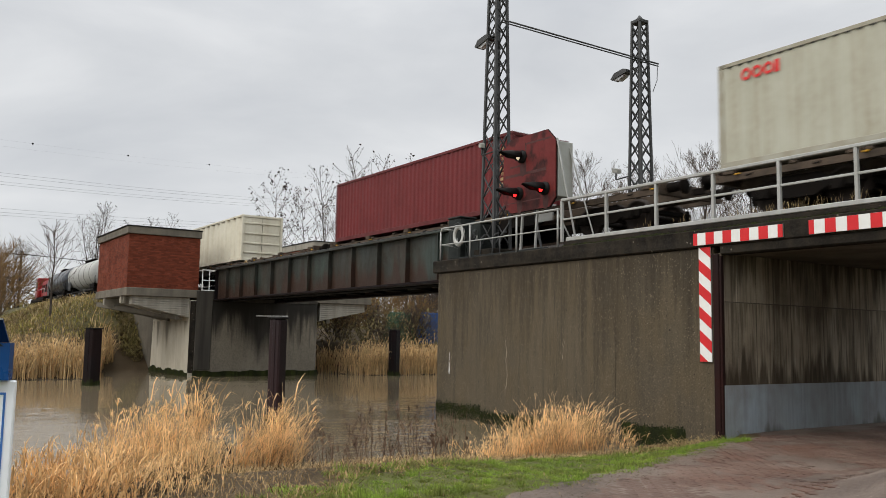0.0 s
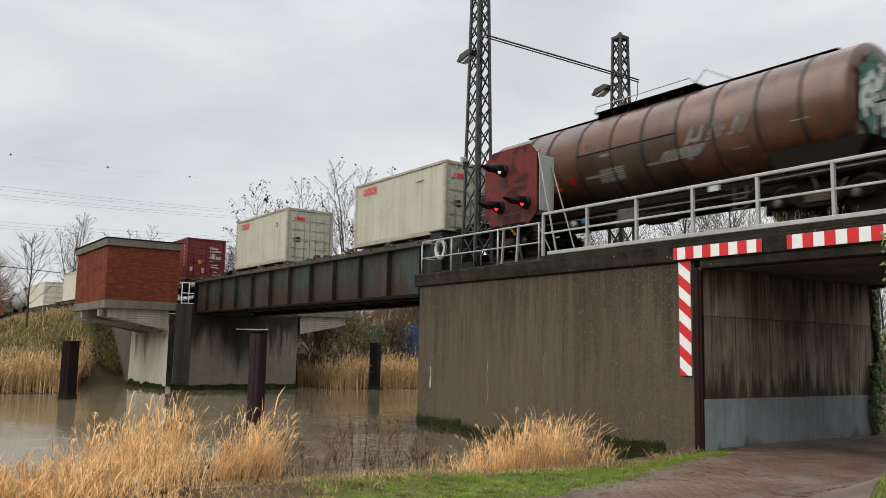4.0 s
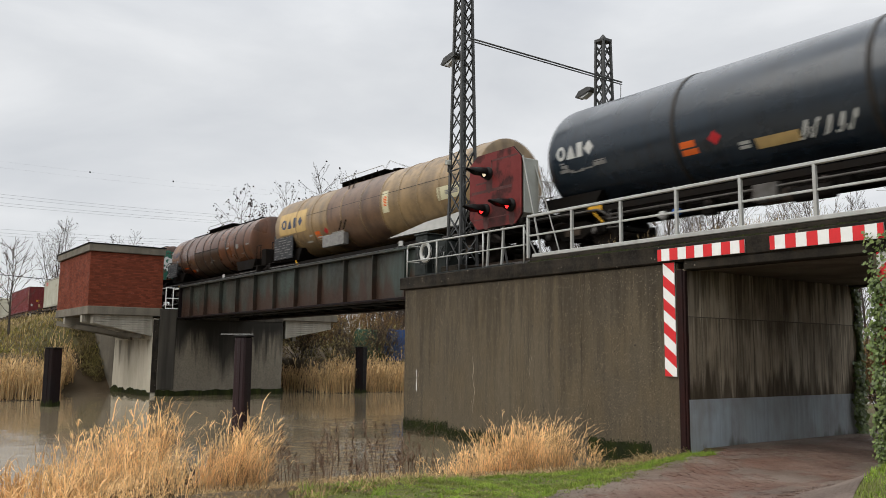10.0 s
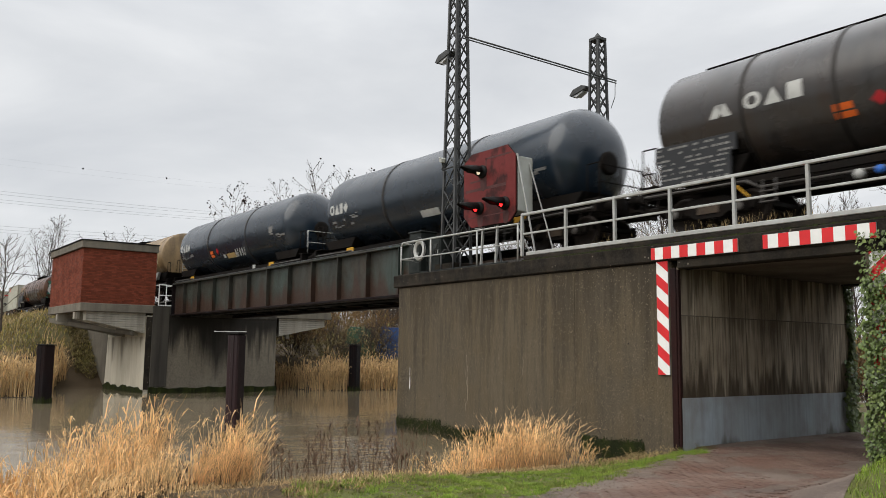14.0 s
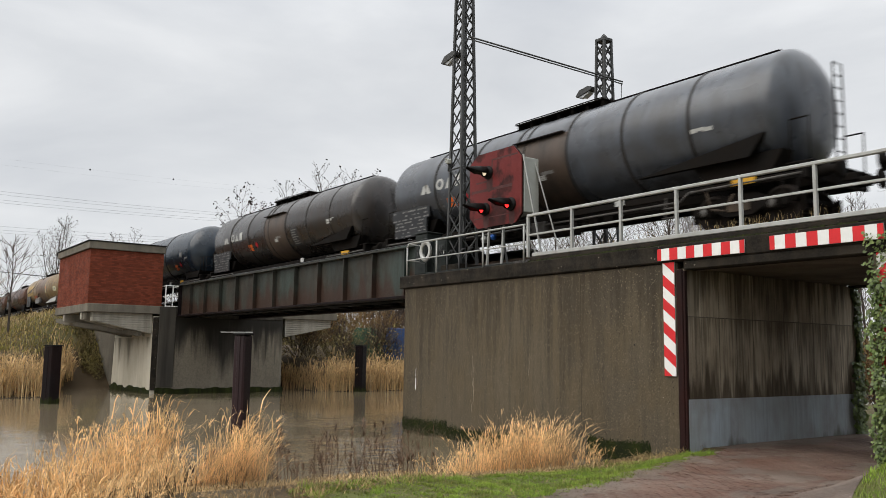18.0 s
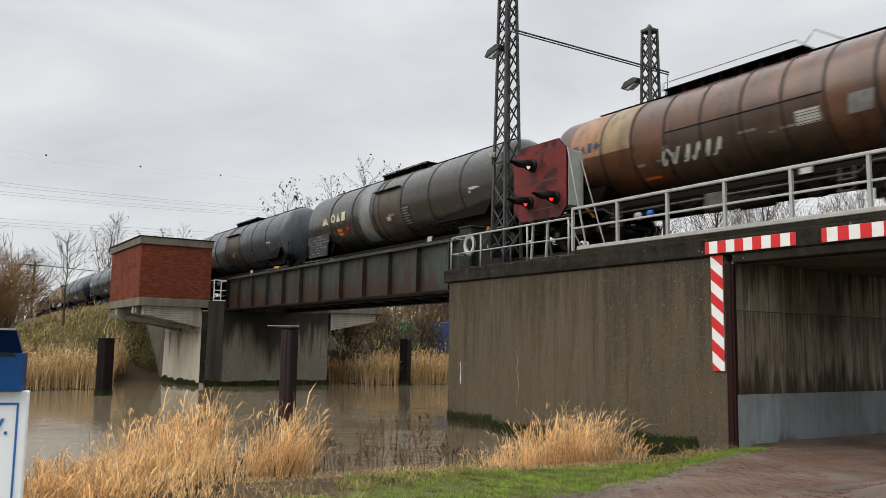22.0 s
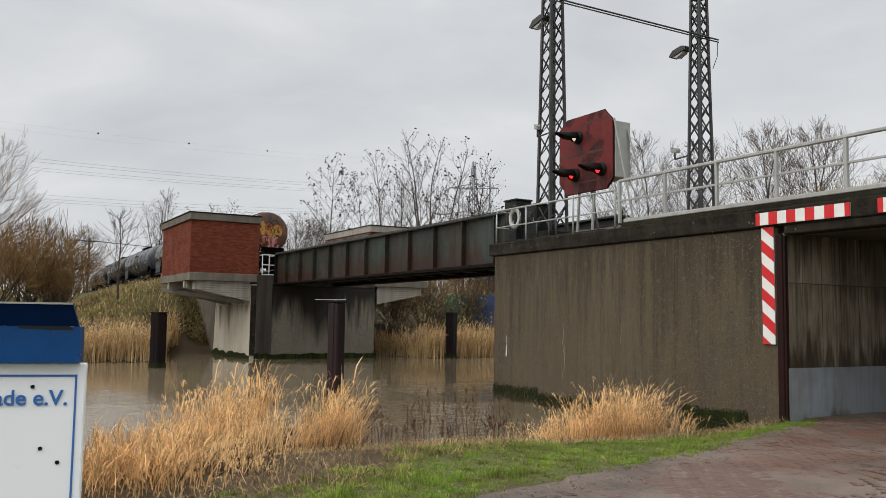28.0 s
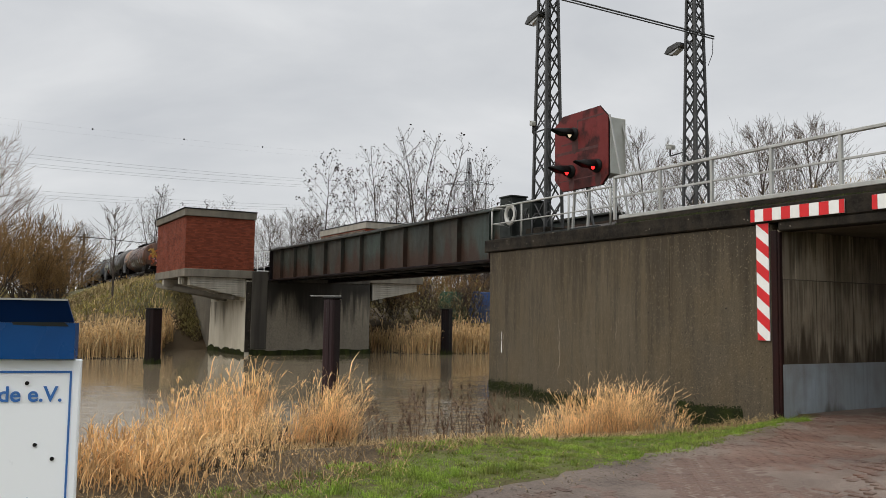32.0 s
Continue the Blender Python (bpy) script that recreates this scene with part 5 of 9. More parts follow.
# ---- notice board ----
def build_notice():
    t = thing("notice_board", "white club notice board under a dark blue sheet-metal hood", "notice board")
    # right edge of the face and the direction along it, away from the standpoint
    c = Vector((-2.966, 0.378, 0))
    u = Vector((-0.30, -0.954, 0)).normalized()
    n = Vector((0.954, -0.30, 0)).normalized()
    m = Matrix(((u.x, -n.x, 0, c.x), (u.y, -n.y, 0, c.y), (0, 0, 1, 0), (0, 0, 0, 1)))
    part("face", Shape().chamfer(-0.0, 1.25, 0.0, 0.03, 0.62, 1.442, 0.004, m), M_SIGNWHITE, t)
    fr = Shape()
    for a in ((0.025, 0.031, 0.66, 1.405), (1.210, 1.216, 0.66, 1.405)):
        fr.box(a[0], a[1], -0.003, 0.001, a[2], a[3], m)
    fr.box(0.031, 1.210, -0.003, 0.001, 1.398, 1.405, m).box(0.031, 1.210, -0.003, 0.001, 0.66, 0.668, m)
    part("border", fr, M_SIGNINK, t, "thin blue printed border")
    out = [(-0.035, 1.444), (-0.035, 1.56), (-0.02, 1.56), (0.03, 1.56), (0.03, 1.444)]
    vs = [tuple(m @ Vector((x, y, z))) for x in (0.016, 1.23) for y, z in out]
    k = len(out)
    part("hood", Shape().add(vs, [tuple(range(k)), tuple(k + i for i in reversed(range(k)))] + [(i, k + i, k + (i + 1) % k, (i + 1) % k) for i in range(k)]), M_SIGNBLUE, t, "bright blue sheet-metal hood front")
    # overhanging roof lip with slanting ends
    q = [(0.02, -0.036, 1.561), (1.234, -0.036, 1.561), (1.218, -0.07, 1.632), (0.036, -0.07, 1.632), (0.03, 0.03, 1.561), (1.224, 0.03, 1.561), (1.208, -0.01, 1.636), (0.046, -0.01, 1.636)]
    # the navy is the hood's blue with the lip's downward shade painted in
    part("roof_lip", Shape().add([tuple(m @ Vector(v)) for v in q], [(0, 1, 2, 3), (5, 4, 7, 6), (3, 2, 6, 7), (1, 0, 4, 5), (0, 3, 7, 4), (2, 1, 5, 6)]), M_SIGNSHADE, t, "overhanging roof lip, its blue darkened to navy for shade")
    q = [(0.034, -0.0365, 1.549), (0.05, -0.0365, 1.563), (0.16, -0.0365, 1.567), (0.205, -0.0365, 1.562), (0.20, -0.0365, 1.553), (0.11, -0.0365, 1.550)]
    part("rubbed_patch", Shape().add([tuple(m @ Vector(v)) for v in q], [tuple(range(6))]), M_DARKBOX, t, "patch where the blue paint is rubbed off")
    part("lip_edge", Shape().bar(m @ Vector((0.036, -0.072, 1.634)), m @ Vector((1.218, -0.072, 1.634)), 0.006, 0.006), M_GALV, t)
    part("case", Shape().chamfer(0.06, 1.19, 0.032, 0.15, 0.6, 1.44, 0.01, m), M_SIGNBLUE, t)
    for x in (0.15, 1.1):
        part("post", Shape().chamfer(x - 0.04, x + 0.04, 0.06, 0.14, -0.3, 0.62, 0.01, m), M_GALV, t)
    for x, z in ((0.158, 1.366), (0.126, 1.17), (0.073, 1.125), (0.35, 1.2)):
        part("screw", Shape().tube(m @ Vector((x, -0.004, z)), m @ Vector((x, 0.004, z)), 0.0065, n=8), M_BLACKSTEEL, t)
    for text, x, z, size in (("tade e.V.", 0.05, 1.308, 0.069), ("stade.eu", 0.056, 0.972, 0.047)):
        cu = bpy.data.curves.new("lettering", "FONT")
        cu.body, cu.size, cu.align_x, cu.extrude = text, size, "RIGHT", 0.0008
        cu.offset = 0.0011
        ob = new("lettering", cu)
        me = bpy.data.meshes.new_from_object(ob)
        bpy.data.objects.remove(ob)
        me.materials.append(M_SIGNINK)
        ob = part("lettering", me, None, t, "blue printed lettering")
        # text runs against u, so that it reads from the front
        p = m @ Vector((x, -0.004, z))
        ob.matrix_basis = Matrix(((-u.x, 0, n.x, p.x), (-u.y, 0, n.y, p.y), (0, 1, 0, p.z), (0, 0, 0, 1)))


build_notice()


# ---- the train ----
def paint(name, base, alt, rough=0.45, streak=None, mix=0.6, **more):
    # the second drips entry darkens unevenly upwards from the tank's underside
    return material(name, base, rough, alt=alt, scale=0.8, mix=mix, streak=streak, streak_mix=0.8, streak_scale=2.0, spec=0.5, mottle=streak, mottle_scale=2.6, mottle_mix=0.45,
                    drips=((4.3, 2.6, 4.0, 0.55), (1.2, -1.6, 2.2, 0.5)), drip_color=tuple(c * 0.45 for c in alt), bump=0.03, bump_scale=3.0, rough_var=0.05, fine=tuple(c * 1.25 for c in base), fine_scale=12, fine_mix=0.3, **more)


T_BROWN = paint("rust_brown_tank_paint", (0.115, 0.046, 0.020), (0.058, 0.027, 0.016), 0.30, (0.030, 0.017, 0.012))
# darker olive-brown for the stretch below the drip strip
T_BROWNLOW = paint("olive_brown_lower_tank", (0.062, 0.036, 0.018), (0.036, 0.021, 0.013), 0.34, (0.022, 0.014, 0.010))
T_BEIGE = paint("ochre_tank_paint", (0.25, 0.168, 0.080), (0.18, 0.118, 0.055), 0.45, (0.085, 0.058, 0.032))
T_GAS = paint("dark_blue_grey_tank_paint", (0.011, 0.019, 0.029), (0.008, 0.013, 0.020), 0.26, (0.009, 0.013, 0.018), 0.5)
T_DARK = paint("sooty_grey_brown_tank_paint", (0.028, 0.026, 0.025), (0.018, 0.015, 0.013), 0.28, (0.026, 0.016, 0.010))
T_GREY = paint("grey_tank_paint", (0.055, 0.062, 0.074), (0.038, 0.043, 0.052), 0.30, (0.026, 0.024, 0.023))
T_OLIVE = paint("olive_grey_tank_paint", (0.033, 0.033, 0.030), (0.023, 0.021, 0.019), 0.28, (0.04, 0.03, 0.022))
T_BEIGEBROWN = paint("brown_stained_ochre_paint", (0.15, 0.088, 0.052), (0.10, 0.058, 0.035), 0.42, (0.05, 0.03, 0.02))
T_RUSTED = paint("rust_stained_tank_paint", (0.070, 0.048, 0.034), (0.045, 0.030, 0.022), 0.48, (0.03, 0.02, 0.014))
T_SALMON = paint("faded_orange_tank_paint", (0.30, 0.150, 0.072), (0.24, 0.115, 0.052), 0.48, (0.14, 0.07, 0.035))
T_PALEGREY = paint("pale_grey_tank_paint", (0.17, 0.18, 0.18), (0.13, 0.135, 0.135), 0.45, (0.08, 0.075, 0.07))
T_RUSTPANEL = paint("faded_orange_brown_panel", (0.19, 0.095, 0.042), (0.12, 0.055, 0.026), 0.42, (0.07, 0.035, 0.018))
T_FAINT = material("faint_grey_paint_mark", (0.20, 0.195, 0.185), 0.5, alt=(0.11, 0.105, 0.10), scale=6, mix=0.7)
T_BAND = material("dark_tank_band", (0.014, 0.013, 0.012), 0.5, alt=(0.04, 0.032, 0.026), scale=2)
T_CREAM = material("cream_panel_paint", (0.46, 0.32, 0.13), 0.45, alt=(0.38, 0.26, 0.11), scale=2, streak=(0.25, 0.17, 0.08), streak_mix=0.5)
T_PALE = material("pale_grey_paint_mark", (0.42, 0.42, 0.40), 0.5, alt=(0.3, 0.3, 0.285), scale=5, mix=0.6)
T_YELLOWISH = material("yellowed_white_paint", (0.52, 0.49, 0.33), 0.5, alt=(0.42, 0.4, 0.27), scale=4)
T_INK = material("blue_black_print", (0.03, 0.045, 0.085), 0.45)
T_TAGBLUE = material("blue_valve_paint", (0.03, 0.12, 0.42), 0.5)
T_ORANGE = material("orange_hazard_plate", (0.62, 0.115, 0.018), 0.5, alt=(0.5, 0.09, 0.015), scale=6)
T_HAZRED = material("red_hazard_diamond", (0.38, 0.02, 0.025), 0.5)
T_YELLOW = material("yellow_paint", (0.50, 0.27, 0.02), 0.55, alt=(0.36, 0.18, 0.02), scale=6)
T_FRAME = material("black_brown_underframe", (0.005, 0.0046, 0.0042), 0.75, alt=(0.011, 0.008, 0.006), scale=2, mix=0.7, fine=(0.015, 0.012, 0.010), fine_scale=20, bump=0.15, spec=0.06)
T_DECK = material("brown_grimy_wagon_frame", (0.070, 0.048, 0.033), 0.75, alt=(0.018, 0.014, 0.011), scale=2.6, mix=0.85, fine=(0.13, 0.10, 0.07), fine_scale=15, bump=0.15)
T_PIPE = material("grimy_grey_pipe_paint", (0.085, 0.08, 0.075), 0.55, alt=(0.035, 0.028, 0.022), scale=4, mix=0.7)
T_WHEEL = material("brake_dust_steel", (0.028, 0.021, 0.017), 0.6, 0.3, alt=(0.016, 0.013, 0.011), scale=5)
T_PLATE = material("black_data_panel", (0.018, 0.019, 0.021), 0.45, alt=(0.03, 0.03, 0.032), scale=4)
T_CONTWHITE = material("cream_container_paint", (0.41, 0.405, 0.33), 0.5, alt=(0.33, 0.32, 0.25), scale=0.8, mix=0.7, fine=(0.45, 0.445, 0.365), fine_scale=6, streak=(0.22, 0.17, 0.10), streak_mix=0.42, streak_scale=4.5)
T_BULK = material("pale_cream_container_paint", (0.60, 0.57, 0.46), 0.5, alt=(0.50, 0.47, 0.37), scale=0.8, mix=0.7, fine=(0.66, 0.63, 0.52), fine_scale=6, streak=(0.36, 0.29, 0.18), streak_mix=0.4, streak_scale=3)
T_STENCIL = material("faded_yellow_stencil", (0.42, 0.30, 0.15), 0.6, alt=(0.3, 0.2, 0.1), scale=9, mix=0.6)
T_CONTGREY = material("grey_container_edge", (0.33, 0.32, 0.26), 0.5, alt=(0.24, 0.21, 0.15), scale=3, mix=0.7)
T_CONTRED = material("dull_red_container_paint", (0.15, 0.022, 0.023), 0.42, alt=(0.11, 0.018, 0.018), scale=0.8, mix=0.6, fine=(0.18, 0.034, 0.032), fine_scale=8, streak=(0.07, 0.015, 0.014), streak_mix=0.4)
T_CONTREDEDGE = material("dark_red_container_edge", (0.11, 0.018, 0.018), 0.5, alt=(0.07, 0.015, 0.014), scale=3)
T_LOGORED = material("red_logo_paint", (0.60, 0.03, 0.03), 0.45)
T_LOCO = material("red_locomotive_paint", (0.30, 0.022, 0.024), 0.4, alt=(0.22, 0.02, 0.02), scale=1.2)
T_SPRAY = [material("graffiti_" + n, c, 0.5) for n, c in (("white", (0.5, 0.5, 0.48)), ("green", (0.03, 0.11, 0.075)), ("yellow", (0.42, 0.23, 0.04)), ("orange", (0.36, 0.085, 0.03)), ("pink", (0.45, 0.22, 0.24)), ("black", (0.02, 0.02, 0.02)))]

SPEED = 7.512
MOVERS = []     # (thing, position along the line at the start)
WHEELSETS = []  # (wheelset, its pose on the wagon)


def bogie_mesh():
    """Side frame of a two-axle bogie, 1.8 m wheelbase, with axle boxes and springs."""
    s = Shape()
    for sgn in (-1, 1):
        y0, y1 = (0.93, 1.05) if sgn > 0 else (-1.05, -0.93)
        out = [(-1.25, 0.42), (-1.25, 0.58), (-0.75, 0.66), (-0.45, 0.80), (0.45, 0.80), (0.75, 0.66), (1.25, 0.58), (1.25, 0.42), (0.65, 0.46), (0.35, 0.30), (-0.35, 0.30), (-0.65, 0.46)]
        s.prism(out, y0, y1)
        for x in (-0.9, 0.9):
            s.chamfer(x - 0.16, x + 0.16, min(y0, y1) - (0.06 if sgn < 0 else 0.0), max(y0, y1) + (0.06 if sgn > 0 else 0.0), 0.34, 0.62, 0.02)
            s.tube((x, y1 if sgn > 0 else y0, 0.46), (x, (y1 + 0.1) if sgn > 0 else (y0 - 0.1), 0.46), 0.11, n=12)
            for k in (-0.24, 0.24):
                s.tube((x + k, (y0 + y1) / 2, 0.36), (x + k, (y0 + y1) / 2, 0.62), 0.06, n=8)
        for x in (-1.42, -0.38, 0.38, 1.42):
            s.box(x - 0.05, x + 0.05, sgn * 0.72 - 0.05, sgn * 0.72 + 0.05, 0.28, 0.66)
    s.box(-0.2, 0.2, -0.93, 0.93, 0.45, 0.80)
    for x in (-1.3, 1.3):
        s.box(x - 0.06, x + 0.06, -0.93, 0.93, 0.5, 0.6)
    return s.data("bogie_frame", T_FRAME)


def wheelset_mesh():
    s = Shape().tube((0, -0.95, 0), (0, 0.95, 0), 0.08, n=12)
    for sgn in (-1, 1):
        y = sgn * 0.69
        s.lathe([(y + 0.05 * sgn, 0.0), (y + 0.05 * sgn, 0.22), (y + 0.02 * sgn, 0.36), (y + 0.065 * sgn, 0.38), (y + 0.065 * sgn, 0.455), (y - 0.05 * sgn, 0.46), (y - 0.055 * sgn, 0.49), (y - 0.075 * sgn, 0.48), (y - 0.07 * sgn, 0.38), (y - 0.02 * sgn, 0.36), (y - 0.05 * sgn, 0.22), (y - 0.05 * sgn, 0.0)], 24, "y")
    return s.data("wheelset", T_WHEEL)


ME_BOGIE, ME_WHEELS = bogie_mesh(), wheelset_mesh()
ME_BUFFER = Shape().lathe([(0, 0.13), (0.28, 0.13), (0.28, 0.09), (0.5, 0.09), (0.5, 0.23), (0.53, 0.23), (0.55, 0.16), (0.56, 0.0)], 16, "x").data("buffer", T_FRAME)
ME_DISC = Shape().lathe([(-0.02, 0.0), (-0.02, 0.09), (0.02, 0.09), (0.02, 0.0)], 16, "y").data("brake_disc", T_WHEEL)


def running_gear(t, half, pivots):
    for x in pivots:
        b = part("bogie", ME_BOGIE, None, t)
        b.location = (x, 0, 0)
        for dx in (-0.9, 0.9):
            w = part("wheelset", ME_WHEELS, None, b)
            w.location = (dx, 0, 0.46)
            WHEELSETS.append((w, (dx, 0, 0.46), t))
    for sx in (-1, 1):
        for sy in (-1, 1):
            b = part("buffer", ME_BUFFER, None, t)
            b.matrix_basis = pose(sx * (half - 0.56), sy * 0.875, 1.05, 0, 0, 0 if sx > 0 else 180)
        part("coupling_hook", Shape().chamfer(sx * (half - 0.3) - 0.2, sx * (half - 0.3) + 0.2, -0.05, 0.05, 0.92, 1.1, 0.02).pipe([(sx * (half - 0.15), 0, 1.0), (sx * (half + 0.1), 0, 0.8), (sx * (half + 0.2), 0, 0.95)], 0.03), T_FRAME, t)


def on_tank(s, x0, x1, a0, a1, r, za, lift=0.006, n=6, skew=0.0):
    """A sheet that hugs the tank's near side between two angles above its middle, in degrees."""
    vs = []
    for i in range(n + 1):
        a = radians(a0 + (a1 - a0) * i / n)
        k = skew * (i / n)
        for x in (x0 + k, x1 + k):
            vs.append((x, -(r + lift) * math.cos(a), za + (r + lift) * math.sin(a)))
    s.add(vs, [(2 * i, 2 * i + 1, 2 * i + 3, 2 * i + 2) for i in range(n)], True)


def tank_wagon(label, u0, u1, r, za, mat, ends, bands, half, style, rng):
    """A bogie tank wagon. u0, u1: ends of the tank along the line at the start; local x runs against the way it goes."""
    uc = (u0 + u1) / 2
    L = (u1 - u0) / 2
    t = thing("tank_wagon", label, "tank wagon", "wagons of the goods train")
    MOVERS.append((t, uc + style.get("shift", 0.0)))
    off = -style.get("shift", 0.0)
    x0, x1 = off - L, off + L
    # shell with dished ends
    prof = []
    if ends == "flat":
        d = 0.13
        prof = [(x0 + d, r * 0.992), (x0 + d + 0.02, r)]
        cap = [(x0, 0.0), (x0 + d * 0.10, r * 0.35), (x0 + d * 0.32, r * 0.65), (x0 + d * 0.62, r * 0.88), (x0 + d * 0.85, r * 0.97), (x0 + d, r * 0.992)]
        part("tank_end", Shape().lathe(cap, 56, "x", (0, 0, za)), mat, t)
        part("tank_end", Shape().lathe([(2 * off - a, b) for a, b in cap[::-1]], 56, "x", (0, 0, za)), mat, t)
    elif ends == "dish":
        d = 0.55
        prof = [(x0 + d * (1 - math.cos(a)), r * math.sin(a)) for a in np.linspace(0, math.pi / 2, 9)]
    else:
        d = 0.95
        prof = [(x0 + d * (1 - math.cos(a)), r * math.sin(a)) for a in np.linspace(0, math.pi / 2, 11)]
    back = [(2 * off - a, b) for a, b in prof[::-1]]
    part("tank", Shape().lathe(prof + back, 56, "x", (0, 0, za)), mat, t)
    for x in bands:
        w = style.get("band_w", 0.05)
        part("band", Shape().lathe([(x - w, r - 0.01), (x - w, r + 0.018), (x + w, r + 0.018), (x + w, r - 0.01)], 56, "x", (off, 0, za)), style.get("band_mat", mat), t)
    # underframe
    part("sole_bar", Shape().chamfer(-half + 0.56, half - 0.56, -1.21, -1.11, 0.92, 1.08, 0.01), T_FRAME, t)
    part("sole_bar", Shape().chamfer(-half + 0.56, half - 0.56, 1.13, 1.25, 0.92, 1.2, 0.01), T_FRAME, t)
    part("centre_sill", Shape().chamfer(-half + 0.6, half - 0.6, -0.3, 0.3, 0.9, 1.25, 0.01), T_FRAME, t)
    for sx in (-1, 1):
        part("headstock", Shape().chamfer(sx * (half - 0.62) - 0.06, sx * (half - 0.62) + 0.06, -1.3, 1.3, 0.88, 1.24, 0.01), T_FRAME, t)
    pivots = (-half + 2.4, half - 2.4)
    for x in pivots:
        h = za - r * 0.75
        q = [(x - 0.9, 1.2), (x + 0.9, 1.2), (x + 1.2, h), (x - 1.2, h)]
        part("saddle", Shape().prism(q, -1.12, 1.12), T_FRAME, t)
    running_gear(t, half, pivots)
    # brake gear and pipes under the tank
    s = Shape()
    for k in range(7):
        x = -2.8 + 0.9 * k + rng.uniform(-0.2, 0.2)
        s.chamfer(x - 0.18, x + 0.18, -1.0, -0.75, 0.45 + rng.uniform(0, 0.2), 0.9, 0.02)
    s.tube((-3.2, -0.9, 0.62), (3.4, -0.9, 0.62), 0.05).tube((0.6, -1.15, 0.55), (1.5, -1.15, 0.55), 0.17, n=12)
    part("brake_gear", s, T_FRAME, t)
    for k, x in enumerate((-1.6, -0.7, 0.5, 1.3)):
        ob = part("valve_wheel", ME_DISC, None, t)
        ob.location = (x, -1.2, 0.72 + 0.06 * (k % 2))
    # pipes, steps and grab irons along the frame
    part("brake_pipe", Shape().pipe([(-half + 0.7, -1.28, 1.0), (-half + 3.6, -1.28, 0.98), (-half + 3.9, -1.24, 0.8), (half - 3.9, -1.24, 0.8), (half - 3.6, -1.28, 0.98), (half - 0.7, -1.28, 1.0)], 0.03, 6), T_PIPE, t)
    for x in (pivots[0] + 1.75, pivots[1] - 1.75):
        part("step_iron", Shape().bar((x - 0.16, -1.27, 0.95), (x - 0.16, -1.3, 0.42), 0.03, 0.012).bar((x + 0.16, -1.27, 0.95), (x + 0.16, -1.3, 0.42), 0.03, 0.012).box(x - 0.18, x + 0.18, -1.38, -1.24, 0.42, 0.445).box(x - 0.18, x + 0.18, -1.36, -1.24, 0.66, 0.685), T_PIPE, t)
    for x in pivots:
        for dx in (-0.9, 0.9):
            part("axle_cover", Shape().lathe([(-1.172, 0.0), (-1.172, 0.07), (-1.15, 0.10), (-1.145, 0.10)], 12, "y", (x + dx, 0, 0.46)), T_PIPE, t)
        part("spring_plate", Shape().chamfer(x - 0.3, x + 0.3, -1.075, -1.055, 0.40, 0.62, 0.01), T_DECK, t)
    part("control_box", Shape().chamfer(-0.35, 0.25, -1.30, -1.05, 0.5, 0.9, 0.02), T_PIPE, t)
    for sx in (-1, 1):
        part("end_step", Shape().chamfer(sx * (half - 0.95) - 0.2, sx * (half - 0.95) + 0.2, -1.42, -1.26, 0.52, 0.55, 0.006).bar((sx * (half - 0.95) - 0.18, -1.34, 0.55), (sx * (half - 0.95) - 0.18, -1.27, 0.95), 0.03, 0.02).bar((sx * (half - 0.95) + 0.18, -1.34, 0.55), (sx * (half - 0.95) + 0.18, -1.27, 0.95), 0.03, 0.02), T_FRAME, t)
    # small fittings hung along the frame
    for k in range(5):
        x = -half * 0.62 + k * half * 0.31 + rng.uniform(-0.5, 0.5)
        z = rng.uniform(0.55, 0.85)
        kind = k % 5
        if kind == 0:
            part("lever", Shape().bar((x, -1.27, z + 0.3), (x + 0.32, -1.27, z), 0.03, 0.05, (0, 1, 0)), T_YELLOW, t)
        elif kind == 1:
            part("valve_cap", Shape().lathe([(-1.30, 0.0), (-1.30, 0.10), (-1.2, 0.12), (-1.2, 0.0)], 14, "y", (x, 0, z)), M_GALV, t)
            part("valve_cap", Shape().lathe([(-1.30, 0.0), (-1.30, 0.08), (-1.2, 0.10), (-1.2, 0.0)], 14, "y", (x + 0.42, 0, z + 0.03)), T_TAGBLUE, t)
        elif kind == 2:
            part("air_tank", Shape().lathe([(x - 0.5, 0.0), (x - 0.46, 0.12), (x - 0.38, 0.16), (x + 0.38, 0.16), (x + 0.46, 0.12), (x + 0.5, 0.0)], 14, "x", (0, -0.95, 0.62)), T_DECK, t)
        elif kind == 3:
            part("label_plate", Shape().chamfer(x, x + 0.3, -1.27, -1.255, 0.96, 1.14, 0.004), T_PALE, t)
        else:
            part("hose", Shape().pipe([(x, -1.2, 0.95), (x + 0.15, -1.22, 0.5), (x + 0.5, -1.22, 0.42), (x + 0.75, -1.2, 0.8)], 0.025, 6), T_DECK, t)
    # end platform with handrails, front and rear
    for sx in (-1, 1):
        xx = sx * (half - 0.75)
        part("end_platform", Shape().chamfer(xx - 0.3, xx + 0.3, -1.25, 1.25, 1.24, 1.27, 0.006), T_FRAME, t)
        for y in (-1.15, 1.15):
            part("hand_rail", Shape().pipe([(xx + 0.2 * sx, y, 1.27), (xx + 0.2 * sx, y, 2.25), (xx - 0.25 * sx, y, 2.25), (xx - 0.25 * sx, y, 1.27)], 0.02, 5), T_FRAME, t)
    # ladder on the rear end
    if style.get("ladder", True):
        s = Shape()
        lx = x1 + 0.12
        for y in (0.35, 0.75):
            s.tube((lx, y, 1.27), (lx, y, za + r * 0.75), 0.022, n=6)
        for z in np.arange(1.45, za + r * 0.75, 0.3):
            s.tube((lx, 0.35, z), (lx, 0.75, z), 0.014, n=5)
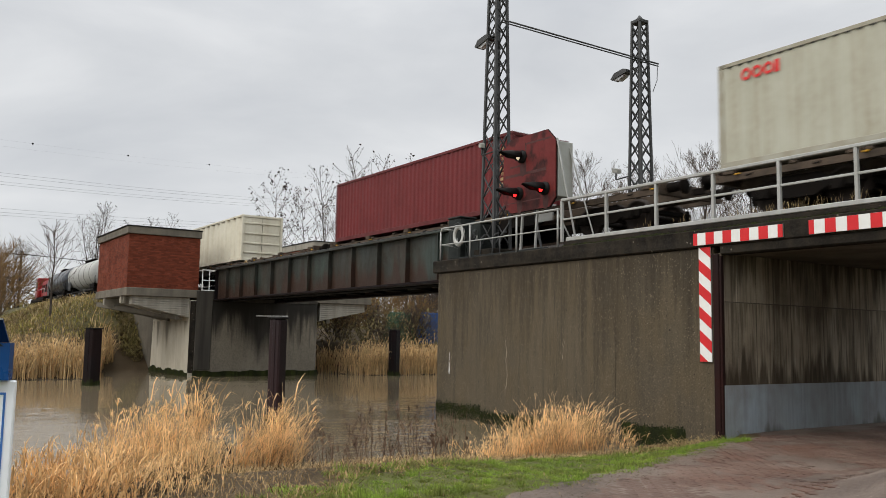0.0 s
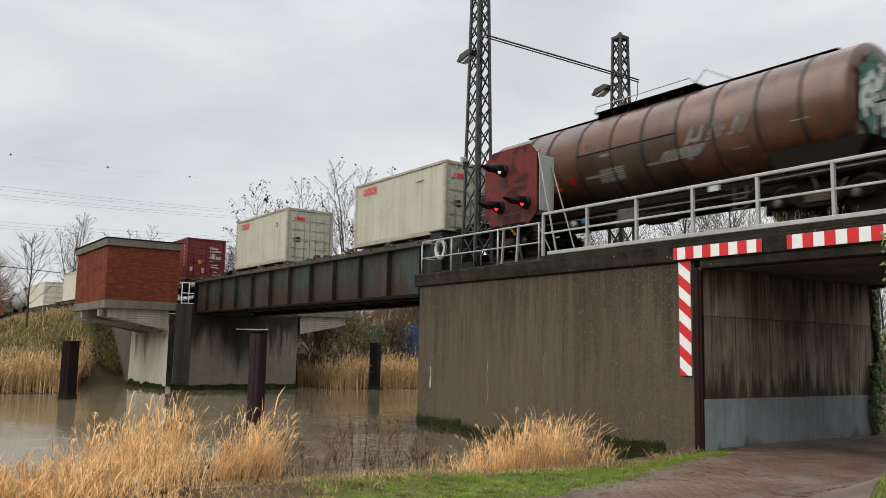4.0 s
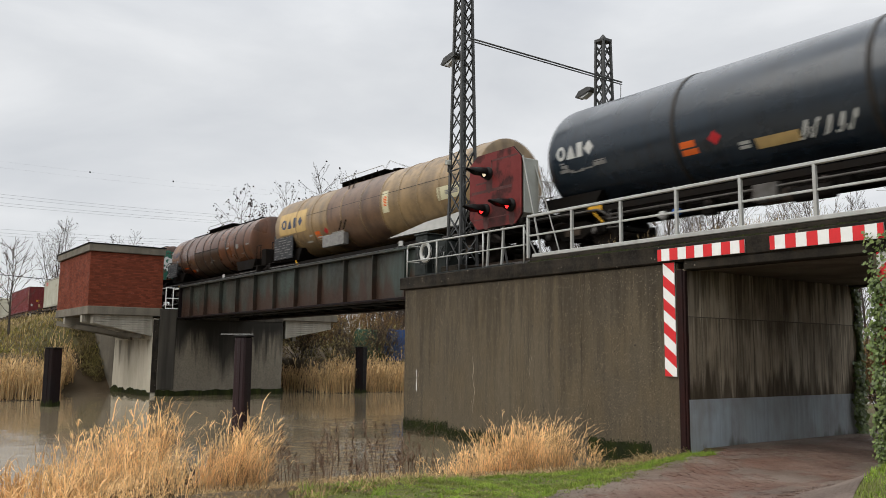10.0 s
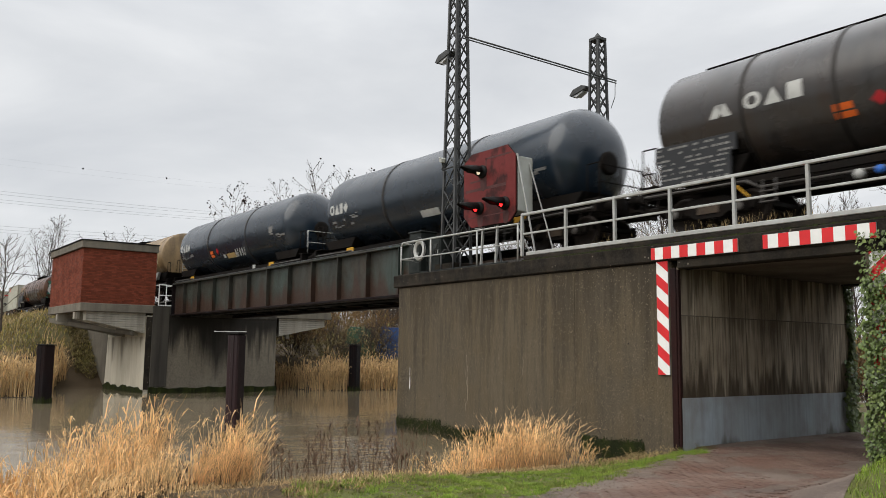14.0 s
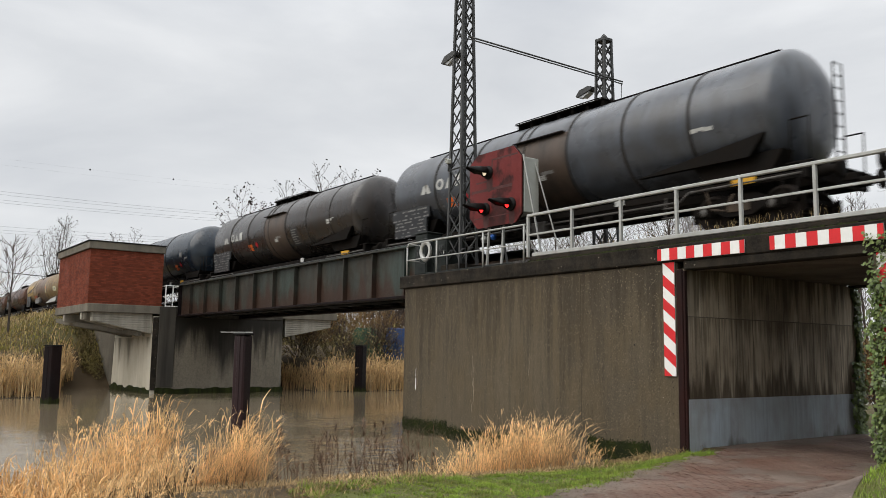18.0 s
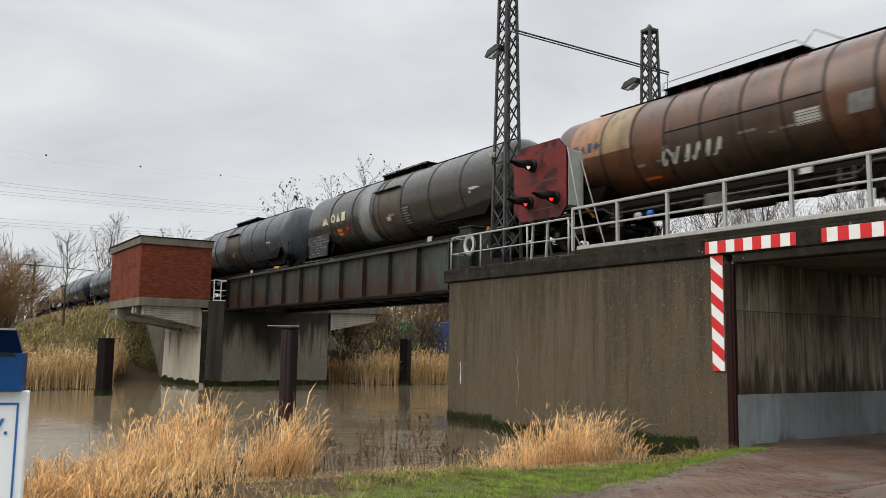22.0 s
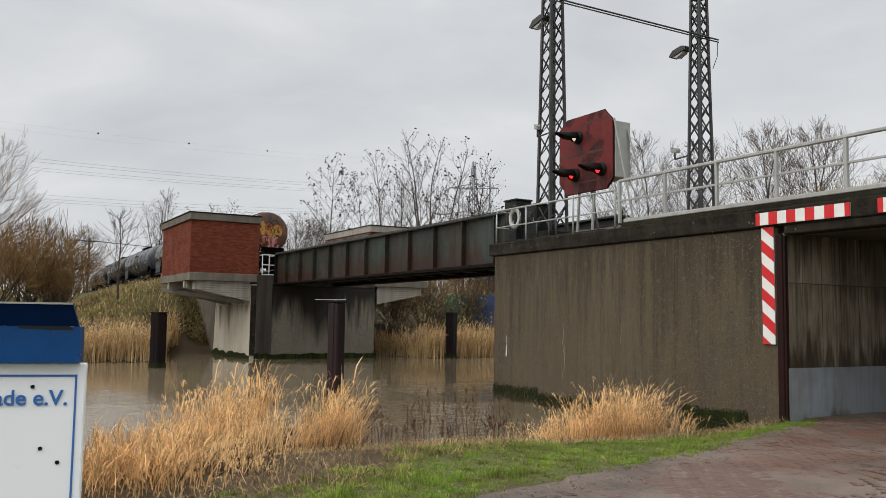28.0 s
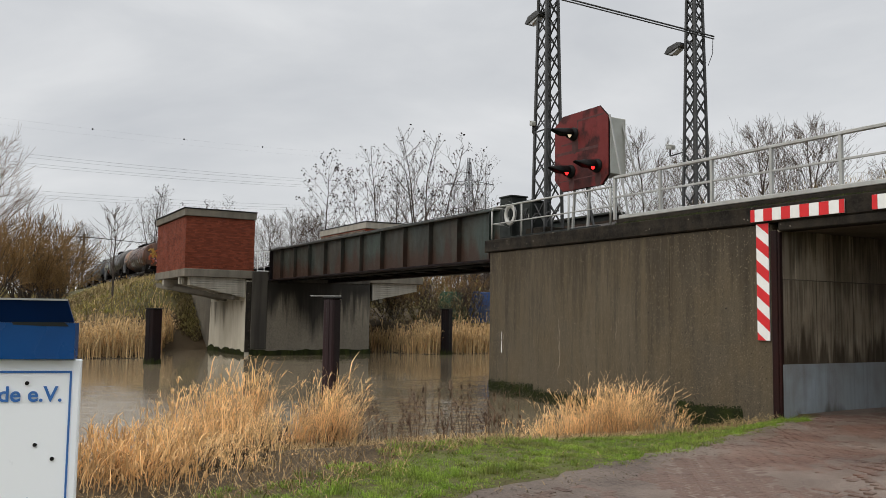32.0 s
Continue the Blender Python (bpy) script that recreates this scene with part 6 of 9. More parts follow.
        part("ladder", s, T_FRAME, t)
    # walkway on top
    if style.get("walk", True):
        zt = za + r
        wa, wb = style.get("walk_span", (x0 + 1.0, x1 - 0.8))
        s = Shape().chamfer(wa, wb, -0.28, 0.28, zt + 0.025, zt + 0.055, 0.008)
        for x in np.arange(wa + 0.2, wb, 1.1):
            s.box(x - 0.02, x + 0.02, -0.25, 0.25, zt - 0.06, zt + 0.03)
        part("walkway", s, T_FRAME, t)
        a, b = style.get("plat", (off - 2.0, off + 2.0))
        part("dome_platform", Shape().chamfer(a, b, -0.55, 0.55, zt + 0.09, zt + 0.125, 0.008), T_FRAME, t)
        for x in np.arange(a + 0.1, b, 0.6):
            part("platform_support", Shape().box(x - 0.02, x + 0.02, -0.5, 0.5, zt - 0.1, zt + 0.09), T_FRAME, t)
        g = 0.30 if style.get("rails") else 0.15
        s = Shape().pipe([(a, -0.54, zt + 0.12), (a + 0.05, -0.54, zt + g), (b - 0.2, -0.54, zt + g), (b, -0.54, zt + 0.12)], 0.018, 5)
        if style.get("rails"):
            s.pipe([(b, -0.5, zt + 0.17), (b + 0.25, -0.5, zt + 0.42), (b + 0.75, 0.2, zt + 0.12)], 0.015, 5)
        part("guard_rail", s, T_PALE if style.get("rails") else T_FRAME, t)
        for x in (off - 0.9, off + 0.9):
            part("manhole", Shape().lathe([(zt - 0.05, 0.3), (zt + 0.1, 0.3), (zt + 0.1, 0.34), (zt + 0.115, 0.34), (zt + 0.115, 0.0)], 16, "z", (x, 0, 0)), T_FRAME, t)
    # belly line
    if style.get("skirt"):
        s = Shape()
        zs = style.get("skirt_z", 0.345)
        for a, b in style["skirt"]:
            s.chamfer(off + a, off + b, -r - 0.03, -r * 0.86 if zs > 0.3 else -r + 0.05, za + zs, za + zs + 0.03, 0.008)
        part("drip_strip", s, style.get("band_mat", mat), t)
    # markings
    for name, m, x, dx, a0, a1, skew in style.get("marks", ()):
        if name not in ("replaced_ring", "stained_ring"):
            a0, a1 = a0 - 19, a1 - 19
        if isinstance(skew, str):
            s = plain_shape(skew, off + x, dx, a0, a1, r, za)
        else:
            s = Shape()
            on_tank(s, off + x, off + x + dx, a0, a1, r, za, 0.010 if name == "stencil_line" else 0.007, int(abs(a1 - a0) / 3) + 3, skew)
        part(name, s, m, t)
    for m, x, z, w, h in style.get("plates", ()):
        part("data_panel", Shape().chamfer(off + x, off + x + w, -1.34, -1.28, z, z + h, 0.008), m, t)
        s = Shape()
        rows = max(2, int(h / 0.11))
        for k in range(rows):
            xx = off + x + 0.06
            while xx < off + x + w - 0.12:
                ww = rng.uniform(0.04, 0.16)
                if rng.random() < 0.5:
                    s.box(xx, min(xx + ww, off + x + w - 0.05), -1.345, -1.34, z + 0.03 + k * h / rows, z + 0.03 + (k + 0.36) * h / rows)
                xx += ww + 0.04
        tagged(part("data_stencil", s, T_FAINT, t), kind="stuff")
    return t


def letters(m, x, z_deg, h_deg, widths, gap=0.1, skew=0.0, name="painted_shape"):
    """Plain shapes that stand for a painted company name: ring, wedge, bar, lozenge."""
    out = []
    for k, w in enumerate(widths):
        out.append((name, m, x, w, z_deg, z_deg + h_deg, ("ring", "wedge", "bar", "lozenge")[k % 4]))
        x += w + gap
    return out


def plain_shape(kind, x, w, a0, a1, r, za):
    """A flat painted shape hugging the near side of the tank."""
    def at(u, v):
        a = radians(a0 + (a1 - a0) * v)
        return (x + w * u, -(r + 0.009) * math.cos(a), za + (r + 0.009) * math.sin(a))
    s = Shape()
    def band(p, q, n=4):
        vs = [at(*[(1 - k / n) * a + k / n * b for a, b in zip(u, v)]) for k in range(n + 1) for u, v in ((p[0], p[1]), (q[0], q[1]))]
        s.add(vs, [(2 * k, 2 * k + 1, 2 * k + 3, 2 * k + 2) for k in range(n)], True)
    if kind == "ring":
        n = 18
        vs = []
        for k in range(n + 1):
            c, d = math.cos(2 * math.pi * k / n), math.sin(2 * math.pi * k / n)
            vs += [at(0.5 + 0.5 * c, 0.5 + 0.5 * d), at(0.5 + 0.24 * c, 0.5 + 0.28 * d)]
        s.add(vs, [(2 * k, 2 * k + 1, 2 * k + 3, 2 * k + 2) for k in range(n)], True)
    elif kind == "wedge":
        band(((0, 0), (0.5, 1)), ((1, 0), (0.5, 1)))
    elif kind == "bar":
        band(((0.1, 0), (0.1, 1)), ((0.9, 0), (0.9, 1)))
    else:
        band(((0.5, 0), (0, 0.5)), ((0.5, 0), (1, 0.5)))
        band(((0, 0.5), (0.5, 1)), ((1, 0.5), (0.5, 1)))
    return s


def hazard(x, a, red=True):
    out = [("hazard_plate", T_ORANGE, x, 0.42, a, a + 6, 0.0), ("hazard_plate", T_ORANGE, x + 0.02, 0.44, a - 7, a - 1.5, 0.0)]
    if red:
        out.append(("hazard_diamond", T_HAZRED, x + 0.8, 0.36, a - 3, a + 10, "lozenge"))
    return out


def small_marks(m, rng, x0, x1, a0, a1, n):
    out = []
    for _ in range(n):
        x = rng.uniform(x0, x1)
        a = rng.uniform(a0, a1)
        out.append(("stencil_mark", m, x, rng.uniform(0.12, 0.5), a, a + rng.uniform(1.2, 4), 0.0))
    return out


def tag_spray(t, m, r, za, x, a, scale, rng, n=7):
    """Sprayed scrawl: thick curving strokes lying on the shell."""
    s = Shape()
    for k in range(n):
        cx = x + k * 0.32 * scale
        p = []
        ph = rng.uniform(0, 6)
        for i in range(9):
            q = i / 8 * 4.5 + ph
            p.append((cx + 0.16 * scale * math.cos(q), a + 9 * scale * math.sin(q * 1.3)))
        for (xa, aa), (xb, ab) in zip(p, p[1:]):
            va = Vector((xa, -(r + 0.012) * math.cos(radians(aa)), za + (r + 0.012) * math.sin(radians(aa))))
            vb = Vector((xb, -(r + 0.012) * math.cos(radians(ab)), za + (r + 0.012) * math.sin(radians(ab))))
            nn = Vector((0, -math.cos(radians(aa)), math.sin(radians(aa))))
            s.bar(va, vb, 0.05 * scale, 0.006, nn)
    tagged(part("graffiti", s, m, t), kind="stuff")


def disc_spray(t, x, za, layers, rng):
    """Sprayed lettering on the flat tank end: strokes on the disc at x."""
    for k, (m, y0, y1, z0, z1, n, w) in enumerate(layers):
        s = Shape()
        for _ in range(n):
            cy, cz = rng.uniform(y0, y1), rng.uniform(z0, z1)
            ph, q = rng.uniform(0, 6.3), rng.uniform(1.5, 4)
            rr = rng.uniform(0.12, 0.32)
            p = [(cy + rr * math.cos(ph + q * i / 6), za + cz + rr * 1.2 * math.sin(ph + q * i / 6)) for i in range(7)]
            for (ya, zza), (yb, zzb) in zip(p, p[1:]):
                s.bar((x + 0.012 + 0.004 * k, ya, zza), (x + 0.012 + 0.004 * k, yb, zzb), w, 0.008, (1, 0, 0))
        tagged(part("graffiti", s, m, t), kind="stuff")


def evenly(a, b, n):
    return [a + (b - a) * i / (n - 1) for i in range(n)]


def build_tanks():
    rng = random.Random(5)
    ZA = 7.25 - RAIL_Z
    def brown(label, u0, u1, marks, plates, tag=None):
        L = (u1 - u0) / 2
        # the ring mark is a darker tone on the near side below the drip strip
        return tank_wagon(label, u0, u1, 1.29, ZA - 0.07, T_BROWN, "flat", (-4.24, -3.13, -1.86, -0.6, 0.5, 1.62, 2.7, 3.9, 5.0), L + 1.45,
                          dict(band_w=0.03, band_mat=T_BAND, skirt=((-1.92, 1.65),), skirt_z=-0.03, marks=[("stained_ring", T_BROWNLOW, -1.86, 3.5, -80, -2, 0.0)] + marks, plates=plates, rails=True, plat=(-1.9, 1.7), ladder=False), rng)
    m1 = [("logo_panel", T_BEIGE, -5.75, 2.1, 4, 46, 0.0)] + letters(T_INK, -5.45, 8, 17, (0.38, 0.4, 0.3, 0.42), 0.06, 0.08) + hazard(-3.2, -14) + small_marks(T_FAINT, rng, -3.5, 5.2, -20, 12, 9) + [("paint_patch", T_FAINT, -1.2, 0.9, -22, -4, 0.1), ("paint_patch", T_FAINT, 0.9, 1.3, -12, 0, 0.3)]
    b1 = brown("rust-brown tank wagon with cream name panel and graffiti on its end", 8.6, 20.9, m1, ((T_PLATE, -6.1, 1.75, 1.9, 0.62), (T_PLATE, -6.5, 1.3, 1.0, 0.9)))
    tag_spray(b1, T_FAINT, 1.29, ZA - 0.07, 2.0, -8, 1.0, rng, 6)
    disc_spray(b1, 6.15, ZA - 0.07, [(T_SPRAY[1], -0.9, 0.9, -0.8, 0.8, 34, 0.16), (T_SPRAY[0], -0.75, 0.75, -0.6, 0.6, 26, 0.11), (T_SPRAY[5], -0.7, 0.7, -0.6, 0.6, 8, 0.04)], rng)
    m2 = [("logo_panel", T_RUSTPANEL, -5.7, 1.22, 12, 55, 0.0)] + letters(T_INK, -5.5, 19, 16, (0.25, 0.22, 0.22, 0.2), 0.04) + [("hazard_plate", T_ORANGE, -3.95, 0.62, -16, -12, 0.0), ("hazard_plate", T_ORANGE, -2.95, 0.36, -30, -22, 0.0), ("white_diamond", T_PALE, -2.5, 0.3, -32, -20, "lozenge")] + small_marks(T_FAINT, rng, -3.0, 5.4, -14, 14, 9) + [("paint_patch", T_FAINT, 4.0, 0.35, 6, 16, 0.0)]
    b2 = brown("rust-brown tank wagon with stencilled white marks", 24.3, 36.2, m2, ((T_PLATE, -6.2, 1.5, 1.6, 0.8),))
    part("rear_locker", Shape().chamfer(6.4, 6.9, -0.9, -0.1, 1.3, 2.1, 0.02), T_FRAME, b2)
    # ochre wagon with a cream band of lettering
    L = 7.95
    m3 = [("stained_ring", T_BEIGEBROWN, -2.56, 4.2, -75, 84, 0.0)] + [("logo_panel", T_CREAM, -7.05, 2.6, 2, 42, 0.0)] + letters(T_INK, -6.8, 12, 18, (0.5, 0.42, 0.4, 0.4), 0.1, 0.1) + hazard(-3.76, -10) + [("notice_panel", T_YELLOWISH, 1.8, 0.4, -1, 32, 0.0), ("notice_picture", T_ORANGE, 1.88, 0.24, 8, 24, 0.0), ("name_band", T_YELLOWISH, 5.3, 1.3, -2, 16, 0.0), ("name_shadow", T_FAINT, 5.75, 0.7, 4, 10, 0.0), ("notice_panel", T_PALE, -2.45, 1.0, -20, -12, 0.0), ("seam", T_BAND, -4.4, 11.6, 27.5, 28.2, 0.0)] + small_marks(T_PALE, rng, -5.0, -2.0, -26, -10, 6)
    b3 = tank_wagon("ochre tank wagon with cream name panel and dark catwalk", 39.1, 54.4, 1.42, ZA + 0.08, T_BEIGE, "flat", (-5.4, -3.91, -2.56, -1.35, 0.2, 1.67, 2.9, 4.11, 5.42, 6.69), L + 0.95,
                    dict(band_w=0.03, marks=m3, plates=((T_PLATE, -7.7, 1.3, 1.9, 1.15),), rails=True, plat=(-3.0, 0.6), walk=True, walk_span=(-3.2, 0.9), ladder=False), rng)
    part("side_trough", Shape().prism([(2.2, 1.3), (6.6, 1.3), (6.9, 1.75), (4.6, 1.62)], -1.36, -1.2), T_PALE, b3, "pale slanting side trough")
    part("valve_box", Shape().chamfer(-3.0, -1.2, -1.34, -1.1, 1.45, 1.95, 0.02), T_FAINT, b3)
    part("side_ladder", Shape().bar((-1.35, -1.47, 2.0), (-1.35, -1.0, 4.0), 0.05, 0.03).bar((-1.0, -1.47, 2.0), (-1.0, -1.0, 4.0), 0.05, 0.03), T_FRAME, b3)
    part("end_manhole", Shape().lathe([(7.93, 0.16), (8.06, 0.16), (8.07, 0.1), (8.07, 0)], 14, "x", (0, 0, ZA + 0.3)), T_PALE, b3)
    # two long gas wagons
    for u0, u1, k in ((57.0, 71.75, 0), (74.3, 88.85, 1)):
        L = (u1 - u0) / 2
        mk = letters(T_PALE, -L + 1.05, 10, 15, (0.34, 0.36, 0.26, 0.36), 0.03, 0.08) + small_marks(T_FAINT, rng, -L + 0.9, -L + 3.2, -10, 6, 9) + [("notice_panel", T_CREAM if k == 0 else T_PALE, -0.2, 1.05, -21, -11, 0.0), ("notice_panel", T_FAINT, L - 2.2, 0.4, 8, 18, 0.0)] + small_marks(T_FAINT, rng, L - 3.0, L - 1.0, -4, 6, 4)
        mk += hazard(-2.16 if k == 0 else 4.0, -6 if k == 0 else -12) + ([("hazard_diamond", T_PLATE, -1.62, 0.34, -14, 0, "lozenge"), ("stencil_mark", T_PALE, -0.62, 0.28, -14, -11, 0.0), ("stencil_mark", T_PALE, -0.62, 0.28, -18, -15, 0.0)] if k == 0 else [])
        t = tank_wagon("long dark blue-grey gas tank wagon with round ends" if k == 0 else "second dark blue-grey gas tank wagon with orange plates", u0, u1, 1.56, ZA + 0.02, T_GAS, "round", (-2.3, 2.52), L + 1.25,
                       dict(band_w=0.06, band_mat=T_BAND, walk=False, marks=mk, plates=(), ladder=False), rng)
        if k == 0:
            tag_spray(t, T_SPRAY[0], 1.56, ZA + 0.02, 0.95, -32, 0.85, rng, 5)
        for sx in (-1, 1):
            xx = sx * (L + 0.45)
            gm = T_PALE if k == 0 else T_FRAME
            for y in (-0.9, 0.0, 0.9):
                part("guard_post", Shape().tube((xx, y, 1.25), (xx, y, 2.3), 0.02, n=5), gm, t)
            for z in (1.8, 2.3):
                part("guard_bar", Shape().tube((xx, -0.9, z), (xx, 0.9, z), 0.02, n=5), gm, t)
        part("end_manhole", Shape().lathe([(L - 0.12, 0.34), (L + 0.06, 0.34), (L + 0.07, 0.25), (L + 0.07, 0)], 18, "x", (0, 0, ZA - 0.2)), T_FRAME, t)
        for x in (-L + 2.2, L - 2.4):
            part("sole_plate", Shape().chamfer(x - 0.25, x + 0.25, -1.27, -1.252, 0.95, 1.12, 0.004), T_YELLOW, t)
    # sooty mineral-oil wagons
    for u0, u1, mat, label, white, band, hz, sx in ((91.4, 106.9, T_DARK, "sooty grey-brown oil tank wagon with pale name blocks", T_PALE, None, -2.96, 1.8), (109.1, 125.1, T_GREY, "grey oil tank wagon with dark hoops", T_PALE, None, -4.44, -1.65), (127.7, 143.4, T_OLIVE, "olive-grey oil tank wagon with yellowed name blocks", T_YELLOWISH, T_PALE, -4.44, 1.28)):
        L = (u1 - u0) / 2
        mk = [("stained_ring", T_RUSTED, -0.95, 2.25, -75, 24, 0.0), ("emblem", white, -5.86, 0.24, 10, 22, 0.18), ("emblem", white, -5.5, 0.24, 10, 22, -0.18)] + letters(white, -4.95, 11, 15, (0.44, 0.42, 0.44), 0.08, 0.16)
        mk += hazard(hz, -8) + [("stencil_block", T_FAINT, 0.2, 0.5, -2, 2, 0.0)]
        mk += [("stencil_panel", T_PLATE, sx, 0.6, -22, 10, 0.0), ("paint_patch", T_PALE, 0.05, 0.3, -8, -2, 0.0)]
        for k in range(7):
            mk.append(("stencil_line", T_FAINT, sx + 0.05 + 0.03 * (k % 2), 0.5 - 0.08 * (k % 3), -20 + 4.2 * k, -18 + 4.2 * k, 1e-6))
        mk += small_marks(T_PALE, rng, L - 2.6, L - 1.0, 2, 10, 4)
        if band:
            mk.append(("replaced_ring", T_PALEGREY, -2.25, 1.0, -60, 85, 0.0))
        t = tank_wagon(label, u0, u1, 1.46, ZA + 0.06, mat, "dish", (-5.03, -2.85, -0.92, -0.5, 1.3, 3.35, 5.45), L + 0.9,
                       dict(band_w=0.04, band_mat=T_BAND, marks=mk, plates=((T_PLATE, -L + 0.35, 1.15, 2.0, 0.62), (T_PLATE, -L + 0.2, 1.75, 2.3, 0.42)), plat=(-1.9, 1.9), skirt=((-0.98, 1.15),), skirt_z=0.60), rng)
        q = [(L - 4.2, 1.55), (L - 1.0, 1.55), (L - 0.6, 2.05)]
        part("drip_tray", Shape().prism(q, -1.36, -1.2), T_FRAME, t)
        part("yellow_bracket", Shape().chamfer(L - 1.5, L - 0.9, -1.3, -1.255, 0.95, 1.1, 0.01), T_YELLOW, t)
    # last wagon
    L = 6.0
    m4 = [("logo_panel", T_SALMON, -5.2, 1.3, 12, 100, 0.0), ("logo_panel", T_BEIGE, -3.9, 1.15, 12, 100, 0.0)] + letters(T_INK, -5.1, 18, 12, (0.3, 0.28, 0.22, 0.28), 0.03, 0.1) + [("hazard_plate", T_ORANGE, -2.6, 0.55, -32, -28, 0.0), ("paint_patch", T_PALE, 2.2, 0.6, -8, 6, 0.0), ("paint_patch", T_FAINT, 4.3, 0.75, -14, 2, 0.1)] + small_marks(T_FAINT, rng, -3.0, 5.0, -15, 10, 7) + [("paint_patch", T_FAINT, 3.4, 0.55, -8, 10, 0.1)]
    b4 = tank_wagon("last rust-brown tank wagon with a bright graffiti end", 145.8, 157.85, 1.36, ZA, T_BROWN, "flat", (-3.89, -2.75, -1.57, -0.4, 0.8, 1.9, 2.95, 4.1, 5.1), L + 1.5,
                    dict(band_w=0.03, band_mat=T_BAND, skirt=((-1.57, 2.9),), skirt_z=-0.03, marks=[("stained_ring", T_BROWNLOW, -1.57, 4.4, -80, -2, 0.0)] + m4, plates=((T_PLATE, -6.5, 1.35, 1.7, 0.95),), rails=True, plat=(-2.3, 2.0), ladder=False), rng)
    tag_spray(b4, T_SPRAY[0], 1.36, ZA, -1.6, -28, 1.0, rng, 6)
    disc_spray(b4, 6.02, ZA, [(T_SPRAY[3], -0.75, 0.75, -0.7, 0.25, 15, 0.17), (T_SPRAY[2], -0.75, 0.7, -0.05, 0.5, 12, 0.14), (T_SPRAY[4], -0.3, 0.6, -0.95, -0.3, 6, 0.1), (T_SPRAY[5], -0.7, 0.7, -0.6, 0.7, 12, 0.035)], rng)
    part("rear_plate", Shape().chamfer(7.0, 7.03, -1.25, -0.85, 1.3, 1.75, 0.01), T_FRAME, b4)
    for y in (-1.05, 0.75):
        part("tail_board", Shape().chamfer(6.98, 7.0, y, y + 0.22, 1.28, 1.6, 0.006), M_WHITE, b4, "red and white tail board")
        part("tail_stripe", Shape().box(7.0, 7.004, y + 0.03, y + 0.19, 1.31, 1.43), M_RED, b4)


def corrugated(s, x0, x1, y, z0, z1, sgn, pitch=0.28, depth=0.036):
    """A trapezoidal container side along x at y."""
    n = int((x1 - x0) / pitch)
    pitch = (x1 - x0) / n
    xs, ys = [], []
    for i in range(n):
        a = x0 + i * pitch
        xs += [a, a + pitch * 0.27, a + pitch * 0.5, a + pitch * 0.77]
        ys += [y, y, y + sgn * depth, y + sgn * depth]
    xs.append(x1)
    ys.append(y)
    vs = [(a, b, z) for z in (z0, z1) for a, b in zip(xs, ys)]
    k = len(xs)
    f = [(i, i + 1, k + i + 1, k + i) for i in range(k - 1)]
    s.add(vs, f if sgn > 0 else [q[::-1] for q in f])


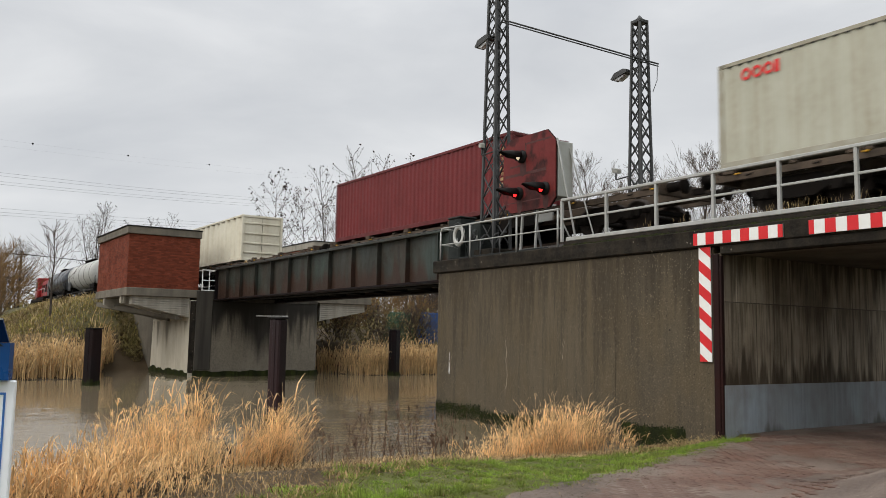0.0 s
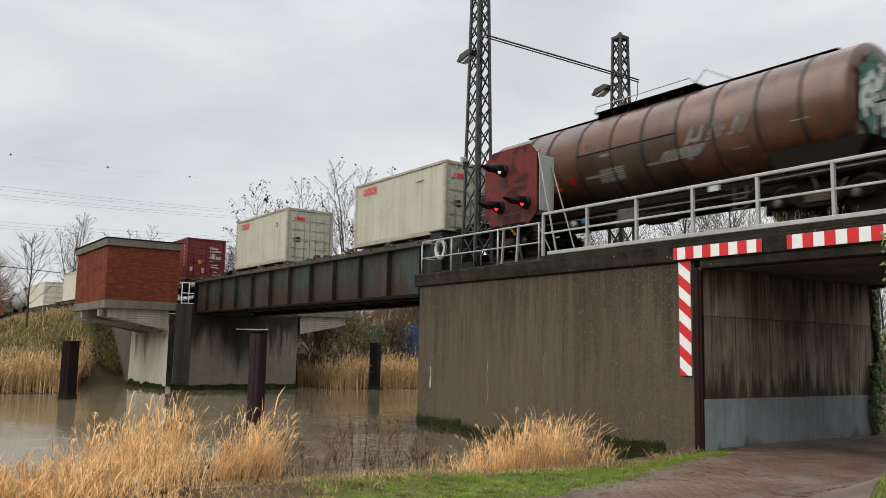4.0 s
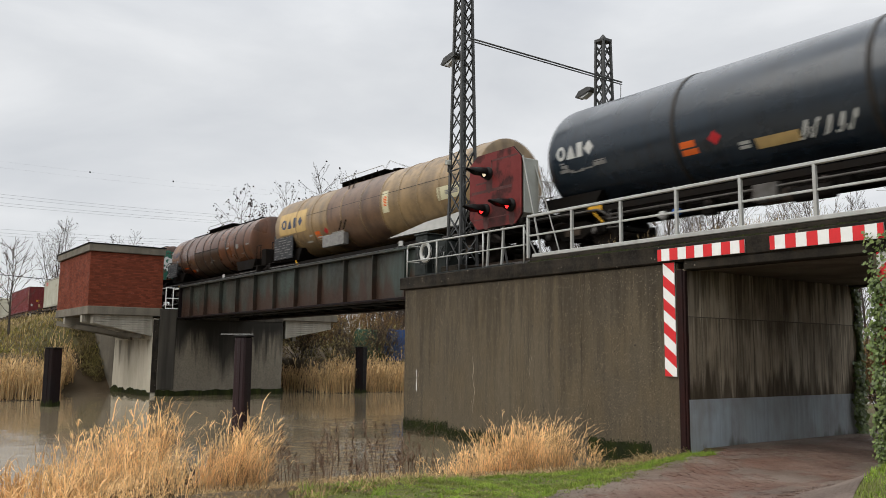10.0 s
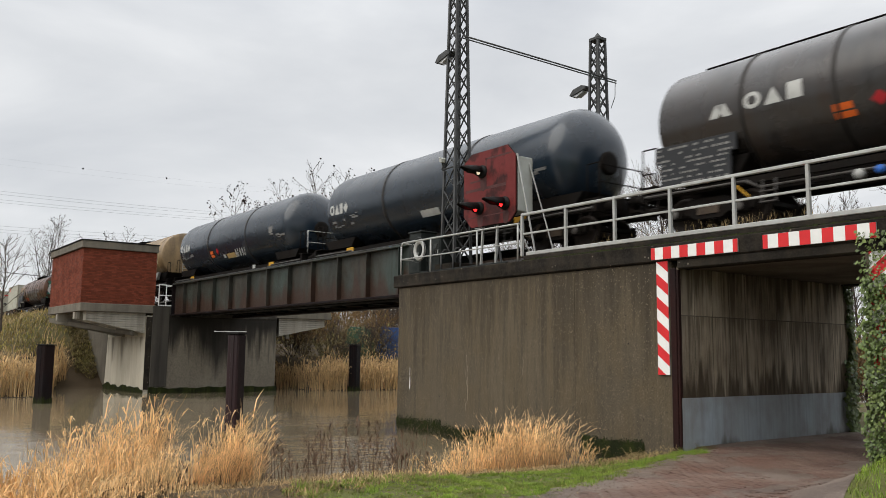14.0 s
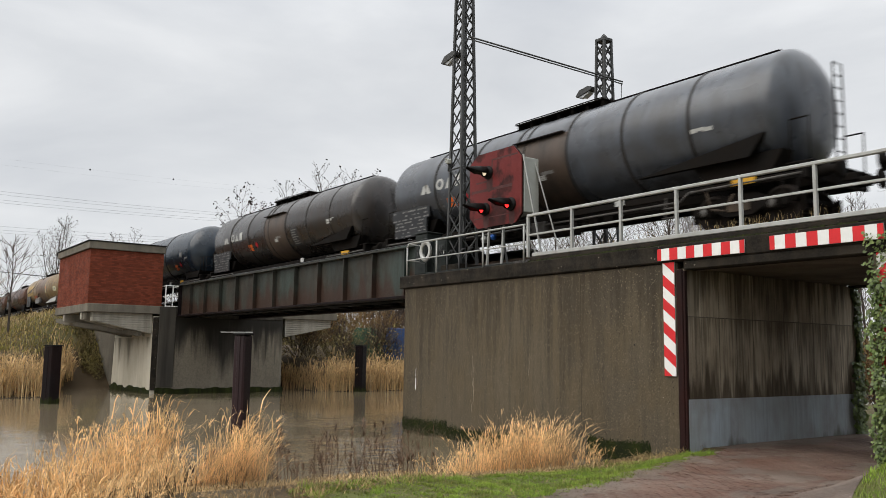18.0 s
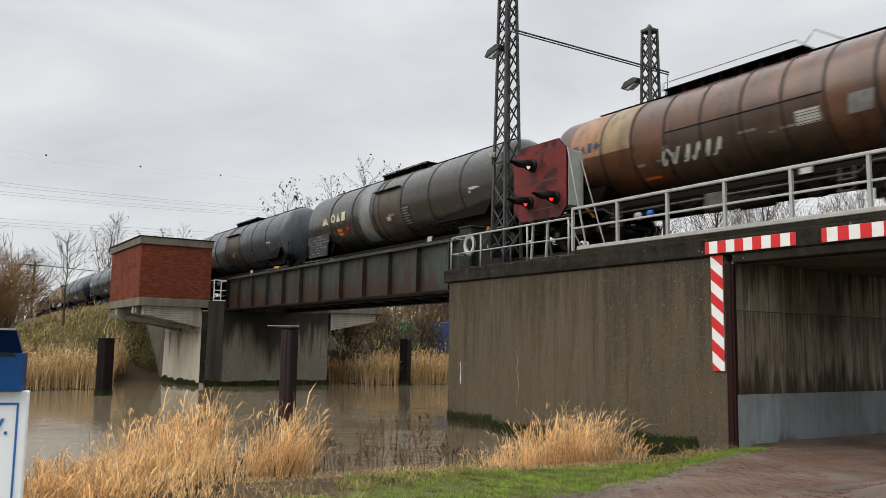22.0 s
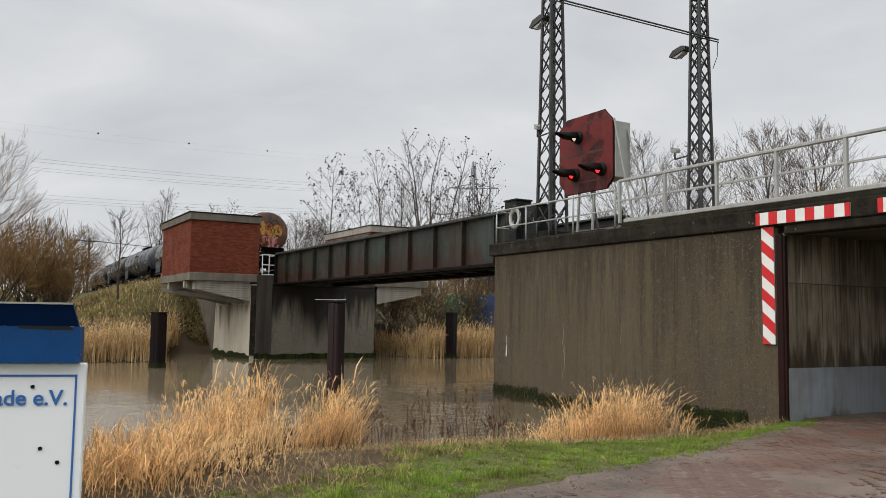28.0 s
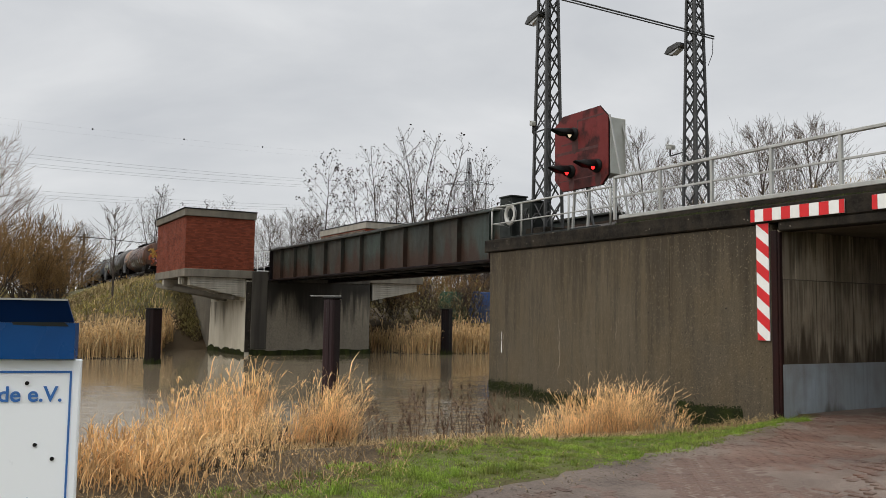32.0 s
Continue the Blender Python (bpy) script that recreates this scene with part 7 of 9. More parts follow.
def container(parent, x0, length, mat, edge, label, doors, style):
    """A shipping container standing on the wagon: shell, corner posts, rails, door leaves with bars."""
    t = thing("shipping_container", label, "container", "containers on the train")
    MOVERS.append((t, parent[1] + x0 + length / 2))
    W, H, z = 1.219, 2.591, 1.165
    h = length / 2
    bulk = mat is T_BULK
    wave = dict(pitch=0.86, depth=0.10) if bulk else dict(depth=0.055 if mat is T_CONTRED else 0.014)
    s = Shape()
    corrugated(s, -h + 0.15, h - 0.15, -W + 0.02, z + 0.16, z + H - 0.09, 1, **wave)
    part("near_side", s, mat, t)
    s = Shape()
    corrugated(s, -h + 0.15, h - 0.15, W - 0.02, z + 0.16, z + H - 0.09, -1, **wave)
    part("far_side", s, mat, t)
    part("roof", Shape().chamfer(-h + 0.02, h - 0.02, -W + 0.03, W - 0.03, z + H - 0.04, z + H - 0.015, 0.006), mat, t)
    part("floor", Shape().chamfer(-h + 0.02, h - 0.02, -W + 0.03, W - 0.03, z + 0.03, z + 0.15, 0.006), edge, t)
    part("front_wall", Shape().box(-h + 0.04, -h + 0.07, -W + 0.1, W - 0.1, z + 0.1, z + H - 0.08), mat, t)
    for sy in (-1, 1):
        part("top_rail", Shape().chamfer(-h + 0.1, h - 0.1, sy * (W - 0.03) - 0.03, sy * (W - 0.03) + 0.03, z + H - 0.1, z + H - 0.005, 0.006), edge, t)
        part("bottom_rail", Shape().chamfer(-h + 0.1, h - 0.1, sy * (W - 0.04) - 0.035, sy * (W - 0.04) + 0.035, z + 0.01, z + 0.17, 0.006), edge, t)
        for sx in (-1, 1):
            part("corner_post", Shape().chamfer(sx * (h - 0.08) - 0.08, sx * (h - 0.08) + 0.08, sy * (W - 0.07) - 0.07, sy * (W - 0.07) + 0.07, z + 0.12, z + H - 0.12, 0.01), edge, t)
            for zz in (z, z + H - 0.118):
                part("corner_casting", Shape().chamfer(sx * (h - 0.089) - 0.089, sx * (h - 0.089) + 0.089, sy * (W - 0.081) - 0.081, sy * (W - 0.081) + 0.081, zz, zz + 0.118, 0.012), edge, t)
    for zz in (z + 0.06, z + H - 0.07):
        for sx in (-1, 1):
            part("end_rail", Shape().chamfer(sx * (h - 0.06) - 0.05, sx * (h - 0.06) + 0.05, -W + 0.16, W - 0.16, zz - 0.06, zz + 0.06, 0.008), edge, t)
    x = h - 0.05
    for sy in (-1, 1):
        a, b = (0.012, W - 0.15) if sy > 0 else (-W + 0.15, -0.012)
        leaf = part("door", Shape().chamfer(x - 0.03, x, a, b, z + 0.14, z + H - 0.14, 0.008), mat, t)
        s = Shape()
        for k in range(5):
            zz = z + 0.22 + k * 0.44
            s.chamfer(x + 0.001, x + 0.03, a + 0.08, b - 0.08, zz, zz + 0.3, 0.012)
        if doors:
            part("door_panel", s, mat, leaf)
            for k in (0.28, 0.72):
                y = a + (b - a) * k
                part("locking_bar", Shape().tube((x + 0.05, y, z + 0.08), (x + 0.05, y, z + H - 0.06), 0.018, n=6), T_CONTGREY if mat is not T_CONTRED else edge, leaf)
                part("bar_handle", Shape().chamfer(x + 0.045, x + 0.07, y - 0.02, y + 0.28, z + 1.02, z + 1.07, 0.006), T_CONTGREY if mat is not T_CONTRED else edge, leaf)
    if bulk:
        for zz in (0.42, 0.95, 1.5, 2.08):
            part("end_beam", Shape().chamfer(x + 0.001, x + 0.05, -W + 0.16, W - 0.16, z + zz, z + zz + 0.10, 0.015), mat, t)
    elif mat is T_CONTWHITE:   # flat dark pieces standing for the slots under the top rail
        for u in np.arange(-h + 0.3, h - 0.3, 0.27):
            part("roof_bow", Shape().chamfer(u, u + 0.09, -W - 0.004, -W + 0.02, z + H - 0.13, z + H - 0.1, 0.004), T_PLATE, t)
    if mat is T_CONTRED:
        for k in range(8):
            part("side_stencil", Shape().box(h - 0.62 + (k % 3) * 0.05, h - 0.47, -W - 0.003, -W + 0.02, z + 0.85 + 0.17 * k, z + 0.95 + 0.17 * k), T_STENCIL, t)
        for y, zz, w, hh, m in ((0.2, 1.95, 0.55, 0.09, T_PALE), (0.2, 1.78, 0.75, 0.07, T_PALE), (0.25, 1.35, 0.32, 0.26, T_PALE), (0.62, 1.33, 0.3, 0.2, T_PALE), (0.25, 0.95, 0.55, 0.08, T_PALE), (0.25, 0.8, 0.5, 0.07, T_PALE), (-0.5, 1.0, 0.28, 0.22, T_YELLOW), (-1.0, 0.55, 0.16, 0.24, T_PALE), (-0.3, 0.45, 0.2, 0.3, T_STENCIL)):
            part("door_label", Shape().box(x + 0.034, x + 0.038, y, y + w, z + zz, z + zz + hh), m, t)
    rng = random.Random(int(length * 10) + len(label))
    for m, a, zz, w, hh in style:
        part("marking", Shape().chamfer(a, a + w, -W - 0.012, -W + 0.03, z + zz, z + zz + hh, 0.004), m, t)
    s = Shape()
    for k in range(9):
        y = rng.uniform(0.15, 0.75)
        zz = z + 0.3 + k * 0.22
        s.box(x + 0.034, x + 0.037, y, y + rng.uniform(0.1, 0.3), zz, zz + 0.06)
    if doors:
        tagged(part("stencil_lines", s, T_PALE if mat is T_CONTRED else T_CONTGREY, t), kind="stuff")
    if doors and mat is T_CONTWHITE:
        part("logo_block", Shape().box(x + 0.034, x + 0.038, -0.85, -0.28, z + 2.02, z + 2.16), T_LOGORED, t)
        part("black_label", Shape().box(x + 0.034, x + 0.038, -0.82, -0.52, z + 0.95, z + 1.2), T_PLATE, t)
    return t


def ring_logo(t, u, zc, h=0.3):
    """Red company lettering as plain open rings and blocks."""
    x = u
    for k in range(4):
        w = 0.27 if k < 3 else 0.16
        out = Shape()
        n = 16
        y = -1.219 - 0.004
        vs = []
        for i in range(n):
            a = 2 * math.pi * i / n
            for q in (1.0, 0.55):
                vs.append((x + w / 2 + q * w / 2 * math.cos(a), y, zc + q * h / 2 * math.sin(a)))
        for i in range(n):
            if k == 3:
                break
            j = (i + 1) % n
            out.add([vs[2 * i], vs[2 * i + 1], vs[2 * j + 1], vs[2 * j]], [(0, 1, 2, 3)])
        if k == 3:
            out.box(x, x + 0.12, y - 0.001, y, zc - h / 2, zc + h / 2)
        ob = part("logo_ring", out, T_LOGORED, t)
        x += w + 0.03
    return t


def flat_wagon(label, u0, u1):
    """A sixty-foot container flat wagon."""
    uc, half = (u0 + u1) / 2, (u1 - u0) / 2
    t = thing("flat_wagon", label, "flat wagon", "wagons of the goods train")
    MOVERS.append((t, uc))
    for sy in (-1, 1):
        part("side_beam", Shape().prism([(-half + 0.6, 0.86), (half - 0.6, 0.86), (half - 0.6, 1.02), (-half + 0.6, 1.02)], sy * 1.2 - 0.06, sy * 1.2 + 0.06), T_DECK, t)
        q = [(-half + 4.4, 0.92), (-half + 5.3, 0.55), (half - 5.3, 0.55), (half - 4.4, 0.92)]
        part("fish_belly", Shape().prism(q, sy * 1.2 - 0.05, sy * 1.2 + 0.05), T_FRAME, t)
    part("centre_sill", Shape().chamfer(-half + 0.6, half - 0.6, -0.35, 0.35, 0.8, 1.04, 0.01), T_DECK, t)
    for x in np.arange(-half + 1.0, half - 0.8, 1.7):
        part("cross_member", Shape().chamfer(x - 0.08, x + 0.08, -1.29, 1.29, 1.021, 1.09, 0.01), T_DECK, t)
        part("rope_hook", Shape().pipe([(x + 0.5, -1.27, 0.97), (x + 0.52, -1.34, 0.92), (x + 0.62, -1.34, 0.92), (x + 0.64, -1.27, 0.97)], 0.018, 5), T_FRAME, t)
    for sx in (-1, 1):
        part("headstock", Shape().chamfer(sx * (half - 0.62) - 0.06, sx * (half - 0.62) + 0.06, -1.28, 1.28, 0.85, 1.2, 0.01), T_DECK, t)
    for x in evenly(-half + 1.0, half - 1.0, 7):
        for sy in (-1, 1):
            part("container_lock", Shape().chamfer(x - 0.15, x + 0.15, sy * 1.2 - 0.1, sy * 1.2 + 0.1, 1.021, 1.163, 0.008), T_DECK, t)
            part("lock_lever", Shape().chamfer(x + 0.2, x + 0.32, sy * 1.29 - 0.02, sy * 1.29 + 0.02, 0.98, 1.02, 0.008), T_YELLOW, t)
    running_gear(t, half, (-half + 2.7, half - 2.7))
    s = Shape().tube((-2.5, -0.8, 0.6), (2.5, -0.8, 0.6), 0.05).tube((-0.5, -0.9, 0.55), (0.4, -0.9, 0.55), 0.16, n=12)
    for k in range(5):
        s.chamfer(-2.2 + k, -1.9 + k, -0.95, -0.6, 0.42, 0.85, 0.02)
    part("brake_gear", s, T_FRAME, t)
    for x in (-1.6, 1.0, 4.6):
        part("data_panel", Shape().chamfer(x, x + 0.8, -1.275, -1.262, 0.60, 0.85, 0.004), T_PALE if x > 4 else T_DECK, t)
    part("hand_wheel", Shape().lathe([(-1.3, 0.16), (-1.33, 0.2), (-1.3, 0.24), (-1.27, 0.2), (-1.3, 0.16)], 16, "y", (2.6, 0, 0.85)), T_STENCIL, t)
    return (t, uc)


def build_flats():
    w = flat_wagon("grimy brown container flat wagon, its middle third empty", -13.75, 6.8)
    for a, lab in ((-13.05, "cream shipping container with red ring lettering"), (-0.1, "second cream shipping container with stained side")):
        c = container(w, a - w[1], 6.42, T_CONTWHITE, T_CONTGREY, lab, True, [(T_CONTGREY, 1.9, 1.75, 0.14, 0.25)] if a < -5 else [(T_CONTGREY, 1.3, 2.05, 0.5, 0.03)])
        ring_logo(c, -2.55, 1.165 + 2.2, 0.3)
    w = flat_wagon("grimy container flat wagon, its rear third empty", -34.45, -14.35)
    container(w, -33.55 - w[1], 12.5, T_CONTRED, T_CONTREDEDGE, "dull red forty-foot shipping container", True, [])
    for a, b, c in ((-58.4, -35.05, -57.35), (-81.6, -59.0, -80.3)):
        w = flat_wagon("long grimy container flat wagon with one pale container", a, b)
        container(w, c - w[1], 12.19, T_BULK, T_BULK, "pale cream container with bulging ribs along its sides", False, [])


def build_front():
    """Tank wagons and the locomotive that lead the train."""
    rng = random.Random(8)
    ZA = 7.2 - RAIL_Z
    for u, mat, label in ((-90.1, T_PALE, "pale grey tank wagon near the head of the train"), (-106.3, T_GREY, "grey tank wagon behind the locomotive")):
        tank_wagon(label, u - 6.6, u + 6.6, 1.42, ZA, mat, "dish", evenly(-5.2, 5.2, 5), 7.8, dict(band_w=0.05, band_mat=T_BAND, plates=((T_PLATE, -6.4, 1.3, 1.8, 1.0),)), rng)
    t = thing("locomotive", "red diesel locomotive at the head of the train", "locomotive")
    MOVERS.append((t, -124.2))
    part("frame", Shape().chamfer(-8.4, 8.4, -1.4, 1.4, 0.9, 1.4, 0.03), T_FRAME, t)
    part("long_hood", Shape().chamfer(0.6, 8.0, -0.95, 0.95, 1.41, 3.5, 0.12), T_LOCO, t)
    part("short_hood", Shape().chamfer(-8.0, -2.1, -0.95, 0.95, 1.41, 3.3, 0.12), T_LOCO, t)
    part("cab", Shape().chamfer(-2.05, 0.55, -1.4, 1.4, 1.41, 4.1, 0.12), T_LOCO, t)
    for sy in (-1, 1):
        for x in (-1.7, -0.5):
            part("window", Shape().chamfer(x, x + 0.9, sy * 1.41 - 0.01, sy * 1.41 + 0.01, 2.7, 3.5, 0.008), M_LENS, t)
        part("handrail", Shape().pipe([(-8.2, sy * 1.3, 1.4), (-8.2, sy * 1.3, 2.4), (8.2, sy * 1.3, 2.4), (8.2, sy * 1.3, 1.4)], 0.025), M_WHITE, t)
    for x in (2.0, 4.0, 6.0):
        part("grille", Shape().chamfer(x, x + 1.4, -0.97, -0.952, 2.0, 3.0, 0.006), T_FRAME, t)
    part("fuel_tank", Shape().chamfer(-2.2, 2.2, -1.2, 1.2, 0.3, 0.89, 0.06), T_FRAME, t)
    running_gear(t, 9.0, (-5.4, 5.4))


build_tanks()
build_flats()
build_front()


# ---- plants ----
def ribbon(vs, fs, pts, w0, w1, side):
    """A tapering strip through the points."""
    k = len(vs)
    n = len(pts)
    for i, p in enumerate(pts):
        w = (w0 + (w1 - w0) * i / (n - 1)) / 2
        vs.append((p[0] - side[0] * w, p[1] - side[1] * w, p[2]))
        vs.append((p[0] + side[0] * w, p[1] + side[1] * w, p[2]))
    for i in range(n - 1):
        fs.append((k + 2 * i, k + 2 * i + 1, k + 2 * i + 3, k + 2 * i + 2))


def reed(vs, fs, rng, x, y, z, h, wide, lean, leaves=3, plume=True, blade=1.35):
    """A dry reed: a leaning stem, long leaves that droop at their ends, and a nodding plume."""
    a = rng.uniform(0, 6.28)
    side = (math.cos(a), math.sin(a))
    lx, ly = lean[0] + rng.uniform(-0.22, 0.22), lean[1] + rng.uniform(-0.22, 0.22)
    q = lambda k: (x + lx * h * k * k, y + ly * h * k * k, z + h * k * (1 - 0.18 * (abs(lx) + abs(ly)) * k))
    ribbon(vs, fs, [q(k) for k in (0, 0.35, 0.7, 1.0)], wide, wide * 0.5, side)
    for _ in range(leaves):
        k = rng.uniform(0.3, 0.95)
        p = q(k)
        b = rng.uniform(0, 6.28)
        dx, dy = math.cos(b), math.sin(b)
        l = h * rng.uniform(0.22, 0.48)
        up, end = rng.uniform(0.5, 0.95), rng.uniform(-0.1, 0.9)
        at = lambda f, zz: (p[0] + dx * l * f * 0.45 + lx * l * 0.5 * f, p[1] + dy * l * f * 0.45 + ly * l * 0.5 * f, p[2] + l * zz)
        ribbon(vs, fs, [p, at(0.3, up * 0.6), at(0.65, up * 0.8), at(1.0, end)], wide * blade, wide * 0.25, (-dy, dx))
    if plume:
        p = q(1.0)
        for _ in range(3):
            l = h * rng.uniform(0.08, 0.15)
            ribbon(vs, fs, [p, (p[0] + lx * l + rng.uniform(-0.03, 0.03), p[1] + ly * l + rng.uniform(-0.03, 0.03), p[2] + l * 0.6), (p[0] + lx * 2.2 * l + rng.uniform(-0.06, 0.06), p[1] + ly * 2.2 * l + 0.05, p[2] + l * rng.uniform(0.2, 0.8))], wide * 1.2, wide * 0.4, side)


def strips(name, vs, fs, mat, label, category, group=""):
    return tagged(part(name, Shape().add(vs, fs), mat), label, category, group, kind="stuff")


def build_near_reeds():
    rng = random.Random(11)
    # centre, spread, number, top
    lobes = ((-8.5, 1.5, 0.5, 40, -0.12, 0), (-8.7, 2.2, 0.5, 80, 0.0, 0), (-8.9, 2.8, 0.45, 60, 0.14, 0), (-9.1, 1.35, 0.55, 20, -0.2, 0), (-9.3, 2.0, 0.5, 40, -0.08, 0), (-9.6, 2.7, 0.5, 110, 0.24, 0), (-10.0, 3.15, 0.38, 130, 0.42, 0), (-10.4, 3.5, 0.25, 60, 0.36, 0), (-10.6, 1.7, 0.4, 16, -0.05, 0), (-10.7, 2.0, 0.4, 35, 0.05, 0), (-10.9, 2.4, 0.42, 150, 0.42, 0), (-11.05, 2.85, 0.42, 210, 0.56, 0), (-11.2, 3.3, 0.38, 210, 0.62, 0), (-11.35, 3.66, 0.22, 170, 0.68, 0), (-11.6, 4.1, 0.2, 18, -0.1, 0),
             (-11.55, 4.15, 0.16, 60, -0.02, 1), (-11.65, 4.42, 0.2, 120, 0.24, 1), (-11.8, 4.85, 0.26, 200, 0.56, 1), (-11.85, 5.2, 0.26, 130, 0.36, 1))
    for which, label in ((0, "tall dry golden reed clump on the near bank"), (1, "dry golden reed tuft leaning over beside the pile")):
        vs, fs = [], []
        for cx, cy, sp, n, top, w in lobes:
            if w != which:
                continue
            for _ in range(int(n * 1.4)):
                x, y = cx + rng.gauss(0, sp * 0.7), cy + rng.gauss(0, sp * 0.42)
                z = max(ground_z(x, y), WATER_Z - 0.1) - 0.04
                h = (top - z) * min(1.12, max(0.3, rng.gauss(0.76, 0.2)))
                reed(vs, fs, rng, x, y, z, h, rng.uniform(0.005, 0.0095), (rng.gauss(0.04, 0.08), rng.gauss(0.03 if w == 0 else 0.20, 0.08)), rng.choice((1, 1, 2)), rng.random() < 0.6, 1.0)
            for _ in range(max(2, n // 32)):
                x, y = cx + rng.gauss(0, sp * 0.6), cy + rng.gauss(0, sp * 0.4)
                z = max(ground_z(x, y), WATER_Z - 0.1)
                reed(vs, fs, rng, x, y, z, (top - z) * rng.uniform(1.02, 1.34), 0.010, (rng.uniform(-0.1, 0.2), rng.uniform(0.0, 0.3)), 3, True, 1.9)
            for _ in range(n // 16):   # broken stems that lean across the others
                x, y = cx + rng.gauss(0.15, sp * 0.7), cy + rng.gauss(0, sp * 0.42)
                z = max(ground_z(x, y), WATER_Z - 0.1)
                reed(vs, fs, rng, x, y, z, (top - z) * rng.uniform(0.35, 0.75), 0.012, (rng.uniform(-0.2, 0.7), rng.uniform(-1.1, 1.1)), 1, False, 1.7)
        strips("reed_clump", vs, fs, M_REED, label, "reeds", "reed clumps")
    vs, fs = [], []
    for cx, cy, sp, n, top in ((-12.75, 9.1, 0.35, 40, -0.38), (-12.8, 9.65, 0.35, 70, -0.22), (-12.8, 10.1, 0.32, 120, -0.05), (-12.7, 10.55, 0.3, 150, 0.08), (-12.6, 11.1, 0.3, 210, 0.30), (-12.5, 11.55, 0.28, 180, 0.22), (-12.4, 12.0, 0.22, 80, -0.08), (-12.2, 12.5, 0.25, 70, -0.15)):
        for _ in range(int(n * 0.85)):
            x, y = cx + rng.gauss(0, sp * 0.9), cy + rng.gauss(0, sp * 0.8)
            z = max(ground_z(x, y), WATER_Z - 0.1) - 0.04
            h = (top - z) * min(1.15, max(0.25, rng.gauss(0.74, 0.22)))
            reed(vs, fs, rng, x, y, z, h, rng.uniform(0.006, 0.010), (rng.gauss(0.05, 0.26), rng.gauss(0.16, 0.32)), 4, True, 1.3)
    strips("reed_clump", vs, fs, M_REED, "dry golden reed clump at the foot of the abutment", "reeds", "reed clumps")
    # dark stems added low between the reeds to paint the shade inside the clumps
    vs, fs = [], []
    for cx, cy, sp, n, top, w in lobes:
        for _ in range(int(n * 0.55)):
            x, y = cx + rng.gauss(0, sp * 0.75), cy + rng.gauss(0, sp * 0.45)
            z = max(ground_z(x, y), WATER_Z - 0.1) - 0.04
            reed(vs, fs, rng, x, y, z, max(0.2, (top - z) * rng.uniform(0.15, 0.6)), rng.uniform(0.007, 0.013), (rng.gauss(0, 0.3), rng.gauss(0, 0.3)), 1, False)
    strips("old_reed_stems", vs, fs, M_SHADEROT, "dark stems added low in the reed clumps as their inner shade", "reeds")
    # bent-over reeds heaped at the upstream end of the clump
    vs, fs = [], []
    for _ in range(520):
        x, y = -8.75 + rng.gauss(0, 0.42), 1.55 + rng.gauss(0, 0.40)
        z = ground_z(x, y) - 0.02
        reed(vs, fs, rng, x, y, z, rng.uniform(0.2, 0.62), rng.uniform(0.008, 0.013), (rng.gauss(0.2, 0.5), rng.gauss(0.1, 0.6)), 2, False, 1.6)
    strips("reed_heap", vs, fs, M_LITTERORANGE, "heap of bent orange-brown reeds at the bank", "reeds", "reed clumps")
    # a withered leaf bunch hanging among the reeds, and a rotten log at their foot
    t = thing("withered_bunch", "bunch of curled black-brown leaves on a bent stem", "dead leaves")
    base = Vector((-11.5, 3.88, ground_z(-11.5, 3.88)))
    part("stem", Shape().pipe([tuple(base), tuple(base + Vector((0.02, 0.0, 0.42))), tuple(base + Vector((0.05, 0.10, 0.66))), tuple(base + Vector((0.06, 0.20, 0.62)))], 0.008, 5), M_SHADEROT, t)
    for k in range(16):
        p = base + Vector((0.05 + rng.gauss(0, 0.04), 0.02 + 0.26 * k / 15 + rng.gauss(0, 0.03), 0.62 - 0.26 * rng.random()))
        l, b = rng.uniform(0.09, 0.17), rng.uniform(0, 6.28)
        lv, lf = [], []
        d = (math.cos(b) * 0.35, math.sin(b) * 0.35)
        ribbon(lv, lf, [tuple(p), (p.x + d[0] * l, p.y + d[1] * l, p.z - l * 0.4), (p.x + d[0] * l * 1.4, p.y + d[1] * l * 1.4, p.z - l)], 0.05, 0.02, (-math.sin(b), math.cos(b)))
        part("leaf", Shape().add(lv, lf, True), M_LEAFDARK, t)
    t = thing("rotten_log", "short black rotten log lying at the foot of the reeds", "log")
    z = ground_z(-11.55, 3.75) + 0.07
    part("trunk", Shape().lathe([(-0.20, 0.0), (-0.20, 0.07), (-0.08, 0.085), (0.08, 0.078), (0.20, 0.085), (0.21, 0.0)], 10, "y", (-11.45, 3.78, z)), M_SHADEROT, t)
    part("branch_stub", Shape().tube((-11.45, 3.9, z), (-11.40, 4.02, z + 0.13), 0.03, 0.02, 6), M_SHADEROT, t)
    # flattened litter between reeds and turf
    vs, fs = [], []
    for _ in range(13000):
        y = rng.uniform(-1.5, 13.5)
        d = rng.uniform(0.4, turf_from(y) + 0.6)
        x = shore_x(y) + d
        z = ground_z(x, y) + 0.01
        a = rng.uniform(0, 6.28)
        l = rng.uniform(0.05, 0.28)
        dx, dy = math.cos(a), math.sin(a)
        ribbon(vs, fs, [(x, y, z), (x + dx * l * 0.5, y + dy * l * 0.5, z + rng.uniform(0.01, 0.10)), (x + dx * l, y + dy * l, z + rng.uniform(-0.01, 0.05))], rng.uniform(0.005, 0.012), 0.003, (-dy, dx))
    strips("reed_litter", vs, fs, M_LITTER, "flattened dead reed litter on the muddy bank", "litter")
    vs, fs = [], []
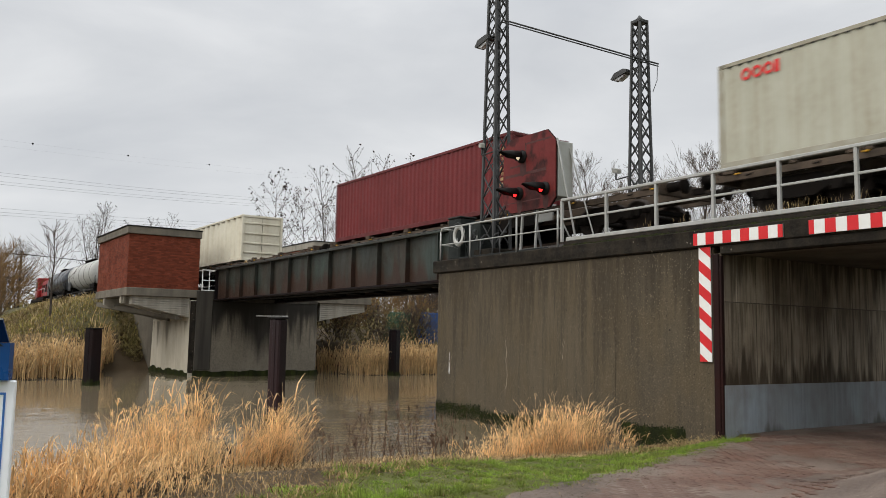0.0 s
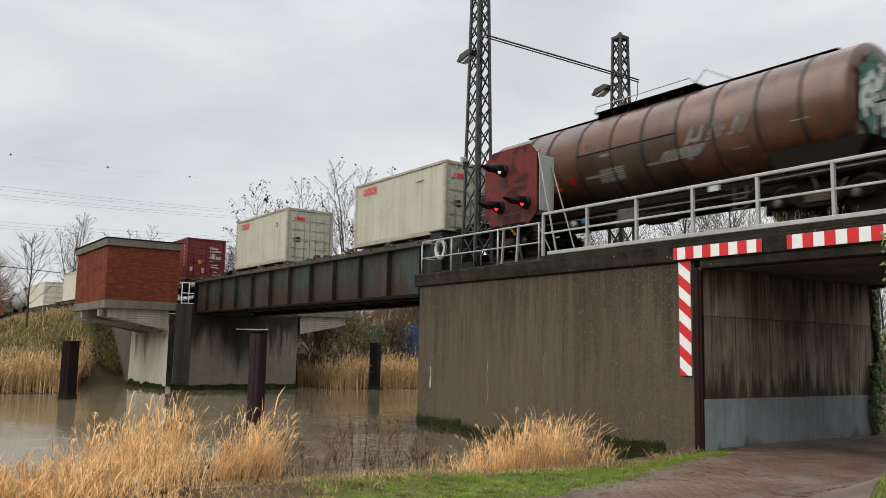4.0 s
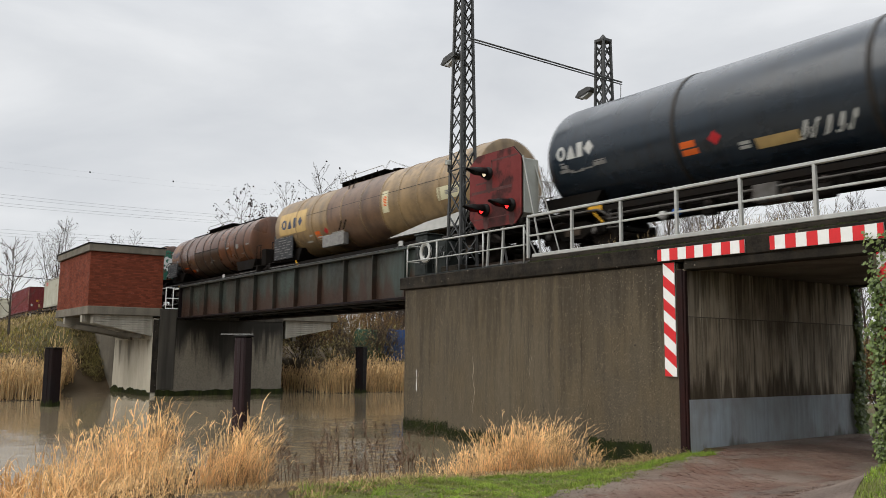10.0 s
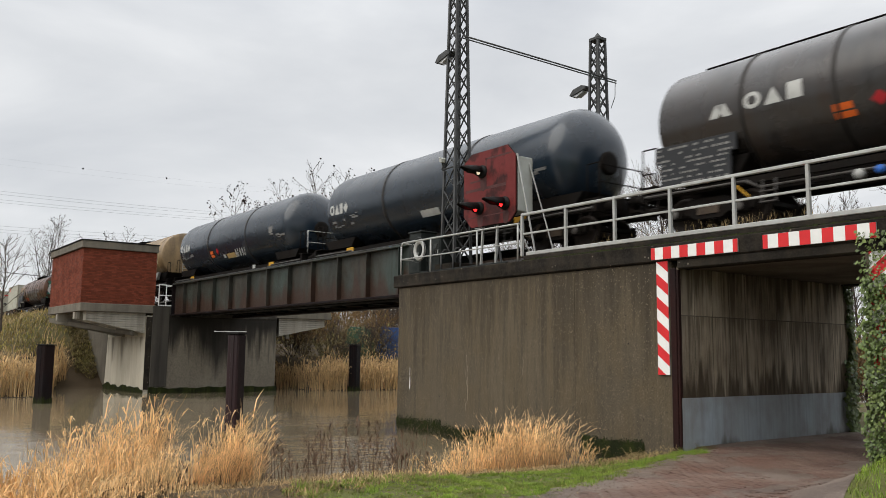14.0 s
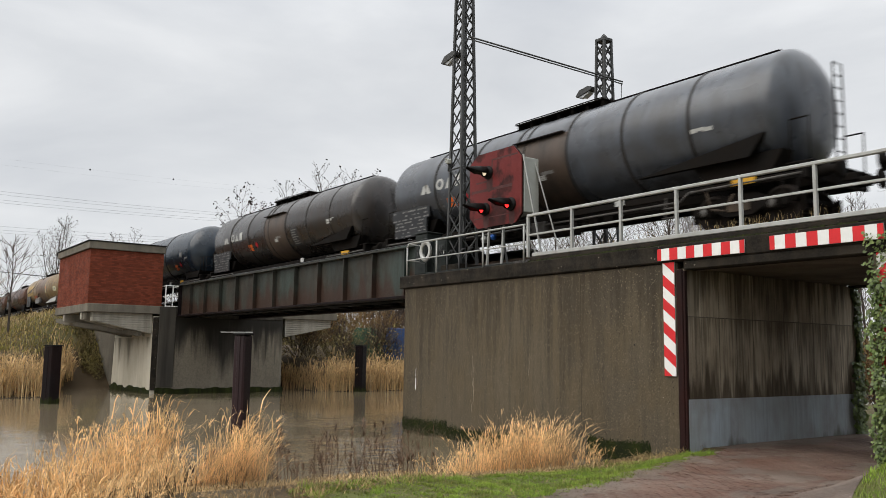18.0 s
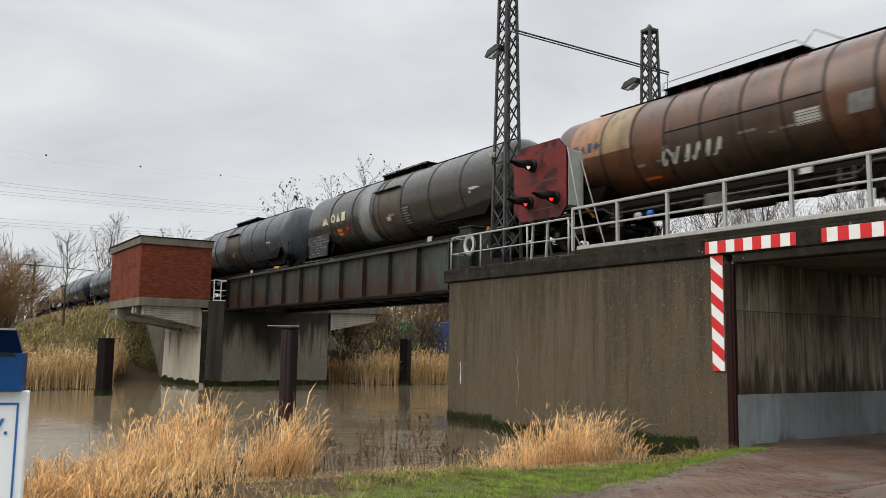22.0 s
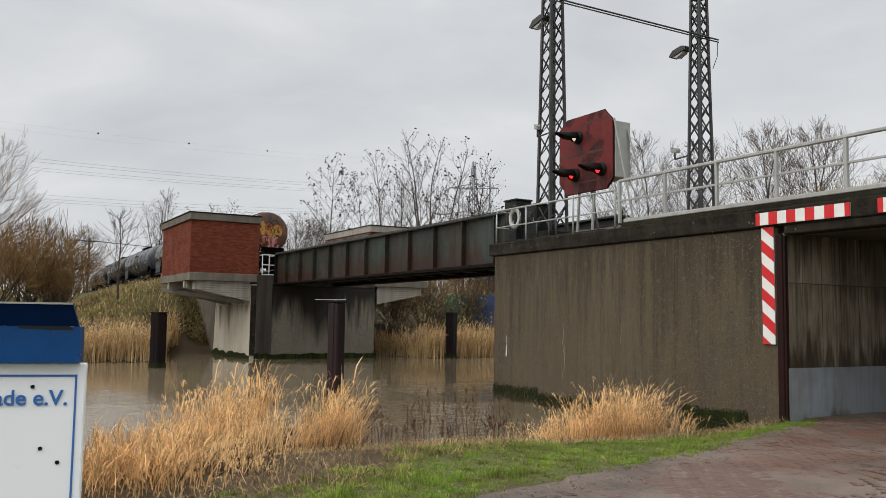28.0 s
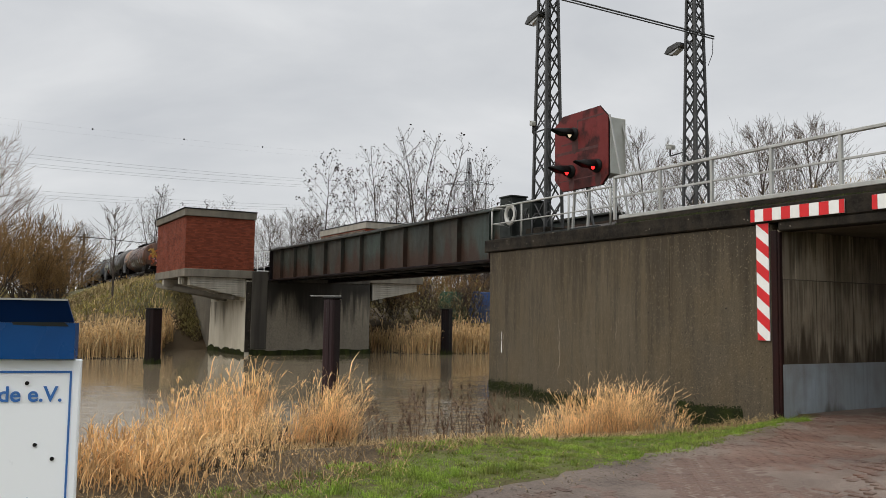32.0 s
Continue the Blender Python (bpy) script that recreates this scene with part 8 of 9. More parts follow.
    for _ in range(420):
        x, y = -11.75 + rng.gauss(0, 0.42), 14.2 - abs(rng.gauss(0, 0.22))
        z = ground_z(x, y) + abs(rng.gauss(0, 0.06))
        a, l = rng.uniform(0, 6.28), rng.uniform(0.1, 0.45)
        dx, dy = math.cos(a), min(math.sin(a) * 0.5, 0.2)
        ribbon(vs, fs, [(x, y, z), (x + dx * l * 0.5, y + dy * l * 0.5, z + rng.uniform(0.01, 0.12)), (x + dx * l, y + dy * l, z + rng.uniform(-0.02, 0.05))], 0.010, 0.004, (-dy, dx))
    strips("straw_heap", vs, fs, M_DEADGRASS, "heap of dead straw at the foot of the corner post", "litter")
    # brown dock stalks in the shallows
    vs, fs = [], []
    for k in range(150):
        y = rng.uniform(5.2, 9.8)
        x = shore_x(y) + rng.uniform(-0.9, 0.9)
        z = max(ground_z(x, y), WATER_Z - 0.1)
        h = rng.choice((rng.uniform(0.4, 0.8), rng.uniform(0.8, 1.3)))
        lean = (rng.uniform(-0.12, 0.12), rng.uniform(-0.12, 0.12))
        reed(vs, fs, rng, x, y, z, h, 0.016, lean, 0, False)
        for _ in range(10):
            k2 = rng.uniform(0.6, 1.0)
            b = rng.uniform(0, 6.28)
            p = (x + lean[0] * h * k2 * k2, y + lean[1] * h * k2 * k2, z + h * k2)
            l = rng.uniform(0.03, 0.09)
            ribbon(vs, fs, [p, (p[0] + math.cos(b) * l, p[1] + math.sin(b) * l, p[2] + l * 1.1)], 0.018, 0.010, (-math.sin(b), math.cos(b)))
    strips("dock_stalks", vs, fs, M_STALK, "brown withered dock stalks standing in the shallows", "weeds")


def build_turf():
    rng = random.Random(12)
    vs, fs = [], []
    n = 0
    while n < 165000:
        y = rng.uniform(-2.0, 14.4)
        a = shore_x(y) + turf_from(y) - 0.2
        b = path_left(y) + 0.22 - 0.3 * step(7.5, 4.5, y) + 0.38 * noise.noise(Vector((y * 0.9, 1.0, 0.0))) + 0.16 * noise.noise(Vector((y * 3.1, 2.0, 0.0)))
        x = rng.uniform(a, b)
        e = min(x - a, b - x)
        bare = noise.noise(Vector((x * 1.1, y * 1.1, 0))) + 0.6 * noise.noise(Vector((x * 3.3, y * 3.3, 5)))
        if rng.random() > 0.5 + 1.6 * e - 0.75 * bare:
            n += 1
            continue
        rc = rng.uniform(0.03, 0.11)
        hc = rng.uniform(0.022, 0.062) * (1.9 if rng.random() < 0.09 else 1.0) * (0.75 + 0.9 * max(0.0, 0.3 - bare))
        cz = ground_z(x, y) - 0.01
        k = int(9 + rc * 260)
        n += k
        for _ in range(k):
            t, q = rng.uniform(0, 6.28), math.sqrt(rng.random())
            dx, dy = math.cos(t), math.sin(t)
            h = hc * rng.uniform(0.5, 1.15) * (1.1 - 0.5 * q)
            px, py = x + dx * rc * q, y + dy * rc * q
            l = h * (0.15 + 0.9 * q * rng.random())
            ribbon(vs, fs, [(px, py, cz), (px + dx * l * 0.4, py + dy * l * 0.4, cz + h * 0.7), (px + dx * l, py + dy * l, cz + h * rng.uniform(0.75, 1.0))], rng.uniform(0.005, 0.009), 0.002, (-dy, dx))
    for _ in range(8000):   # verge right of the path
        y = rng.uniform(2, 14.3)
        x = path_right(y) + abs(rng.gauss(0, 0.9)) + 0.02
        z = ground_z(x, y) - 0.01
        h = rng.uniform(0.03, 0.1)
        t = rng.uniform(0, 6.28)
        dx, dy = math.cos(t), math.sin(t)
        ribbon(vs, fs, [(x, y, z), (x + dx * h * 0.15, y + dy * h * 0.15, z + h * 0.6), (x + dx * h * 0.5, y + dy * h * 0.5, z + h)], 0.013, 0.002, (-dy, dx))
    strips("turf", vs, fs, M_GRASS, "short bright green turf along the path", "grass")
    # withered blades and fallen leaves mixed into the turf
    crumbs = []
    vs, fs = [], []
    for _ in range(800):
        y = rng.uniform(-1.0, 14.3)
        x = rng.uniform(shore_x(y) + turf_from(y) - 0.5, path_left(y) + 0.5)
        z = ground_z(x, y) + 0.01
        t = rng.uniform(0, 6.28)
        dx, dy = math.cos(t), math.sin(t)
        l = rng.uniform(0.03, 0.16)
        ribbon(vs, fs, [(x, y, z), (x + dx * l * 0.5, y + dy * l * 0.5, z + 0.03), (x + dx * l, y + dy * l, z + 0.02)], 0.008, 0.003, (-dy, dx))
    for _ in range(1300):
        y = rng.uniform(-1.0, 14.0)
        x = path_left(y) + 0.25 + rng.gauss(0, 0.36) + 0.38 * noise.noise(Vector((y * 0.9, 1.0, 0.0)))
        z = ground_z(x, y) + 0.012
        t = rng.uniform(0, 6.28)
        dx, dy = math.cos(t), math.sin(t)
        l = rng.uniform(0.02, 0.09)
        crumbs.append(((x, y, z), (x + dx * l, y + dy * l, z + 0.012), (-dy, dx)))
    strips("dead_blades", vs, fs, M_DEADGRASS, "withered straw blades lying in the turf", "grass")
    vs, fs = [], []
    for a, b, side in crumbs:
        ribbon(vs, fs, [a, b], rng.uniform(0.006, 0.022), 0.008, side)
    strips("soil_crumbs", vs, fs, M_CRUMB, "dark soil crumbs and rotten leaves along the path's edge", "litter")
    # dry grass on the deck behind the railing
    vs, fs = [], []
    for cx, n in ((-12.3, 40), (-10.9, 60), (-10.2, 70), (-9.6, 60), (-13.8, 25), (-8.6, 30)):
        for _ in range(n):
            x, y = cx + rng.gauss(0, 0.3), 15.0 + rng.gauss(0, 0.15)
            reed(vs, fs, rng, x, y, 4.0, rng.uniform(0.15, 0.5), 0.008, (0.05, 0.0), 1, False)
    strips("dry_grass", vs, fs, M_DEADGRASS, "dry grass tufts on the ballast behind the railing", "grass")
    # rough grass on the far embankment
    vs, fs = [], []
    for _ in range(5000):
        x = rng.uniform(-85, -48.5)
        y = rng.uniform(4, 14.6)
        z = ground_z(x, y)
        if z < 0.4:
            continue
        h = rng.uniform(0.15, 0.5)
        t = rng.uniform(0, 6.28)
        dx, dy = math.cos(t), math.sin(t)
        ribbon(vs, fs, [(x, y, z - 0.03), (x + dx * h * 0.2, y + dy * h * 0.2, z + h * 0.6), (x + dx * h * 0.6, y + dy * h * 0.6, z + h * 0.9)], 0.05, 0.01, (-dy, dx))
    strips("rough_grass", vs, fs, M_DEADGRASS, "rough straw-coloured grass on the embankment", "grass")
    vs, fs = [], []
    for _ in range(14000):
        x = rng.uniform(-90, -50)
        y = rng.uniform(5, 15.2)
        z = ground_z(x, y)
        if z < 1.2 + 0.9 * noise.noise(Vector((x * 0.4, y * 0.4, 0))) or rng.random() < 0.75 * step(-61.0, -65.0, x):
            continue
        h = rng.uniform(0.1, 0.32)
        t = rng.uniform(0, 6.28)
        dx, dy = math.cos(t), math.sin(t)
        ribbon(vs, fs, [(x, y, z - 0.03), (x + dx * h * 0.3, y + dy * h * 0.3, z + h * 0.6), (x + dx * h * 0.9, y + dy * h * 0.9, z + h * 0.8)], 0.06, 0.015, (-dy, dx))
    strips("olive_grass", vs, fs, M_ROUGHGRASS, "olive-green rough grass on the upper embankment", "grass")


def build_far_reeds():
    rng = random.Random(13)
    for (y0, y1, n), label in (((-45, 12.6, 9600), "dry reed belt along the far bank"), ((22.8, 48, 5200), "dry reed belt beyond the bridge")):
        vs, fs = [], []
        for _ in range(n):
            y = rng.uniform(y0, y1)
            x = -45.5 - abs(rng.gauss(0, 1.4)) - 10 * step(8.5, 12.5, y) * (1 - step(22.5, 26, y))
            z = ground_z(x, y)
            if z < WATER_Z - 0.25:
                continue
            z = max(z, WATER_Z) - 0.05
            h = rng.uniform(1.2, 1.85) * (0.85 + 0.3 * noise.noise(Vector((0, y * 0.35, 0))))
            reed(vs, fs, rng, x, y, z, h, rng.uniform(0.03, 0.06), (0.03, 0.05), 1, True)
        strips("reed_belt", vs, fs, M_FARREED, label, "reeds", "reed belts of the far bank")


build_near_reeds()
build_turf()
build_far_reeds()


# ---- trees ----
def grow(wood, twigs, tips, p, d, l, r, depth, rng, up, spread, split):
    """One limb in bent pieces, with side limbs that grow in turn."""
    q, dd = p.copy(), d.copy()
    n = 4 if depth > 1 else 3
    shape = wood if depth > 1 else twigs
    sides = 7 if r > 0.12 else 5 if r > 0.05 else 3
    for i in range(n):
        dd = (dd + Vector((rng.gauss(0, 0.13), rng.gauss(0, 0.13), rng.gauss(0, 0.07) + up * 0.08))).normalized()
        e = q + dd * (l / n)
        ra, rb = r * (1 - 0.35 * i / n), r * (1 - 0.35 * (i + 1) / n)
        shape.tube(q, e, ra, rb, sides, False)
        q = e
        if depth > 0 and i > 0:
            for _ in range(split if rng.random() < 0.5 else split - 1):
                a = rng.uniform(0, 6.28)
                o = dd.orthogonal().normalized()
                o.rotate(Matrix.Rotation(a, 3, dd))
                nd = (dd + o * rng.uniform(spread * 0.7, spread * 1.4) + Vector((0, 0, up * 0.12))).normalized()
                grow(wood, twigs, tips, q, nd, l * rng.uniform(0.45, 0.8), max(r * rng.uniform(0.35, 0.5), 0.012), depth - 1, rng, up, spread, split)
    if depth == 0:
        tips.append(q)
    else:
        grow(wood, twigs, tips, q, dd, l * rng.uniform(0.6, 0.8), max(r * 0.6, 0.012), depth - 1, rng, up, spread, split)


def make_tree(label, seed, height, stems, depth, r, up, spread, split, twig_mat, leaves=0, leaf_mat=None, lean=0.2, category="tree", group="bare trees"):
    """A shrub of several stems that fork from the ground."""
    rng = random.Random(seed)
    wood, twigs, tips = Shape(), Shape(), []
    for k in range(stems):
        a = 6.28 * k / max(stems, 1) + rng.uniform(-0.4, 0.4)
        d = Vector((math.cos(a) * lean * (stems > 1), math.sin(a) * lean * (stems > 1), 1)).normalized()
        base = Vector((math.cos(a), math.sin(a), 0)) * (0.03 * (stems > 1)) + Vector((0, 0, -0.3))
        grow(wood, twigs, tips, base, d, height * 0.36 * rng.uniform(0.8, 1.1), r * rng.uniform(0.7, 1.0), depth, rng, up, spread, split)
    return dress_tree(label, wood, twigs, tips, height, rng, twig_mat, leaves, leaf_mat, category, group)


def make_tall_tree(label, seed, height, r, first, reach, rise, twig_mat, leaves=0, leaf_mat=None, stems=1, depth=2):
    """A trunk that runs to the top, with ascending limbs that get shorter upwards and end in fine twigs."""
    rng = random.Random(seed)
    wood, twigs, tips = Shape(), Shape(), []
    for k in range(stems):
        a = 6.28 * k / stems + rng.uniform(-0.5, 0.5)
        q = Vector((math.cos(a), math.sin(a), 0)) * (0.03 * (stems > 1)) + Vector((0, 0, -0.3))
        dd = Vector((math.cos(a) * 0.16 * (stems > 1), math.sin(a) * 0.16 * (stems > 1), 1)).normalized()
        n = 16
        top = height * (1.0 if k == 0 else rng.uniform(0.75, 0.95))
        turn = rng.uniform(0, 6.28)
        for i in range(n):
            dd = (dd + Vector((rng.gauss(0, 0.05), rng.gauss(0, 0.05), 0.06))).normalized()
            e = q + dd * (top / n)
            f0, f1 = i / n, (i + 1) / n
            wood.tube(q, e, r * (1 - 0.9 * f0), r * (1 - 0.9 * f1), 6 if i < 8 else 4, False)
            q = e
            if f1 < first:
                continue
            f = (f1 - first) / (1 - first)
            l = height * reach * (0.35 + 0.65 * math.sin(math.pi * min(1, 0.30 + 0.72 * f))) * rng.uniform(0.75, 1.15)
            for _ in range(2 if i % 2 else 3):
                turn += 2.4 + rng.uniform(-0.4, 0.4)
                nd = Vector((math.cos(turn), math.sin(turn), rise * rng.uniform(0.7, 1.3))).normalized()
                grow(wood, twigs, tips, q - dd * rng.random() * (top / n), nd, l * 0.62, max(r * (1 - 0.9 * f1) * 0.42, 0.02), depth, rng, 0.9, 0.62, 2)
    return dress_tree(label, wood, twigs, tips, height, rng, twig_mat, leaves, leaf_mat, "tree", "bare trees")


def dress_tree(label, wood, twigs, tips, height, rng, twig_mat, leaves, leaf_mat, category, group):
    zmax = max(v[2] for v in twigs.v)
    k = height / zmax
    for s in (wood, twigs):
        s.v = [(a * k, b * k, c * k if c > 0 else c) for a, b, c in s.v]
    t = thing("tree" if category == "tree" else "bush", label, category, group)
    part("trunk", wood, M_BARK, t)
    part("crown", twigs, twig_mat, t)
    if leaves:
        s = Shape()
        pool = rng.choices(tips, k=leaves)
        for p in pool:
            p = Vector(p) * k + Vector((rng.gauss(0, 0.12), rng.gauss(0, 0.12), rng.gauss(0, 0.12)))
            a = Vector((rng.gauss(0, 1), rng.gauss(0, 1), rng.gauss(0, 1))).normalized()
            b = a.orthogonal().normalized()
            c = a.cross(b)
            w = rng.uniform(0.07, 0.13)
            s.add([tuple(p - b * w), tuple(p - c * w * 0.7), tuple(p + b * w), tuple(p + c * w * 0.7)], [(0, 1, 2, 3)])
        part("leaves", s, leaf_mat, t, "few withered dark leaves")
    return t


def build_trees():
    rng = random.Random(21)
    ash = make_tall_tree("tall bare tree with upright limbs and fine twigs", 1, 17, 0.15, 0.18, 0.27, 1.2, M_TWIG, 90, M_LEAFDARK, stems=2)
    ash2 = make_tall_tree("round-crowned bare tree with fine grey-brown twigs", 2, 15, 0.16, 0.2, 0.34, 0.8, M_TWIGHAZE, stems=2)
    leafy = make_tall_tree("slim poplar keeping a few withered dark leaves", 3, 15, 0.14, 0.18, 0.34, 1.0, M_TWIG, 460, M_LEAFDARK, depth=1)
    leafy2 = make_tall_tree("bare tree keeping withered leaves on its outer twigs", 9, 16, 0.13, 0.15, 0.28, 1.2, M_TWIG, 380, M_LEAFDARK, stems=3, depth=1)
    willow = make_tall_tree("round bare willow with dense fine shoots", 4, 13, 0.2, 0.15, 0.40, 0.75, M_TWIGPALE, stems=2)
    thicket = make_tree("dense brown thicket of bare orange shoots", 5, 6, 9, 3, 0.05, 0.6, 0.55, 2, M_TWIGORANGE, lean=0.5, category="bush", group="thickets")
    bush = make_tree("tangled grey-brown bare bush with fine twigs", 6, 5, 8, 3, 0.045, 0.35, 0.7, 2, M_TWIG, lean=0.6, category="bush", group="thickets")
    shrub = make_tree("spreading bare shrub with dark open branches", 16, 5, 5, 3, 0.06, 0.3, 0.62, 2, M_TWIG, lean=0.75, category="bush", group="thickets")
    sapling = make_tall_tree("small bare tree with fine twigs on the embankment slope", 7, 5.6, 0.075, 0.28, 0.42, 0.9, M_TWIG, depth=1)
    spare = make_tall_tree("open bare tree with several long forking stems", 31, 16.5, 0.13, 0.3, 0.23, 1.1, M_TWIG, 420, M_LEAFDARK, stems=4, depth=1)
    places = [
        (leafy, -78.7, 32.0, 1.05), (leafy, -72.6, 33.5, 0.95), (leafy2, -67.5, 34.2, 0.98), (spare, -65.0, 36.2, 1.08), (leafy2, -65.0, 39.6, 0.95), (leafy, -59.6, 40.4, 0.7), (bush, -68.0, 30.0, 1.3), (bush, -72.0, 36.0, 1.4), (bush, -64.0, 33.0, 1.2), (bush, -66.0, 44.0, 1.4), (bush, -61.0, 46.0, 1.3), (bush, -80.0, 40.0, 1.5), (bush, -75.0, 48.0, 1.5),
        (ash2, -58.0, 54.5, 1.22), (ash2, -55.8, 61.0, 1.2), (ash2, -54.5, 67.0, 1.36), (ash2, -53.0, 72.5, 1.42), (ash2, -49.0, 84.0, 1.3), (ash, -47.0, 92.0, 1.25), (ash2, -69.8, 60.8, 0.8), (bush, -62.0, 64.0, 1.3), (bush, -60.0, 76.0, 1.4),
        (ash2, -118.2, 35.0, 0.95), (ash2, -114.2, 38.0, 0.92), (ash2, -112.6, 41.4, 0.98), (ash2, -110.0, 44.0, 0.95), (ash2, -116.0, 46.0, 0.9),
        (spare, -107.8, 21.6, 0.85), (spare, -106.8, 27.6, 0.88), (ash2, -109.0, 32.0, 0.82),
        (willow, -76.0, 1.6, 1.12), (willow, -84.0, -3.0, 1.0), (willow, -78.0, -6.5, 0.9), 
        (thicket, -68.8, 4.4, 1.3), (thicket, -66.0, 2.2, 1.15), (thicket, -71.0, 7.0, 1.15), (shrub, -73.5, 5.6, 1.7), (shrub, -74.0, 2.4, 1.8), (thicket, -67.0, 6.4, 0.8),
        (bush, -68.0, -6.0, 1.2), (bush, -66.0, -14.0, 1.3), (willow, -80.0, -14.0, 0.9), (ash2, -85.0, -30.0, 0.9),
        (sapling, -61.2, 9.6, 1.2), (ash2, -130.0, 16.0, 0.7), (bush, -125.0, 12.0, 1.2), (bush, -118.0, 10.5, 1.0), (ash2, -112.0, 9.5, 0.75), (thicket, -92.0, 6.5, 0.8), (bush, -100.0, 8.5, 0.9), (ash2, -140.0, 34.0, 0.8), (ash2, -150.0, 44.0, 0.8), (ash2, -135.0, 40.0, 0.9),
        (bush, -53.0, 26.5, 0.72), (bush, -55.0, 30.0, 0.8), (bush, -52.5, 33.0, 0.7), (bush, -56.0, 36.5, 0.9), (bush, -52.0, 40.0, 0.75), (thicket, -58.0, 33.5, 0.9), (thicket, -53.5, 27.5, 0.6), (thicket, -54.5, 34.5, 0.7), (thicket, -53.0, 38.5, 0.7), (thicket, -56.5, 31.0, 0.75), (leafy2, -62.0, 40.0, 0.85), (bush, -60.0, 28.0, 0.95), (thicket, -50.5, 36.5, 0.42), (bush, -50.3, 29.5, 0.42),
        (bush, -10.5, 27.0, 0.75), (thicket, -12.3, 25.0, 0.55), (bush, -9.0, 31.0, 0.85), (thicket, -11.4, 30.0, 0.7), (bush, -6.0, 26.0, 0.6), (ash, -14.5, 36.0, 0.75), (ash2, -9.5, 40.0, 0.7),
    ]
    seen = set()
    for src, x, y, k in places:
        m = pose(x, y, ground_z(x, y), 0, 0, rng.uniform(0, 360))
        if src in seen:
            ob = copy_thing(src, m)
        else:
            ob = src
            ob.matrix_basis = m
            seen.add(src)
        ob.scale = (k, k, k)
    # brambles on the slope and behind the reeds, each a heap of small twiggy leaves
    for cx, cy, rx, ry, h, n, label in ((-60.0, 13.9, 2.2, 0.7, 0.5, 1700, "dark bramble scrub beside the wing wall"), (-57.2, 13.9, 1.7, 0.8, 0.5, 1700, "dark bramble scrub at the foot of the wing wall"), (-53.0, 33.0, 3.0, 12.0, 3.3, 12000, "brown bramble scrub beyond the bridge")):
        vs, fs = [], []
        for _ in range(n):
            a, q = rng.uniform(0, 6.28), math.sqrt(rng.random())
            x, y = cx + rx * q * math.cos(a), cy + ry * q * math.sin(a)
            if rng.random() < q * q * 0.8:
                continue
            z = ground_z(x, y) + h * rng.random() ** (2 if h < 2 else 1.3) * max(0.15, 0.7 + 0.9 * noise.noise(Vector((x * 1.3, y * 1.3, 0))))
            b = rng.uniform(0, 6.28)
            l = rng.uniform(0.12, 0.4)
            dx, dy = math.cos(b), math.sin(b)
            ribbon(vs, fs, [(x, y, z), (x + dx * l * 0.6, y + dy * l * 0.6, z + l * rng.uniform(0, 0.7)), (x + dx * l, y + dy * l, z + l * rng.uniform(-0.2, 0.5))], rng.uniform(0.03, 0.09), 0.01, (-dy, dx))
        strips("bramble_scrub", vs, fs, M_SCRUB, label, "scrub", "bramble scrub")


build_trees()


def build_ivy():
    rng = random.Random(31)
    def leaves(n, pick, name, label, size=(0.03, 0.065)):
        vs, fs = [], []
        for _ in range(n):
            x, y, z, nx, ny = pick()
            nrm = Vector((nx + rng.gauss(0, 0.35), ny + rng.gauss(0, 0.35), rng.uniform(0.1, 0.7))).normalized()
            u = nrm.orthogonal().normalized()
            u.rotate(Matrix.Rotation(rng.uniform(0, 6.28), 3, nrm))
            v = nrm.cross(u)
            w = rng.uniform(*size)
            p = Vector((x, y, z))
            k = len(vs)
            vs += [tuple(p - v * w), tuple(p + u * w * 0.8 - v * w * 0.2), tuple(p + u * w * 0.5 + v * w * 0.5), tuple(p + v * w * 1.1), tuple(p - u * w * 0.5 + v * w * 0.5), tuple(p - u * w * 0.8 - v * w * 0.2)]
            fs.append(tuple(range(k, k + 6)))
        strips(name, vs, fs, M_IVY, label, "ivy", "ivy at the underpass")
    def pillar():
        z = rng.uniform(-0.35, 2.95) if rng.random() < 0.93 else rng.uniform(2.9, 3.75)
        edge = 0.10 + 0.16 * noise.noise(Vector((z * 1.7, 0, 0)))
        x = -7.2 - edge * rng.random() + rng.random() ** 1.2 * 1.6
        return (x, FACE_Y - 0.03 - abs(rng.gauss(0, 0.09)) - (0.06 if z > 3.5 else 0), z, -0.3, -1.0)
    leaves(7200, pillar, "ivy", "thick dark green ivy covering the underpass pier", (0.02, 0.045))
    def far_edge():
        z = rng.uniform(-0.3, 3.5)
        w = 0.18 + 0.25 * noise.noise(Vector((z * 1.3, 5, 0))) + (0.25 if z < 1.5 else 0)
        return (AB_X1 + 0.02 + abs(rng.gauss(0, 0.06)) + (0.1 * rng.random() if z < 1.5 else 0), BACK_Y + 0.05 - max(w, 0.03) * rng.random(), z, 1.0, -0.3)
    leaves(1300, far_edge, "ivy", "ragged ivy hanging at the far end of the underpass wall")
    s = Shape()
    for _ in range(26):
        p = Vector((AB_X1 + 0.1 + rng.random() * 0.3, BACK_Y + 0.3 + rng.random() * 0.8, -0.3))
        for _ in range(6):
            e = p + Vector((rng.uniform(-0.15, 0.25), rng.uniform(-0.1, 0.3), rng.uniform(0.25, 0.6)))
            s.tube(p, e, 0.012, 0.009, 3, False)
            p = e
    tagged(part("bare_shoots", s, M_TWIG), "bare tangled shoots at the far underpass mouth", "shoots", kind="stuff")


build_ivy()


